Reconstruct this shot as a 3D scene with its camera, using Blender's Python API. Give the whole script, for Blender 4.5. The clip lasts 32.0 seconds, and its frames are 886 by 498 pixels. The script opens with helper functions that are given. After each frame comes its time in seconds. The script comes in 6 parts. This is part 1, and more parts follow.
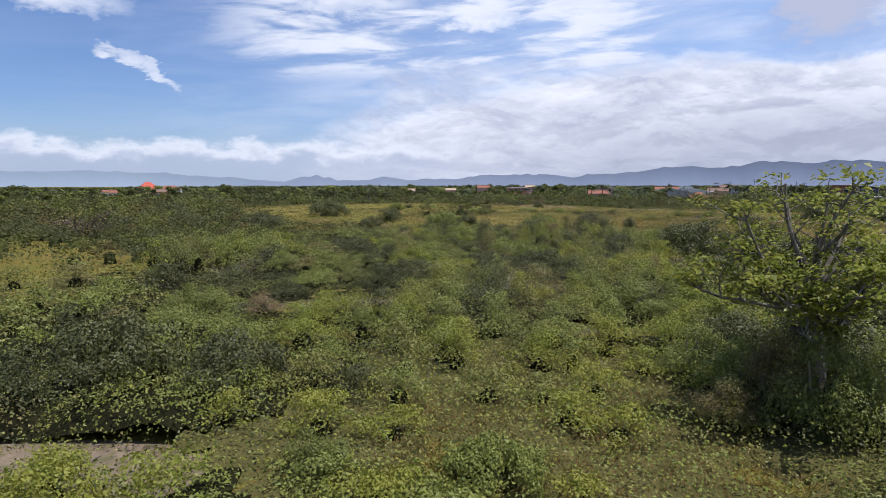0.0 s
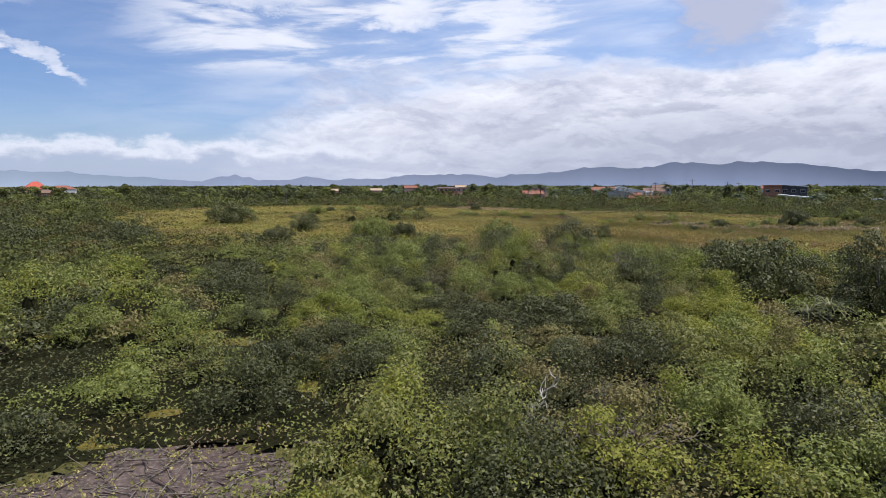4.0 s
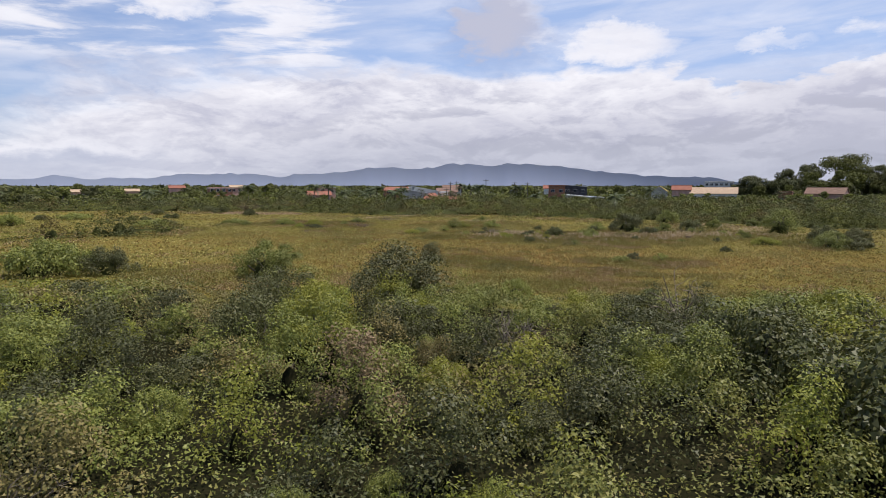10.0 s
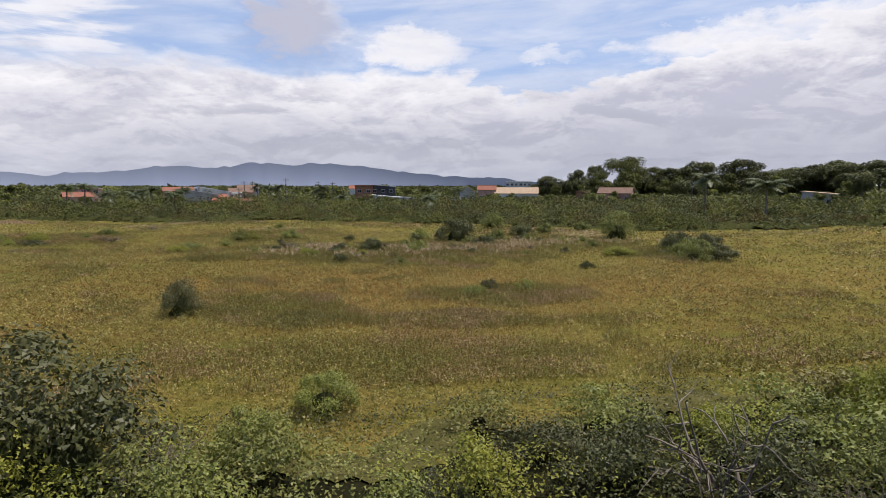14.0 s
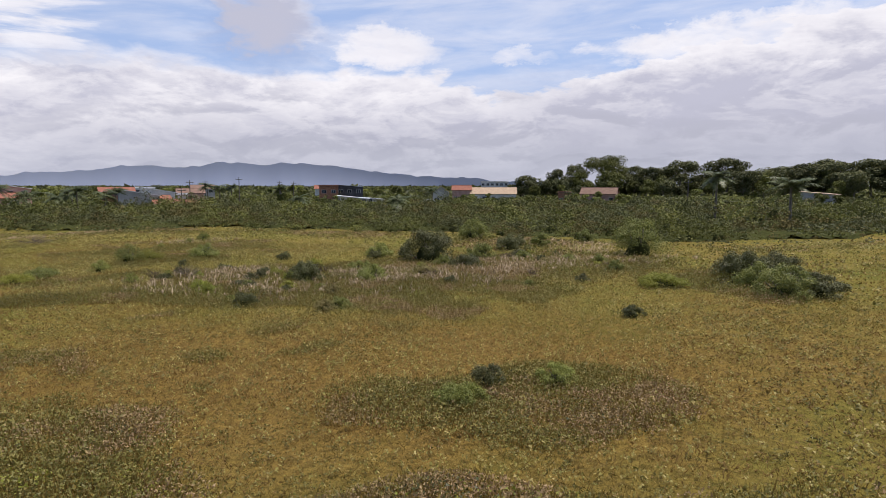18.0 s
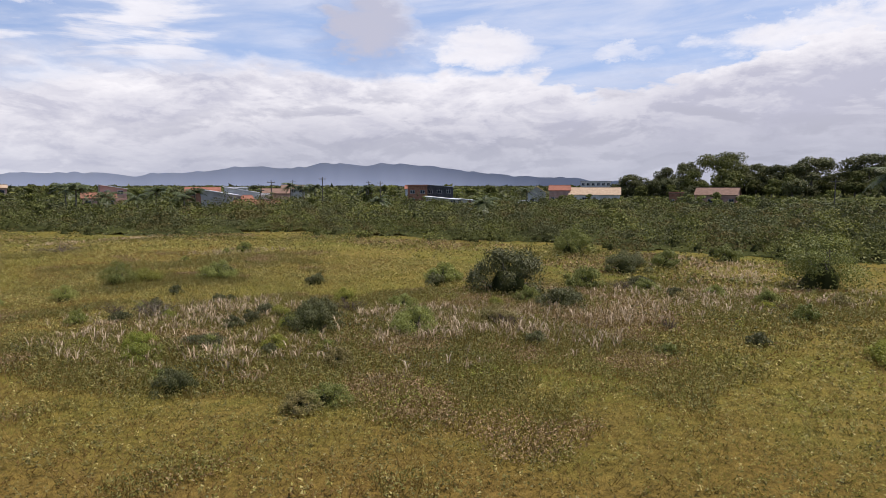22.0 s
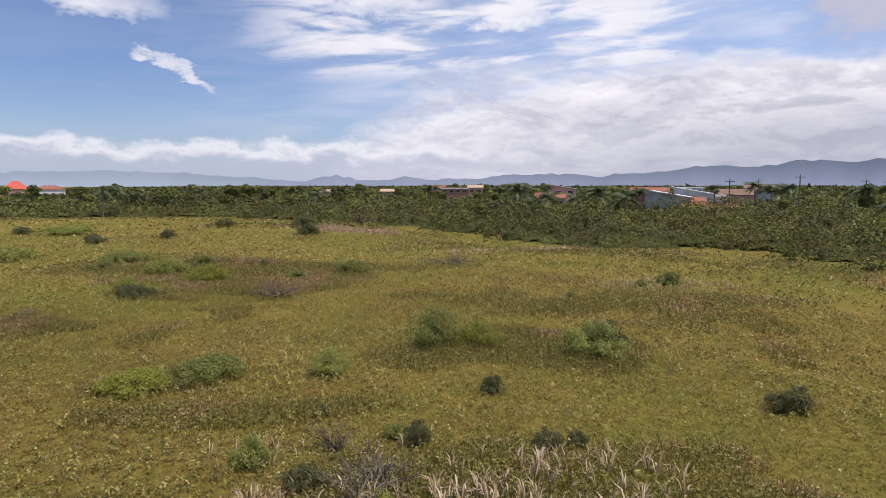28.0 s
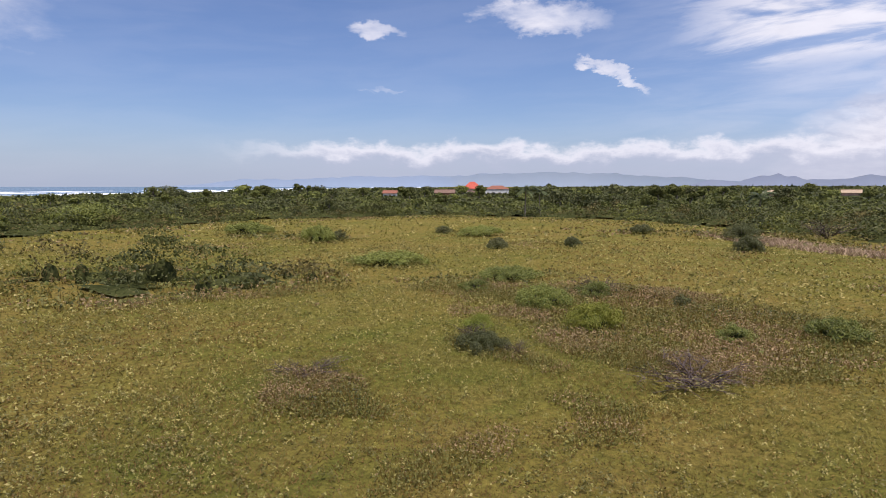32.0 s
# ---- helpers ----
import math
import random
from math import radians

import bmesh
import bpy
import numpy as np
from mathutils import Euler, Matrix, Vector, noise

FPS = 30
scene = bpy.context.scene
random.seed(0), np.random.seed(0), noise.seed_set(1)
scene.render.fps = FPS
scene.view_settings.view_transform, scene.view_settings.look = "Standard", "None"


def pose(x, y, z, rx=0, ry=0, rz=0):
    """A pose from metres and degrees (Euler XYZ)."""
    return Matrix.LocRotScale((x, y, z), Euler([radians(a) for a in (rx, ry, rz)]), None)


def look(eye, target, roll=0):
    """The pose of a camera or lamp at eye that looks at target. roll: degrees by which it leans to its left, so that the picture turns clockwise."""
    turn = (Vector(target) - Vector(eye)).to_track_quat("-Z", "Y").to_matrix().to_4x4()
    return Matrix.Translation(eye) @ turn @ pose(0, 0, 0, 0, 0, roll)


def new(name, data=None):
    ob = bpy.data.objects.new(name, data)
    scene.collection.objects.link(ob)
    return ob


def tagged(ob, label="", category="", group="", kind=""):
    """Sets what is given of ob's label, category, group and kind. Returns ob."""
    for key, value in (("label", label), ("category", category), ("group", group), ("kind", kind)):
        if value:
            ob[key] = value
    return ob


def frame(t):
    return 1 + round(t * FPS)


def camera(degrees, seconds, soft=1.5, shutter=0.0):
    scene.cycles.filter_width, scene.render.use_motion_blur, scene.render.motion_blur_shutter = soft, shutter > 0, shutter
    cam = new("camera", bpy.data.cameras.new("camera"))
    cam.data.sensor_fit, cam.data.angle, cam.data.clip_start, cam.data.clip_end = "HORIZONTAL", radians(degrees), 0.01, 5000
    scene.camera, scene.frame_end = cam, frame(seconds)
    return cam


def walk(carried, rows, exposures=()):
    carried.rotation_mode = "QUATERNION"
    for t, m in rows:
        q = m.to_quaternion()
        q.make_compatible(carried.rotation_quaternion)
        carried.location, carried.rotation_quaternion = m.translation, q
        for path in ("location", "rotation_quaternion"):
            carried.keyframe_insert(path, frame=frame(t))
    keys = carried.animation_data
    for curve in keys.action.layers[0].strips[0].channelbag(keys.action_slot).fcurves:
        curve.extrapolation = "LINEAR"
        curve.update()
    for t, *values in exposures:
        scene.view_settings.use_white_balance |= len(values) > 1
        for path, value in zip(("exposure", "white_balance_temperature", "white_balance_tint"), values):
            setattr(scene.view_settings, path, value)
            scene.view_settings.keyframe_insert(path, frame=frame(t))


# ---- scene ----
cam = camera(70.4, 32.0, 0.8)
EYE, PITCH = 6.5, -5.73
ROWS = [
    (0.0, 0.00, -0.00, 0.00),
    (0.5, -0.25, 2.76, -0.28),
    (1.0, -0.45, 5.51, -0.54),
    (1.5, -0.58, 8.22, -0.72),
    (2.0, -0.68, 10.86, -1.17),
    (2.5, -0.74, 13.41, -2.26),
    (3.0, -0.77, 15.85, -3.60),
    (3.5, -0.71, 18.19, -5.14),
    (4.0, -0.59, 20.51, -6.84),
    (4.5, -0.33, 22.83, -8.32),
    (6.5, 1.51, 32.03, -12.50),
    (7.0, 2.06, 34.26, -13.27),
    (7.5, 2.63, 36.42, -14.45),
    (8.0, 3.21, 38.53, -16.48),
    (8.5, 3.80, 40.57, -19.08),
    (9.0, 4.44, 42.57, -21.78),
    (9.5, 5.14, 44.53, -23.98),
    (10.0, 5.91, 46.48, -26.13),
    (10.5, 6.80, 48.42, -28.54),
    (11.0, 7.78, 50.37, -31.03),
    (11.5, 8.88, 52.32, -33.41),
    (12.0, 10.07, 54.30, -35.79),
    (12.5, 11.38, 56.27, -38.17),
    (13.0, 12.76, 58.22, -40.79),
    (13.5, 14.24, 60.12, -42.89),
    (14.0, 15.82, 61.95, -43.77),
    (14.5, 17.51, 63.68, -44.18),
    (16.5, 24.26, 70.45, -44.75),
    (17.0, 25.97, 72.07, -44.80),
    (17.5, 27.65, 73.66, -45.07),
    (18.0, 29.30, 75.18, -46.19),
    (18.5, 30.90, 76.67, -47.41),
    (19.0, 32.46, 78.05, -47.93),
    (19.5, 33.99, 79.34, -48.08),
    (20.0, 35.48, 80.58, -46.33),
    (20.5, 36.96, 81.77, -43.92),
    (21.0, 38.38, 82.98, -41.67),
    (21.5, 39.72, 84.24, -39.48),
    (22.0, 40.99, 85.55, -37.38),
    (22.5, 42.21, 86.88, -35.48),
    (23.0, 43.34, 88.24, -33.33),
    (23.5, 44.39, 89.65, -30.61),
    (24.0, 45.32, 91.12, -27.45),
    (24.5, 46.18, 92.62, -24.12),
    (25.0, 46.92, 94.21, -20.84),
    (25.5, 47.60, 95.91, -17.51),
    (27.5, 49.82, 103.39, -3.13),
    (28.0, 50.04, 105.34, 2.63),
    (28.5, 50.05, 107.28, 9.80),
    (29.0, 49.94, 109.22, 14.60),
    (29.5, 49.61, 111.16, 17.97),
    (30.0, 49.09, 113.10, 22.21),
    (30.5, 48.43, 115.07, 26.52),
    (31.0, 47.58, 117.04, 31.26),
    (31.5, 46.41, 119.01, 35.59),
    (32.0, 45.08, 120.95, 40.10),
]
walk(cam, [(t, pose(x, y, EYE, 90 + PITCH, 0, yaw)) for t, x, y, yaw in ROWS],
     [(0, 0.0, 5950, 12), (4, 0.0, 6080, 12), (9, 0.0, 6380, 13), (13, 0.0, 6560, 12), (20, 0.0, 6560, 14), (25, 0.0, 6520, 14), (28, 0.0, 6520, 15), (32, 0.0, 6400, 17)])

# ---- world and sun ----
SUN_EL, SUN_AZ = 72.0, 118.0   # degrees above the horizon, clockwise from +y
world = bpy.data.worlds.new("world")
scene.world = world
world.use_nodes = True
WN, WL = world.node_tree.nodes, world.node_tree.links
WN.clear()


def wnode(kind, **inputs):
    n = WN.new(kind)
    for k, v in inputs.items():
        n.inputs[int(k[1:])].default_value = v
    return n


def feed(n, i, v):
    if isinstance(v, (int, float)):
        n.inputs[i].default_value = v
    else:
        WL.new(v, n.inputs[i])


def wmath(op, a, b=0.0, c=0.0):
    n = WN.new("ShaderNodeMath")
    n.operation = op
    for i, v in enumerate((a, b, c)):
        feed(n, i, v)
    return n.outputs[0]


def wramp(v, lo, hi, a=0.0, b=1.0):
    """a where v is at lo, b where it is at hi, smooth between."""
    n = WN.new("ShaderNodeMapRange")
    n.interpolation_type = "SMOOTHSTEP"
    for i, q in enumerate((v, lo, hi, a, b)):
        feed(n, i, q)
    return n.outputs[0]


def wnoise(u, v, su, sv, seed, detail=7.0, rough=0.55, warp=0.0):
    c = WN.new("ShaderNodeCombineXYZ")
    feed(c, 0, wmath("MULTIPLY", u, su))
    feed(c, 1, wmath("MULTIPLY", v, sv))
    c.inputs[2].default_value = seed
    n = WN.new("ShaderNodeTexNoise")
    WL.new(c.outputs[0], n.inputs["Vector"])
    n.inputs["Scale"].default_value = 1.0
    n.inputs["Detail"].default_value = detail
    n.inputs["Roughness"].default_value = rough
    n.inputs["Distortion"].default_value = warp
    return n.outputs[0]


def wmix(f, a, b):
    n = WN.new("ShaderNodeMix")
    n.data_type = "RGBA"
    feed(n, 0, f)
    for i, v in ((6, a), (7, b)):
        if isinstance(v, tuple):
            n.inputs[i].default_value = (*v, 1)
        else:
            WL.new(v, n.inputs[i])
    return n.outputs[2]


coord = WN.new("ShaderNodeTexCoord")
sep = WN.new("ShaderNodeSeparateXYZ")
WL.new(coord.outputs["Generated"], sep.inputs[0])
DEG = 180 / math.pi
U = wmath("MULTIPLY", wmath("ARCTAN2", sep.outputs[0], sep.outputs[1]), DEG)   # azimuth
V = wmath("MULTIPLY", wmath("ARCSINE", sep.outputs[2]), DEG)                     # elevation
W = wmath("ADD", V, 3.0)

sky = WN.new("ShaderNodeTexSky")
sky.sky_type, sky.sun_disc = "NISHITA", False
sky.sun_elevation, sky.sun_rotation = radians(SUN_EL), radians(SUN_AZ)
sky.air_density, sky.dust_density, sky.ozone_density = 1.0, 0.5, 1.0
SKY_STRENGTH = 0.088

# a cloud bank over the land, its top rising and falling with the azimuth
n_big = wnoise(U, W, 0.085, 0.24, 3.1, 6.0, 0.5, 0.2)
n_fine = wnoise(U, W, 0.30, 0.80, 8.7, 6.0, 0.55, 0.2)
n_puff = wnoise(U, W, 0.14, 0.36, 17.3, 8.0, 0.58, 0.3)
n_puff_up = wnoise(U, wmath("ADD", W, 0.7), 0.14, 0.36, 17.3, 8.0, 0.58, 0.3)
n_fine_up = wnoise(U, wmath("ADD", W, 0.35), 0.30, 0.80, 8.7, 6.0, 0.55, 0.2)
n_streak = wnoise(U, wmath("ADD", W, wmath("MULTIPLY", U, -0.05)), 0.09, 0.50, 5.4, 6.0, 0.56, 0.3)
profile = WN.new("ShaderNodeValToRGB")
profile.color_ramp.interpolation = "B_SPLINE"
for az, top in ((-40, -4.0), (-15, 0.5), (-10, 7.5), (-3, 12.0), (8, 13.2), (20, 11.5), (34, 11.0), (47, 9.5), (56, 8.5), (63, 11.5), (75, 13.4), (89, 13.0)):
    e = profile.color_ramp.elements.new((az + 40) / 130)
    e.color = ((top + 5) / 20, (top + 5) / 20, (top + 5) / 20, 1)
WL.new(wmath("MULTIPLY", wmath("ADD", U, 40.0), 1 / 130), profile.inputs[0])
TOP = wmath("SUBTRACT", wmath("MULTIPLY", profile.outputs[0], 20.0), 5.0)
inner = wmath("SUBTRACT", wmath("ADD", TOP, wmath("ADD", wmath("MULTIPLY", wmath("SUBTRACT", n_big, 0.5), 9.0), wmath("MULTIPLY", wmath("SUBTRACT", n_fine, 0.5), 5.0))), V)
bank = wmath("MULTIPLY", wramp(inner, wramp(U, 35.0, 60.0, -1.2, -0.3), wramp(U, -12.0, 50.0, 6.5, 0.8)), wramp(U, -22.0, 0.0, 0.7, 1.0))
# torn streaks above the bank
above = wmath("MULTIPLY", wmath("MULTIPLY", wramp(U, -24.0, -12.0), wramp(U, 14.0, 26.0, 1.0, 0.0)), wramp(V, 8.0, 11.0))
streaks = wmath("MULTIPLY", wramp(n_streak, 0.42, 0.62), wmath("MULTIPLY", above, wramp(V, 19.0, 30.0, 1.0, 0.15)))
veil = wmath("MULTIPLY", wramp(n_streak, 0.32, 0.70, 0.15, 1.0), wmath("MULTIPLY", wramp(U, -32.0, 4.0, 0.06, 0.50), wramp(V, 22.0, 40.0, 1.0, 0.3)))
# single clouds: azimuth, elevation, half width, half height, weight, slope
CLOUDS = ((-24.8, 9.4, 3.0, 0.75, 0.30, -0.52), (-31.0, 14.4, 6.5, 1.6, 0.26, -0.10), (-46.0, 13.4, 2.8, 0.7, 0.26, 0.0), (-45.0, 8.4, 2.4, 0.4, 0.16, -0.1), (-8.0, 15.4, 7.0, 1.3, 0.30, 0.02), (3.5, 15.0, 4.0, 2.0, 0.36, 0.1),
          (31.0, 14.2, 4.6, 3.4, 0.40, 0.0), (41.0, 12.0, 6.2, 2.2, 0.40, -0.06), (53.0, 11.3, 3.6, 1.0, 0.26, 0.0), (70.0, 12.0, 12.0, 2.0, 0.36, 0.08), (17.0, 16.5, 5.0, 1.2, 0.26, 0.1), (-100.0, 14.0, 30.0, 8.0, 0.34, 0.0), (150.0, 20.0, 40.0, 12.0, 0.34, 0.0))
n_warp = wnoise(U, W, 0.5, 0.8, 14.0, 7.0, 0.62)
uw = wmath("ADD", U, wmath("MULTIPLY", wmath("SUBTRACT", n_fine, 0.5), 7.0))
vw = wmath("ADD", V, wmath("MULTIPLY", wmath("SUBTRACT", n_warp, 0.5), 3.4))
single = wmath("MULTIPLY", wmath("SUBTRACT", n_fine, 0.5), 0.35)
for cu, cv, ru, rv, wt, slope in CLOUDS:
    du = wmath("SUBTRACT", uw, cu)
    a = wmath("MULTIPLY", du, 1 / ru)
    b = wmath("MULTIPLY", wmath("SUBTRACT", wmath("SUBTRACT", vw, cv), wmath("MULTIPLY", du, slope)), 1 / rv)
    r2 = wmath("ADD", wmath("MULTIPLY", a, a), wmath("MULTIPLY", b, b))
    single = wmath("ADD", single, wramp(r2, 0.0, 1.6, wt, 0.0))
alone = wmath("MULTIPLY", wramp(single, 0.05, 0.42), 0.95)
mask = wmath("MAXIMUM", wmath("MAXIMUM", bank, wmath("MULTIPLY", streaks, 0.9)), wmath("MAXIMUM", alone, veil))
# shading: white tops, lavender-grey hollows, grey undersides low over the mountains
s1 = wmath("ADD", wmath("MULTIPLY", wramp(wmath("SUBTRACT", n_puff_up, n_puff), -0.05, 0.09), 0.5), wmath("MULTIPLY", wramp(n_puff, 0.42, 0.64), 0.5))
s2 = wmath("ADD", wmath("MULTIPLY", wramp(wmath("SUBTRACT", n_fine_up, n_fine), -0.06, 0.09), 0.5), wmath("MULTIPLY", wramp(n_fine, 0.42, 0.62), 0.5))
low = wmath("MULTIPLY", wramp(wmath("ADD", V, wmath("MULTIPLY", wmath("SUBTRACT", n_puff, 0.5), 9.0)), 8.5, 2.0), wramp(U, -4.0, 30.0, 0.12, 1.0))
east = wmath("MULTIPLY", wramp(U, 40.0, 62.0), wramp(wmath("ADD", V, wmath("MULTIPLY", wmath("SUBTRACT", n_warp, 0.5), 5.0)), 11.0, 8.5))
grey = wmath("MULTIPLY", wramp(wmath("ADD", wmath("POWER", wmath("MULTIPLY", wmath("SUBTRACT", uw, 30.5), 0.21), 2.0), wmath("POWER", wmath("MULTIPLY", wmath("SUBTRACT", vw, 13.2), 0.26), 2.0)), 0.1, 1.6, 1.0, 0.0), 0.95)
rim = wramp(inner, 0.2, 3.2)
shade = wmath("ADD", wmath("MULTIPLY", s1, 0.78), wmath("MULTIPLY", s2, 0.38))
shade = wmath("MULTIPLY", shade, wmath("ADD", 0.30, wmath("MULTIPLY", rim, 0.70)))
shade = wmath("MINIMUM", wmath("ADD", shade, wmath("ADD", wmath("MULTIPLY", east, 0.42), wmath("ADD", wmath("MULTIPLY", low, 0.35), grey))), 1.0)
cloud = wmix(shade, (0.97, 0.97, 1.0), (0.54, 0.555, 0.665))
cloud = wmix(wmath("MULTIPLY", low, 0.85), cloud, wmix(s1, (0.56, 0.575, 0.66), (0.36, 0.375, 0.455)))
haze = wmath("MULTIPLY", wramp(V, 6.0, 0.0), 0.70)
back_sky = WN.new("ShaderNodeVectorMath")
back_sky.operation = "MULTIPLY"
WL.new(sky.outputs[0], back_sky.inputs[0])
back_sky.inputs[1].default_value = (SKY_STRENGTH * 0.86, SKY_STRENGTH * 0.98, SKY_STRENGTH * 1.26)
clear = wmix(wramp(U, -30.0, 25.0, 0.0, 0.55), back_sky.outputs[0], (0.46, 0.64, 0.98))
hazed = wmix(haze, clear, (0.42, 0.50, 0.66))
hazed_cloud = wmix(wmath("MULTIPLY", haze, 0.45), cloud, (0.50, 0.55, 0.66))
# a row of small cumulus low over the sea and the coast
n_row = wnoise(U, W, 0.22, 0.30, 31.0, 7.0, 0.6)
row_in = wmath("SUBTRACT", wmath("ADD", 3.7, wmath("ADD", wmath("MULTIPLY", wmath("SUBTRACT", n_row, 0.5), 4.0), wmath("MULTIPLY", wmath("SUBTRACT", n_fine, 0.5), 2.5))), V)
row_on = wmath("MULTIPLY", wramp(row_in, -0.4, 0.7), wmath("MULTIPLY", wramp(U, -62.0, -48.0), wramp(U, -4.0, 6.0, 1.0, 0.0)))
row_col = wmix(wramp(row_in, 0.3, 1.7), (0.88, 0.89, 0.94), (0.50, 0.545, 0.67))
final = wmix(mask, hazed, hazed_cloud)
final = wmix(wmath("MULTIPLY", row_on, wramp(row_in, 0.6, 2.6, 0.92, 0.45)), final, row_col)
bg = WN.new("ShaderNodeBackground")
WL.new(final, bg.inputs[0])
bg.inputs[1].default_value = 1.0
out = WN.new("ShaderNodeOutputWorld")
WL.new(bg.outputs[0], out.inputs[0])

sun = new("sun", bpy.data.lights.new("sun", "SUN"))
sun.data.energy, sun.data.angle, sun.data.color = 5.0, radians(0.6), (1.0, 0.95, 0.86)
_sd = Vector((math.sin(radians(SUN_AZ)) * math.cos(radians(SUN_EL)), math.cos(radians(SUN_AZ)) * math.cos(radians(SUN_EL)), math.sin(radians(SUN_EL))))
sun.matrix_world = look(_sd * 60, (0, 0, 0))
scene.view_settings.exposure = 0.0

# ---- materials ----
def material(name):
    m = bpy.data.materials.new(name)
    m.use_nodes = True
    t = m.node_tree
    return m, t.nodes, t.links, t.nodes["Principled BSDF"]


def ramp_node(nodes, stops, mode="LINEAR"):
    r = nodes.new("ShaderNodeValToRGB")
    r.color_ramp.interpolation = mode
    el = r.color_ramp.elements
    while len(el) < len(stops):
        el.new(0.5)
    for e, (p, c) in zip(el, stops):
        e.position, e.color = p, (*c, 1)
    return r


def mixed(nodes, links, fac, a, b, blend="MIX"):
    n = nodes.new("ShaderNodeMix")
    n.data_type, n.blend_type = "RGBA", blend
    for i, v in ((0, fac), (6, a), (7, b)):
        if isinstance(v, tuple):
            n.inputs[i].default_value = (*v, 1)
        elif isinstance(v, (int, float)):
            n.inputs[i].default_value = v
        else:
            links.new(v, n.inputs[i])
    return n.outputs[2]


def noise_node(nodes, links, scale, detail=4.0, rough=0.55, vector=None, warp=0.0):
    n = nodes.new("ShaderNodeTexNoise")
    n.inputs["Scale"].default_value, n.inputs["Detail"].default_value = scale, detail
    n.inputs["Roughness"].default_value, n.inputs["Distortion"].default_value = rough, warp
    if vector is None:
        vector = nodes.new("ShaderNodeTexCoord").outputs["Object"]
    links.new(vector, n.inputs["Vector"])
    return n.outputs[0]


def foliage(name, colours, rough=0.5, glow=0.3, patch=None, patch_scale=0.25, spec=0.22, gain=1.0, even=0.85):
    """Leaves: every leaf takes a colour of its own, patches drift to another one; light shines through."""
    m, nodes, links, bsdf = material(name)
    mean = [sum(c[k] for c in colours) / len(colours) for k in (0, 1, 2)]
    colours = [[mean[k] + (c[k] - mean[k]) * even for k in (0, 1, 2)] for c in colours]
    geo = nodes.new("ShaderNodeNewGeometry")
    r = ramp_node(nodes, [(i / max(1, len(colours) - 1), (c[0] * 1.13 * gain, c[1] * 0.99 * gain, c[2] * 1.05 * gain)) for i, c in enumerate(colours)])
    links.new(geo.outputs["Random Per Island"], r.inputs[0])
    col = r.outputs[0]
    if patch:
        pos = geo.outputs["Position"]
        f = noise_node(nodes, links, patch_scale, 5.0, 0.6, pos, 0.4)
        mr = nodes.new("ShaderNodeMapRange")
        mr.inputs[1].default_value, mr.inputs[2].default_value = 0.46, 0.66
        mr.inputs[4].default_value = 0.45
        links.new(f, mr.inputs[0])
        col = mixed(nodes, links, mr.outputs[0], col, patch)
    info = nodes.new("ShaderNodeObjectInfo")
    hsv = nodes.new("ShaderNodeHueSaturation")
    mv = nodes.new("ShaderNodeMapRange")
    mv.inputs[3].default_value, mv.inputs[4].default_value = 0.8, 1.25
    links.new(info.outputs["Random"], mv.inputs[0])
    links.new(mv.outputs[0], hsv.inputs["Value"])
    links.new(col, hsv.inputs["Color"])
    links.new(hsv.outputs[0], bsdf.inputs["Base Color"])
    bsdf.inputs["Roughness"].default_value = rough
    bsdf.inputs["Specular IOR Level"].default_value = spec
    tr = nodes.new("ShaderNodeBsdfTranslucent")
    links.new(hsv.outputs[0], tr.inputs[0])
    mx = nodes.new("ShaderNodeMixShader")
    mx.inputs[0].default_value = glow
    links.new(bsdf.outputs[0], mx.inputs[1])
    links.new(tr.outputs[0], mx.inputs[2])
    links.new(mx.outputs[0], nodes["Material Output"].inputs[0])
    return m


def surface(name, a, b, scale=3.0, rough=0.8, bump=0.2, c=None, fine=40.0, metal=0.0, spec=0.25):
    """A rough surface of two or three colours, with grain and relief."""
    m, nodes, links, bsdf = material(name)
    n1 = noise_node(nodes, links, scale, 6.0, 0.6)
    n2 = noise_node(nodes, links, fine, 4.0, 0.6)
    r1 = ramp_node(nodes, [(0.36, a), (0.64, b)])
    links.new(n1, r1.inputs[0])
    col = r1.outputs[0]
    if c:
        r2 = ramp_node(nodes, [(0.5, (0, 0, 0)), (0.68, (1, 1, 1))])
        links.new(n2, r2.inputs[0])
        col = mixed(nodes, links, r2.outputs[0], col, c)
    links.new(col, bsdf.inputs["Base Color"])
    bsdf.inputs["Roughness"].default_value, bsdf.inputs["Metallic"].default_value = rough, metal
    bsdf.inputs["Specular IOR Level"].default_value = spec
    if bump:
        bp = nodes.new("ShaderNodeBump")
        bp.inputs["Strength"].default_value = bump
        links.new(n2, bp.inputs["Height"])
        links.new(bp.outputs[0], bsdf.inputs["Normal"])
    return m


LEAF_GREEN = foliage("leaf_green", [(0.068, 0.098, 0.018), (0.125, 0.158, 0.028), (0.19, 0.215, 0.045)], 0.52, 0.25, (0.15, 0.16, 0.04), spec=0.3, gain=1.25)
LEAF_MID = foliage("leaf_mid", [(0.085, 0.11, 0.022), (0.15, 0.17, 0.034), (0.23, 0.23, 0.06)], 0.52, 0.25, (0.11, 0.14, 0.03), spec=0.3, gain=1.13)
LEAF_DARK = foliage("leaf_dark", [(0.036, 0.047, 0.014), (0.068, 0.08, 0.022), (0.11, 0.118, 0.038)], 0.5, 0.2, (0.065, 0.08, 0.02), 0.25, 0.3, gain=1.12)
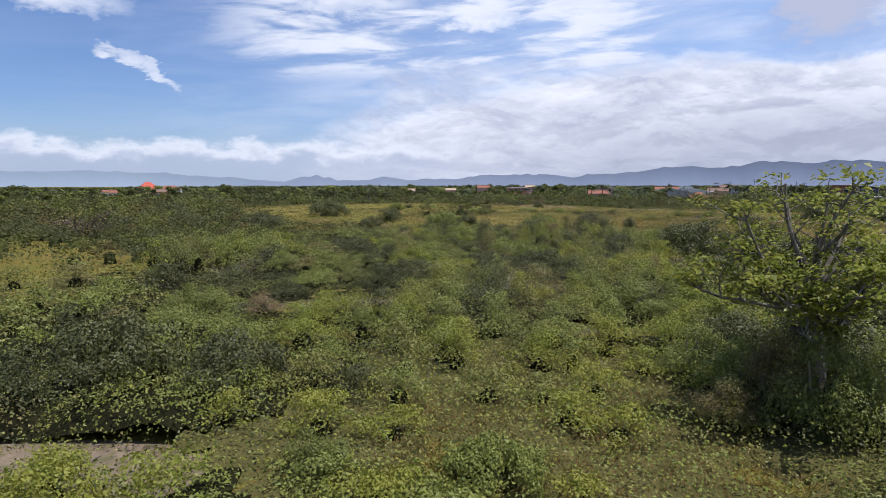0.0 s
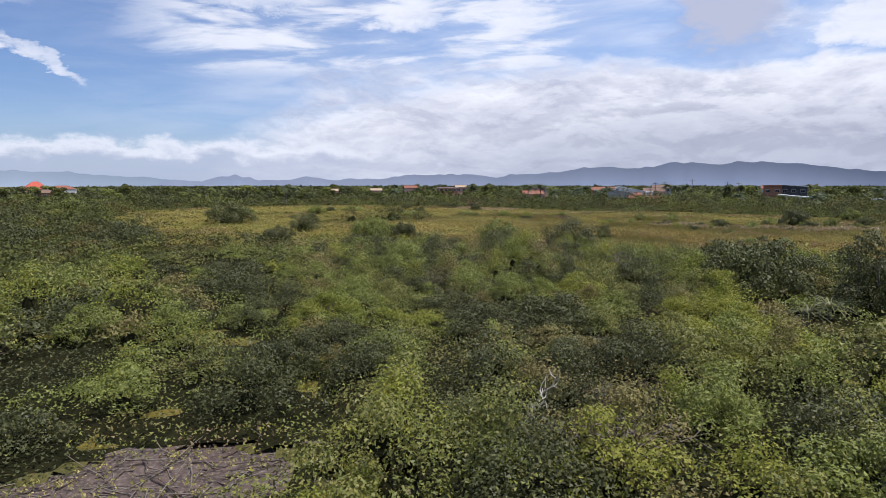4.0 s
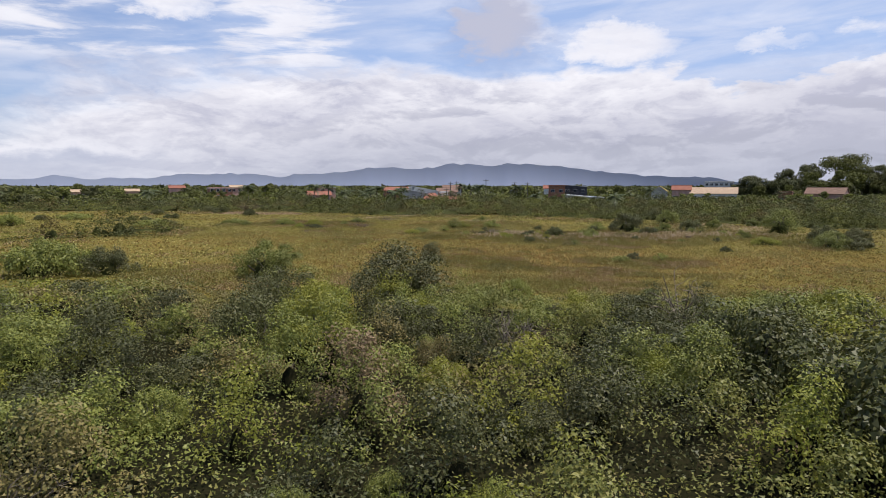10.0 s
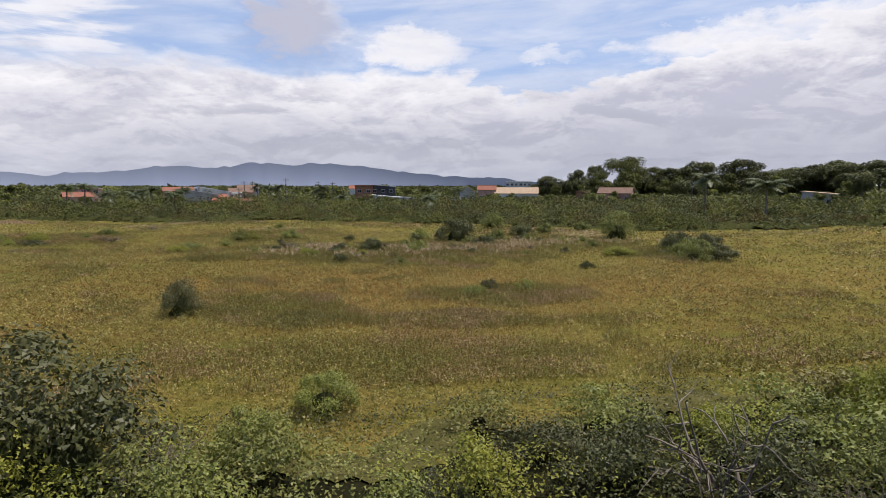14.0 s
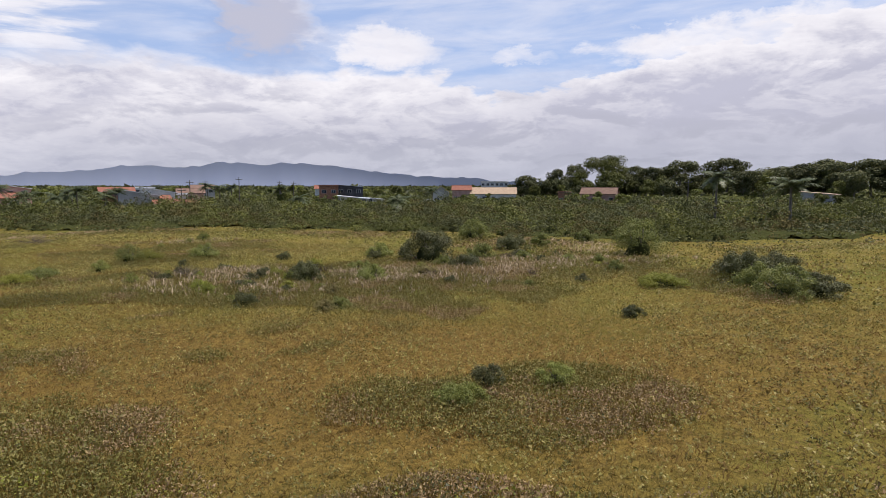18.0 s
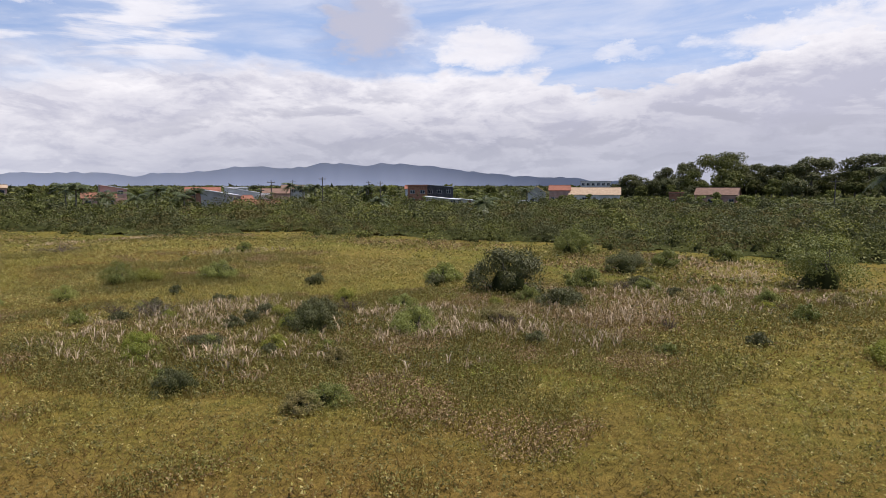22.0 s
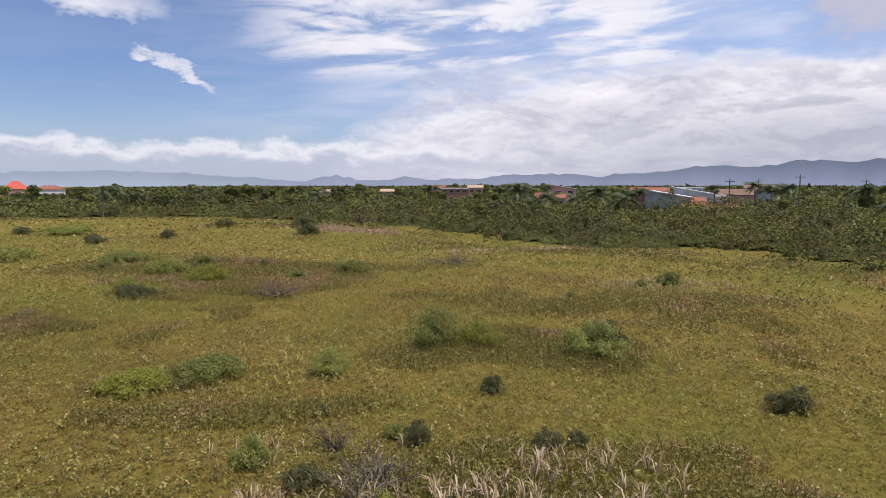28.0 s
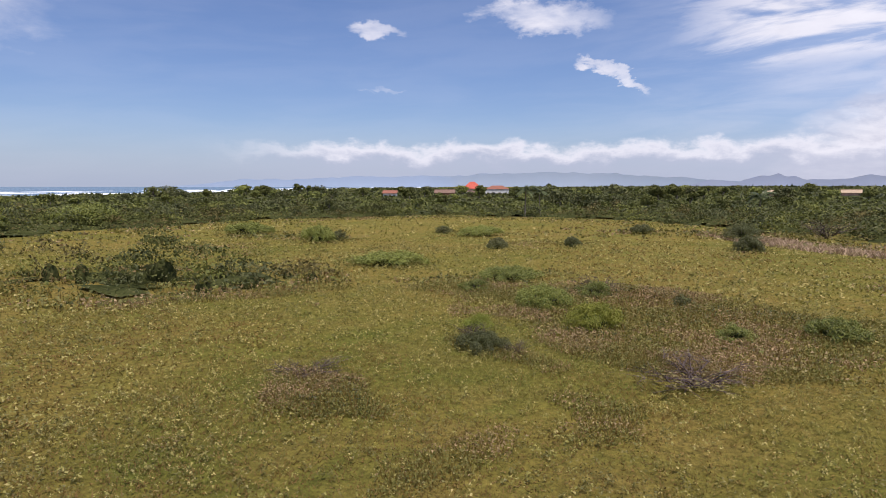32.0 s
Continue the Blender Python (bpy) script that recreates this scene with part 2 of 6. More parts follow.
LEAF_LIME = foliage("leaf_lime", [(0.13, 0.16, 0.02), (0.19, 0.22, 0.03), (0.26, 0.275, 0.05)], 0.5, 0.35, (0.13, 0.19, 0.03), gain=1.1)
LEAF_OLIVE = foliage("leaf_olive", [(0.085, 0.085, 0.028), (0.15, 0.14, 0.04), (0.22, 0.195, 0.075)], 0.55, 0.25, (0.11, 0.13, 0.03), spec=0.25, gain=1.13)
LEAF_BROWN = foliage("leaf_brown", [(0.09, 0.065, 0.035), (0.15, 0.115, 0.055), (0.24, 0.20, 0.11)], 0.6, 0.25, (0.12, 0.12, 0.035), gain=1.25)
LEAF_FAR = foliage("leaf_far", [(0.05, 0.066, 0.016), (0.085, 0.106, 0.025), (0.125, 0.14, 0.04)], 0.6, 0.25, (0.06, 0.065, 0.025), 0.06, 0.1, gain=1.15, even=0.7)
LEAF_WOOD = foliage("leaf_wood", [(0.04, 0.055, 0.02), (0.07, 0.085, 0.03), (0.11, 0.118, 0.045)], 0.6, 0.25, (0.07, 0.08, 0.03), 0.05, 0.15, gain=1.2, even=0.8)
LEAF_DULL = foliage("leaf_dull", [(0.06, 0.06, 0.022), (0.10, 0.095, 0.032), (0.15, 0.135, 0.05)], 0.8, 0.25, (0.07, 0.075, 0.025), 0.06, 0.1, gain=1.08, even=0.7)
LEAF_LIGHT = foliage("leaf_light", [(0.09, 0.115, 0.022), (0.14, 0.165, 0.034), (0.20, 0.215, 0.055)], 0.55, 0.25, (0.12, 0.125, 0.035), 0.06, 0.15, gain=0.98, even=0.8)
LEAF_TREE = foliage("leaf_tree", [(0.09, 0.13, 0.02), (0.19, 0.24, 0.03), (0.30, 0.32, 0.06)], 0.42, 0.4)
FROND = foliage("frond", [(0.045, 0.07, 0.025), (0.075, 0.105, 0.038), (0.12, 0.145, 0.06)], 0.4, 0.25, even=1.0)
FROND_PALE = foliage("frond_pale", [(0.08, 0.11, 0.04), (0.14, 0.16, 0.07), (0.22, 0.22, 0.11)], 0.45, 0.3)
GRASS = foliage("grass_blade", [(0.115, 0.088, 0.020), (0.165, 0.125, 0.030), (0.25, 0.19, 0.055)], 0.65, 0.35, (0.15, 0.145, 0.028), 0.14, gain=1.12)
GRASS_RUST = foliage("grass_rust", [(0.115, 0.076, 0.020), (0.17, 0.116, 0.033), (0.26, 0.19, 0.06)], 0.65, 0.35, (0.16, 0.125, 0.03), 0.2, gain=1.1)
GRASS_GREEN = foliage("grass_green", [(0.10, 0.105, 0.020), (0.15, 0.155, 0.028), (0.24, 0.235, 0.06)], 0.65, 0.35, (0.16, 0.135, 0.035), 0.2, gain=1.1)
FORB = foliage("forb_leaf", [(0.15, 0.16, 0.035), (0.24, 0.235, 0.06), (0.38, 0.345, 0.13)], 0.55, 0.25, (0.20, 0.20, 0.055), 0.3, even=1.0)
HERB = foliage("herb_leaf", [(0.12, 0.13, 0.03), (0.19, 0.195, 0.05), (0.31, 0.30, 0.11)], 0.5, 0.3, (0.20, 0.17, 0.06), 0.25, even=1.0)
MAT_LEAF = foliage("mat_leaf", [(0.095, 0.105, 0.024), (0.165, 0.17, 0.038), (0.26, 0.25, 0.075)], 0.5, 0.3, (0.19, 0.18, 0.045), 0.5, gain=1.2)
MAT_BROWN = foliage("mat_brown", [(0.12, 0.085, 0.04), (0.20, 0.15, 0.07), (0.33, 0.27, 0.14)], 0.6, 0.25, (0.15, 0.125, 0.04), 0.5, gain=1.1)
PLUME = foliage("plume", [(0.20, 0.165, 0.075), (0.32, 0.275, 0.155), (0.47, 0.43, 0.29)], 0.7, 0.2, even=1.0)
STRAW = foliage("straw", [(0.24, 0.19, 0.10), (0.36, 0.29, 0.17), (0.48, 0.40, 0.26)], 0.8, 0.2)
TWIG = surface("twig", (0.13, 0.105, 0.08), (0.25, 0.21, 0.17), 2.0, 0.9, 0.3)
TWIG_BROWN = surface("twig_brown", (0.06, 0.042, 0.036), (0.12, 0.085, 0.072), 2.0, 0.9, 0.3)
BARK = surface("bark", (0.10, 0.085, 0.065), (0.24, 0.21, 0.17), 6.0, 0.9, 0.5)
BARK_PALE = surface("bark_pale", (0.34, 0.30, 0.24), (0.55, 0.50, 0.42), 6.0, 0.85, 0.4)
# near-black: the shade between the scrub's leaves is put into this colour
UNDER_SHADE = surface("undergrowth", (0.009, 0.010, 0.005), (0.021, 0.021, 0.009), 1.2, 1.0, 0.6, (0.03, 0.024, 0.013), 14.0, 0.0, 0.0)
# dark green: shade among farther leaves and inside shrubs is put in
UNDER_SHADE_FAR = surface("undergrowth_far_shade", (0.028, 0.033, 0.012), (0.054, 0.058, 0.020), 0.35, 0.95, 0.8, (0.07, 0.07, 0.027), 3.0, 0.0, 0.0)
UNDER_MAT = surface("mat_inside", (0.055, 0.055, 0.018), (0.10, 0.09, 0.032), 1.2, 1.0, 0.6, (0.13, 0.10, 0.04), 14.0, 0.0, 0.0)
LITTER = surface("leaf_litter", (0.055, 0.038, 0.032), (0.12, 0.085, 0.07), 1.5, 0.95, 0.6, (0.19, 0.15, 0.12), 9.0)


def ground_material():
    m, nodes, links, bsdf = material("ground_soil")
    pos = nodes.new("ShaderNodeTexCoord").outputs["Object"]
    big = noise_node(nodes, links, 0.055, 6.0, 0.6, pos, 0.5)
    mid = noise_node(nodes, links, 0.45, 6.0, 0.65, pos, 0.3)
    fine = noise_node(nodes, links, 4.5, 8.0, 0.78, pos)
    r1 = ramp_node(nodes, [(0.36, (0.115, 0.12, 0.024)), (0.47, (0.172, 0.146, 0.034)), (0.60, (0.20, 0.144, 0.040)), (0.74, (0.16, 0.145, 0.034))])
    links.new(big, r1.inputs[0])
    r2 = ramp_node(nodes, [(0.34, (0.115, 0.13, 0.026)), (0.52, (0.185, 0.146, 0.036)), (0.70, (0.24, 0.172, 0.058))])
    links.new(mid, r2.inputs[0])
    c = mixed(nodes, links, 0.45, r1.outputs[0], r2.outputs[0])
    # a rust-brown expanse of drier growth in the middle of the meadow
    mp = nodes.new("ShaderNodeMapping")
    mp.vector_type = "TEXTURE"
    mp.inputs["Location"].default_value, mp.inputs["Rotation"].default_value, mp.inputs["Scale"].default_value = (43, 92, 0), (0, 0, radians(-35)), (25, 13, 20)
    links.new(pos, mp.inputs["Vector"])
    ln = nodes.new("ShaderNodeVectorMath")
    ln.operation = "LENGTH"
    links.new(mp.outputs[0], ln.inputs[0])
    rim_n = nodes.new("ShaderNodeMath")
    rim_n.operation = "MULTIPLY_ADD"
    rim_n.inputs[1].default_value = 1.6
    links.new(noise_node(nodes, links, 0.16, 5.0, 0.6, pos, 0.4), rim_n.inputs[0])
    links.new(ln.outputs["Value"], rim_n.inputs[2])
    rr = ramp_node(nodes, [(0.35, (0.75, 0.75, 0.75)), (0.75, (0, 0, 0))], "EASE")
    half = nodes.new("ShaderNodeMath")
    half.operation = "MULTIPLY"
    half.inputs[1].default_value = 0.36
    links.new(rim_n.outputs[0], half.inputs[0])
    links.new(half.outputs[0], rr.inputs[0])
    c = mixed(nodes, links, rr.outputs[0], c, (0.19, 0.116, 0.034))
    r3 = ramp_node(nodes, [(0.36, (0.32, 0.33, 0.30)), (0.62, (1.3, 1.25, 1.15))])
    links.new(fine, r3.inputs[0])
    c = mixed(nodes, links, 0.75, c, r3.outputs[0], "MULTIPLY")
    links.new(c, bsdf.inputs["Base Color"])
    bsdf.inputs["Roughness"].default_value = 1.0
    bsdf.inputs["Specular IOR Level"].default_value = 0.05
    bp = nodes.new("ShaderNodeBump")
    bp.inputs["Strength"].default_value, bp.inputs["Distance"].default_value = 0.8, 0.15
    links.new(fine, bp.inputs["Height"])
    links.new(bp.outputs[0], bsdf.inputs["Normal"])
    return m


SOIL = ground_material()
ROOF_TILE = surface("roof_tile", (0.22, 0.085, 0.055), (0.32, 0.13, 0.085), 1.5, 0.9, 0.3, (0.17, 0.085, 0.065), 12.0)
ROOF_RED = surface("roof_red", (0.42, 0.07, 0.045), (0.52, 0.11, 0.07), 1.0, 0.7, 0.2)
ROOF_TAN = surface("roof_tan", (0.34, 0.24, 0.16), (0.46, 0.34, 0.23), 1.2, 0.8, 0.3, (0.36, 0.25, 0.17), 9.0)
ROOF_BROWN = surface("roof_brown", (0.15, 0.09, 0.065), (0.24, 0.15, 0.11), 1.2, 0.85, 0.3, (0.14, 0.09, 0.07), 9.0)
ROOF_WHITE = surface("roof_white", (0.66, 0.66, 0.66), (0.82, 0.82, 0.81), 0.8, 0.6, 0.1)
WALL_WHITE = surface("wall_white", (0.58, 0.57, 0.55), (0.76, 0.75, 0.72), 0.6, 0.85, 0.1)
WALL_GREY = surface("wall_grey", (0.34, 0.33, 0.31), (0.46, 0.45, 0.43), 0.5, 0.9, 0.2)
WALL_BRICK = surface("wall_brick", (0.27, 0.12, 0.075), (0.38, 0.20, 0.13), 1.2, 0.9, 0.3)
WALL_PINK = surface("wall_pink", (0.46, 0.27, 0.22), (0.58, 0.38, 0.31), 0.7, 0.9, 0.1)
WALL_DARK = surface("wall_dark", (0.05, 0.05, 0.055), (0.10, 0.10, 0.11), 0.8, 0.8, 0.1)
WALL_YELLOW = surface("wall_yellow", (0.52, 0.38, 0.12), (0.66, 0.50, 0.18), 0.8, 0.85, 0.1)
WINDOW_DARK = surface("window_glass", (0.02, 0.025, 0.03), (0.05, 0.055, 0.065), 0.5, 0.12, 0.0)
DOOR_WOOD = surface("door_wood", (0.14, 0.08, 0.045), (0.22, 0.13, 0.08), 2.0, 0.7, 0.1)
CONCRETE = surface("concrete", (0.30, 0.29, 0.27), (0.42, 0.41, 0.39), 1.5, 0.9, 0.2)
POLE_WOOD = surface("pole_wood", (0.09, 0.08, 0.07), (0.16, 0.14, 0.12), 2.0, 0.9, 0.3)
CAR_WHITE = surface("car_paint", (0.70, 0.70, 0.70), (0.80, 0.80, 0.80), 1.0, 0.3, 0.0)
RUBBER = surface("rubber", (0.02, 0.02, 0.02), (0.03, 0.03, 0.03), 2.0, 0.8, 0.0)
SAND = surface("sand", (0.12, 0.09, 0.055), (0.21, 0.155, 0.105), 1.6, 0.95, 0.5, (0.10, 0.095, 0.035), 5.0)
# the bluish air haze over the ranges is put into these base colours
MOUNTAIN_HAZE = surface("mountain_haze", (0.35, 0.40, 0.55), (0.38, 0.43, 0.58), 0.002, 1.0, 0.0)
MOUNTAIN_FAINT_HAZE = surface("mountain_faint_haze", (0.34, 0.41, 0.53), (0.37, 0.44, 0.56), 0.002, 1.0, 0.0)


def sea_material():
    m, nodes, links, bsdf = material("sea_water")
    bsdf.inputs["Base Color"].default_value = (0.10, 0.15, 0.19, 1)
    bsdf.inputs["Roughness"].default_value = 0.25
    n = noise_node(nodes, links, 0.25, 5.0, 0.6)
    bp = nodes.new("ShaderNodeBump")
    bp.inputs["Strength"].default_value, bp.inputs["Distance"].default_value = 0.6, 0.5
    links.new(n, bp.inputs["Height"])
    links.new(bp.outputs[0], bsdf.inputs["Normal"])
    return m


SEA = sea_material()
FOAM = surface("foam", (0.70, 0.72, 0.74), (0.88, 0.89, 0.90), 0.1, 0.8, 0.2)

# ---- tools for building ----
rng = np.random.default_rng(7)


def fast_mesh(name, verts, faces, mat):
    """A mesh from numpy arrays: verts (n, 3), faces (m, k)."""
    me = bpy.data.meshes.new(name)
    verts, faces = np.asarray(verts, np.float32), np.asarray(faces, np.int32)
    m, k = faces.shape
    me.vertices.add(len(verts))
    me.vertices.foreach_set("co", verts.ravel())
    me.loops.add(m * k)
    me.loops.foreach_set("vertex_index", faces.ravel())
    me.polygons.add(m)
    me.polygons.foreach_set("loop_start", np.arange(0, m * k, k, dtype=np.int32))
    me.materials.append(mat)
    me.update(calc_edges=True)
    return me


def join_np(pieces):
    vs, fs, o = [], [], 0
    for v, f in pieces:
        vs.append(v)
        fs.append(f + o)
        o += len(v)
    return np.concatenate(vs), np.concatenate(fs)


def thing(name, label, category, at=(0, 0, 0), group="", turn=0.0, size=1.0):
    e = new(name)
    e.matrix_world = pose(*at, 0, 0, turn) @ Matrix.Scale(size, 4)
    return tagged(e, label, category, group)


def child(name, me, parent, label=""):
    o = new(name, me)
    o.parent = parent
    return tagged(o, label) if label else o


def part(name, bm, mat, parent, label=""):
    me = bpy.data.meshes.new(name)
    bm.to_mesh(me)
    bm.free()
    me.materials.append(mat)
    return child(name, me, parent, label)


def stuff(name, me, label, category):
    return tagged(new(name, me), label, category, kind="stuff")


def unit(v):
    return v / np.maximum(np.linalg.norm(v, axis=1, keepdims=True), 1e-9)


def leaflets(p, n, size, aspect=0.5):
    """Small leaves, one pointed triangle each."""
    m = len(p)
    n = unit(n)
    t = unit(np.cross(n, rng.normal(size=(m, 3))))
    b = np.cross(n, t)
    s = np.broadcast_to(size, (m,))[:, None]
    v = np.empty((m, 3, 3))
    v[:, 0] = p - t * s * 0.45 + b * s * aspect * 0.5
    v[:, 1] = p - t * s * 0.35 - b * s * aspect * 0.5
    v[:, 2] = p + t * s * 0.55
    return v.reshape(-1, 3), np.arange(3 * m).reshape(-1, 3)


def leaves(p, n, size, aspect=0.5, fold=0.18, droop=0.0):
    """One pointed leaf at each point p, facing about n, size long: a folded diamond."""
    m = len(p)
    n = unit(n)
    t = unit(np.cross(n, rng.normal(size=(m, 3))))
    t[:, 2] -= droop
    t = unit(t)
    b = np.cross(n, t)
    s = np.broadcast_to(size, (m,))[:, None]
    v = np.empty((m, 4, 3))
    v[:, 0] = p - t * s * 0.5
    v[:, 1] = p + b * s * aspect * 0.5 + n * s * fold - t * s * 0.06
    v[:, 2] = p + t * s * 0.5 - n * s * 0.05
    v[:, 3] = p - b * s * aspect * 0.5 + n * s * fold - t * s * 0.06
    return v.reshape(-1, 3), np.arange(4 * m).reshape(-1, 4)


def blades(p, height, lean, width):
    """Grass blades: one bent triangle each."""
    m = len(p)
    a = rng.uniform(0, 2 * math.pi, m)
    d = np.stack([np.cos(a), np.sin(a), np.zeros(m)], 1)
    a2 = rng.uniform(0, 2 * math.pi, m)
    w = np.stack([np.cos(a2), np.sin(a2), np.zeros(m)], 1)
    h = np.broadcast_to(height, (m,))[:, None]
    wd = np.broadcast_to(width, (m,))[:, None]
    v = np.empty((m, 3, 3))
    v[:, 0] = p - w * wd * 0.5
    v[:, 1] = p + w * wd * 0.5
    v[:, 2] = p + d * h * lean + np.array([0, 0, 1]) * h
    return v.reshape(-1, 3), np.arange(3 * m).reshape(-1, 3)


def tube(points, radii, sides=5):
    """A bent, tapering tube through points."""
    pts = np.asarray(points, float)
    vs = []
    for i in range(len(pts)):
        d = pts[min(i + 1, len(pts) - 1)] - pts[max(i - 1, 0)]
        d = d / (np.linalg.norm(d) + 1e-9)
        a = np.cross(d, (0.3, 0.9, 0.2) if abs(d[2]) > 0.9 else (0, 0, 1))
        a = a / (np.linalg.norm(a) + 1e-9)
        b = np.cross(d, a)
        for k in range(sides):
            q = 2 * math.pi * k / sides
            vs.append(pts[i] + radii[i] * (a * math.cos(q) + b * math.sin(q)))
    fs = []
    for i in range(len(pts) - 1):
        for k in range(sides):
            k2 = (k + 1) % sides
            fs.append((i * sides + k, i * sides + k2, (i + 1) * sides + k2, (i + 1) * sides + k))
    return np.array(vs), np.array(fs)


def limb(start, direction, length, r0, r1, steps=5, wander=0.25, lift=0.0, sides=5):
    p = np.array(start, float)
    d = np.array(direction, float)
    d /= np.linalg.norm(d)
    pts = [p.copy()]
    for _ in range(steps):
        d = d + rng.normal(size=3) * wander + np.array([0, 0, lift])
        d /= np.linalg.norm(d)
        p = p + d * length / steps
        pts.append(p.copy())
    return np.array(pts), tube(pts, np.linspace(r0, r1, steps + 1), sides)


def hashed(ix, iy, seed):
    h = (ix.astype(np.int64) * 374761393 + iy.astype(np.int64) * 668265263 + seed * 974711) & 0x7FFFFFFF
    h = ((h ^ (h >> 13)) * 1274126177) & 0x7FFFFFFF
    h = ((h ^ (h >> 16)) * 1103515245 + 12345) & 0x7FFFFFFF
    return (h ^ (h >> 11)) % 100003 / 100003.0


def vnoise(x, y, cell, seed):
    x, y = x / cell, y / cell
    ix, iy = np.floor(x), np.floor(y)
    fx, fy = x - ix, y - iy
    fx, fy = fx * fx * (3 - 2 * fx), fy * fy * (3 - 2 * fy)
    a, b = hashed(ix, iy, seed), hashed(ix + 1, iy, seed)
    c, d = hashed(ix, iy + 1, seed), hashed(ix + 1, iy + 1, seed)
    return (a * (1 - fx) + b * fx) * (1 - fy) + (c * (1 - fx) + d * fx) * fy


def domes(x, y, cell, seed, r0=0.55, r1=0.5, steep=0.5):
    """The highest of many round bushes at (x, y), 0 to 1, and a number of that bush's own."""
    ix, iy = np.floor(x / cell), np.floor(y / cell)
    best, who = np.zeros_like(x), np.zeros_like(x)
    for dx in (-1, 0, 1):
        for dy in (-1, 0, 1):
            jx, jy = ix + dx, iy + dy
            cx = (jx + 0.15 + 0.7 * hashed(jx, jy, seed)) * cell
            cy = (jy + 0.15 + 0.7 * hashed(jx, jy, seed + 1)) * cell
            r = cell * (r0 + r1 * hashed(jx, jy, seed + 2))
            top = 0.45 + 0.55 * hashed(jx, jy, seed + 3)
            q = 1 - ((x - cx) ** 2 + (y - cy) ** 2) / r ** 2
            h = top * np.maximum(q, 0) ** steep
            hit = h > best
            best = np.where(hit, h, best)
            who = np.where(hit, hashed(jx, jy, seed + 4), who)
    return best, who


def inside(x, y, poly):
    c = np.zeros(x.shape, bool)
    n = len(poly)
    for i in range(n):
        (x1, y1), (x2, y2) = poly[i], poly[(i + 1) % n]
        if y1 != y2:
            c ^= ((y1 > y) != (y2 > y)) & (x < (x2 - x1) * (y - y1) / (y2 - y1) + x1)
    return c


def to_line(x, y, line):
    """Distance to a broken line."""
    d = np.full(x.shape, 1e9)
    for (x1, y1), (x2, y2) in zip(line[:-1], line[1:]):
        ux, uy = x2 - x1, y2 - y1
        t = np.clip(((x - x1) * ux + (y - y1) * uy) / (ux * ux + uy * uy), 0, 1)
        d = np.minimum(d, np.hypot(x - x1 - t * ux, y - y1 - t * uy))
    return d


# ---- the plan ----
MEADOW = [(-25, 106), (-9, 99), (4, 96), (10, 86), (17, 84), (26, 79), (32, 75), (39, 70), (47, 66), (62, 55), (112, 40), (150, 60), (127, 87), (100, 95), (95, 107), (91, 120), (88, 135), (82, 150),
          (70, 168), (52, 172), (45, 190), (30, 211), (10, 223), (-10, 230), (-42, 226), (-56, 193), (-53, 169), (-42, 143), (-36, 122)]
MEADOW_LEFT = [(-23, 30), (-19, 44), (-27, 56), (-46, 70), (-75, 78), (-75, 38), (-40, 24)]
NEAR_LINE = [(0, 12), (-0.5, 34), (6, 56), (18, 72), (34, 86), (46, 96), (52, 106), (49, 120), (38, 132)]
SHORE = ((-341.6, 223.4), (-668.2, 669.8))
# low scrub in the meadow: x, y, half length, half width, turn, strength
PATCHES = [(2.0, 140, 13, 7, 25, 0.78), (46, 110.0, 4.5, 2.6, -40, 0.36), (78, 99, 6, 3, -20, 0.40), (27, 155, 9, 4, 20, 0.26),
           (36, 146, 5, 3, 10, 0.3), (72, 89, 5.5, 3.0, 20, 0.6), (20, 205, 14, 5, 10, 0.3), (-20, 168, 9, 4, 20, 0.3), (60, 140, 8, 3, 10, 0.18), (40.2, 125.8, 2.6, 0.8, 28, 0.3), (52.5, 131, 4.5, 2.4, -10, 0.34), (38.2, 143.5, 2.6, 1.1, 0, 0.34), (30.5, 140.8, 2.4, 0.9, 0, 0.3), (28.3, 133.3, 2.2, 0.8, 0, 0.3), (86, 118, 6, 7, 0, 0.42),
           (44.8, 87.0, 4.4, 2.6, -40, 0.31), (34, 90, 4.0, 5.0, 0, 0.26), (38.5, 82.8, 5.0, 1.4, -40, 0.22), (53.0, 101.0, 2.6, 2.2, 0, 0.30), (41.5, 113.0, 5, 2.0, -30, 0.34), (44, 124, 4, 1.2, 30, 0.20), (35, 150, 8, 3, 15, 0.3), (66, 116, 6, 2.5, -20, 0.3)]
# a broad band of low mixed growth with plumed grass
BAND = [(41.8, 112.3), (43.3, 119), (48.5, 121.5), (55, 119.5), (62, 116.5), (70, 113), (83, 111), (87, 104), (78, 98.0), (66.6, 96.5), (62.3, 98.6), (59, 101.0), (54, 102.0), (50.8, 96.8), (48.4, 97.6), (47.5, 103.2), (45.6, 104.6), (43.2, 108)]
# bare ground: x, y, half length, half width, turn
BARE = [(-5.3, 34.3, 3.6, 2.0, 5), (-8.6, 13.6, 3.4, 1.6, 0), (-0.2, 33.4, 0.9, 0.7, 0), (7.3, 27.8, 1.4, 0.9, 0)]
PLUMES = [(51.5, 111.5, 8, 5.0, -15), (62, 107.0, 7, 4.5, -20), (75, 105, 9, 5.0, -20), (49, 118.5, 5, 2.2, 0), (80, 100, 5, 3, -20), (86, 112, 5, 5, 0), (57, 104, 6, 2.5, -15), (50, 105.5, 3.5, 2.0, -40), (62, 146, 5, 2, 0), (53.8, 167.8, 7, 1.5, 10)]


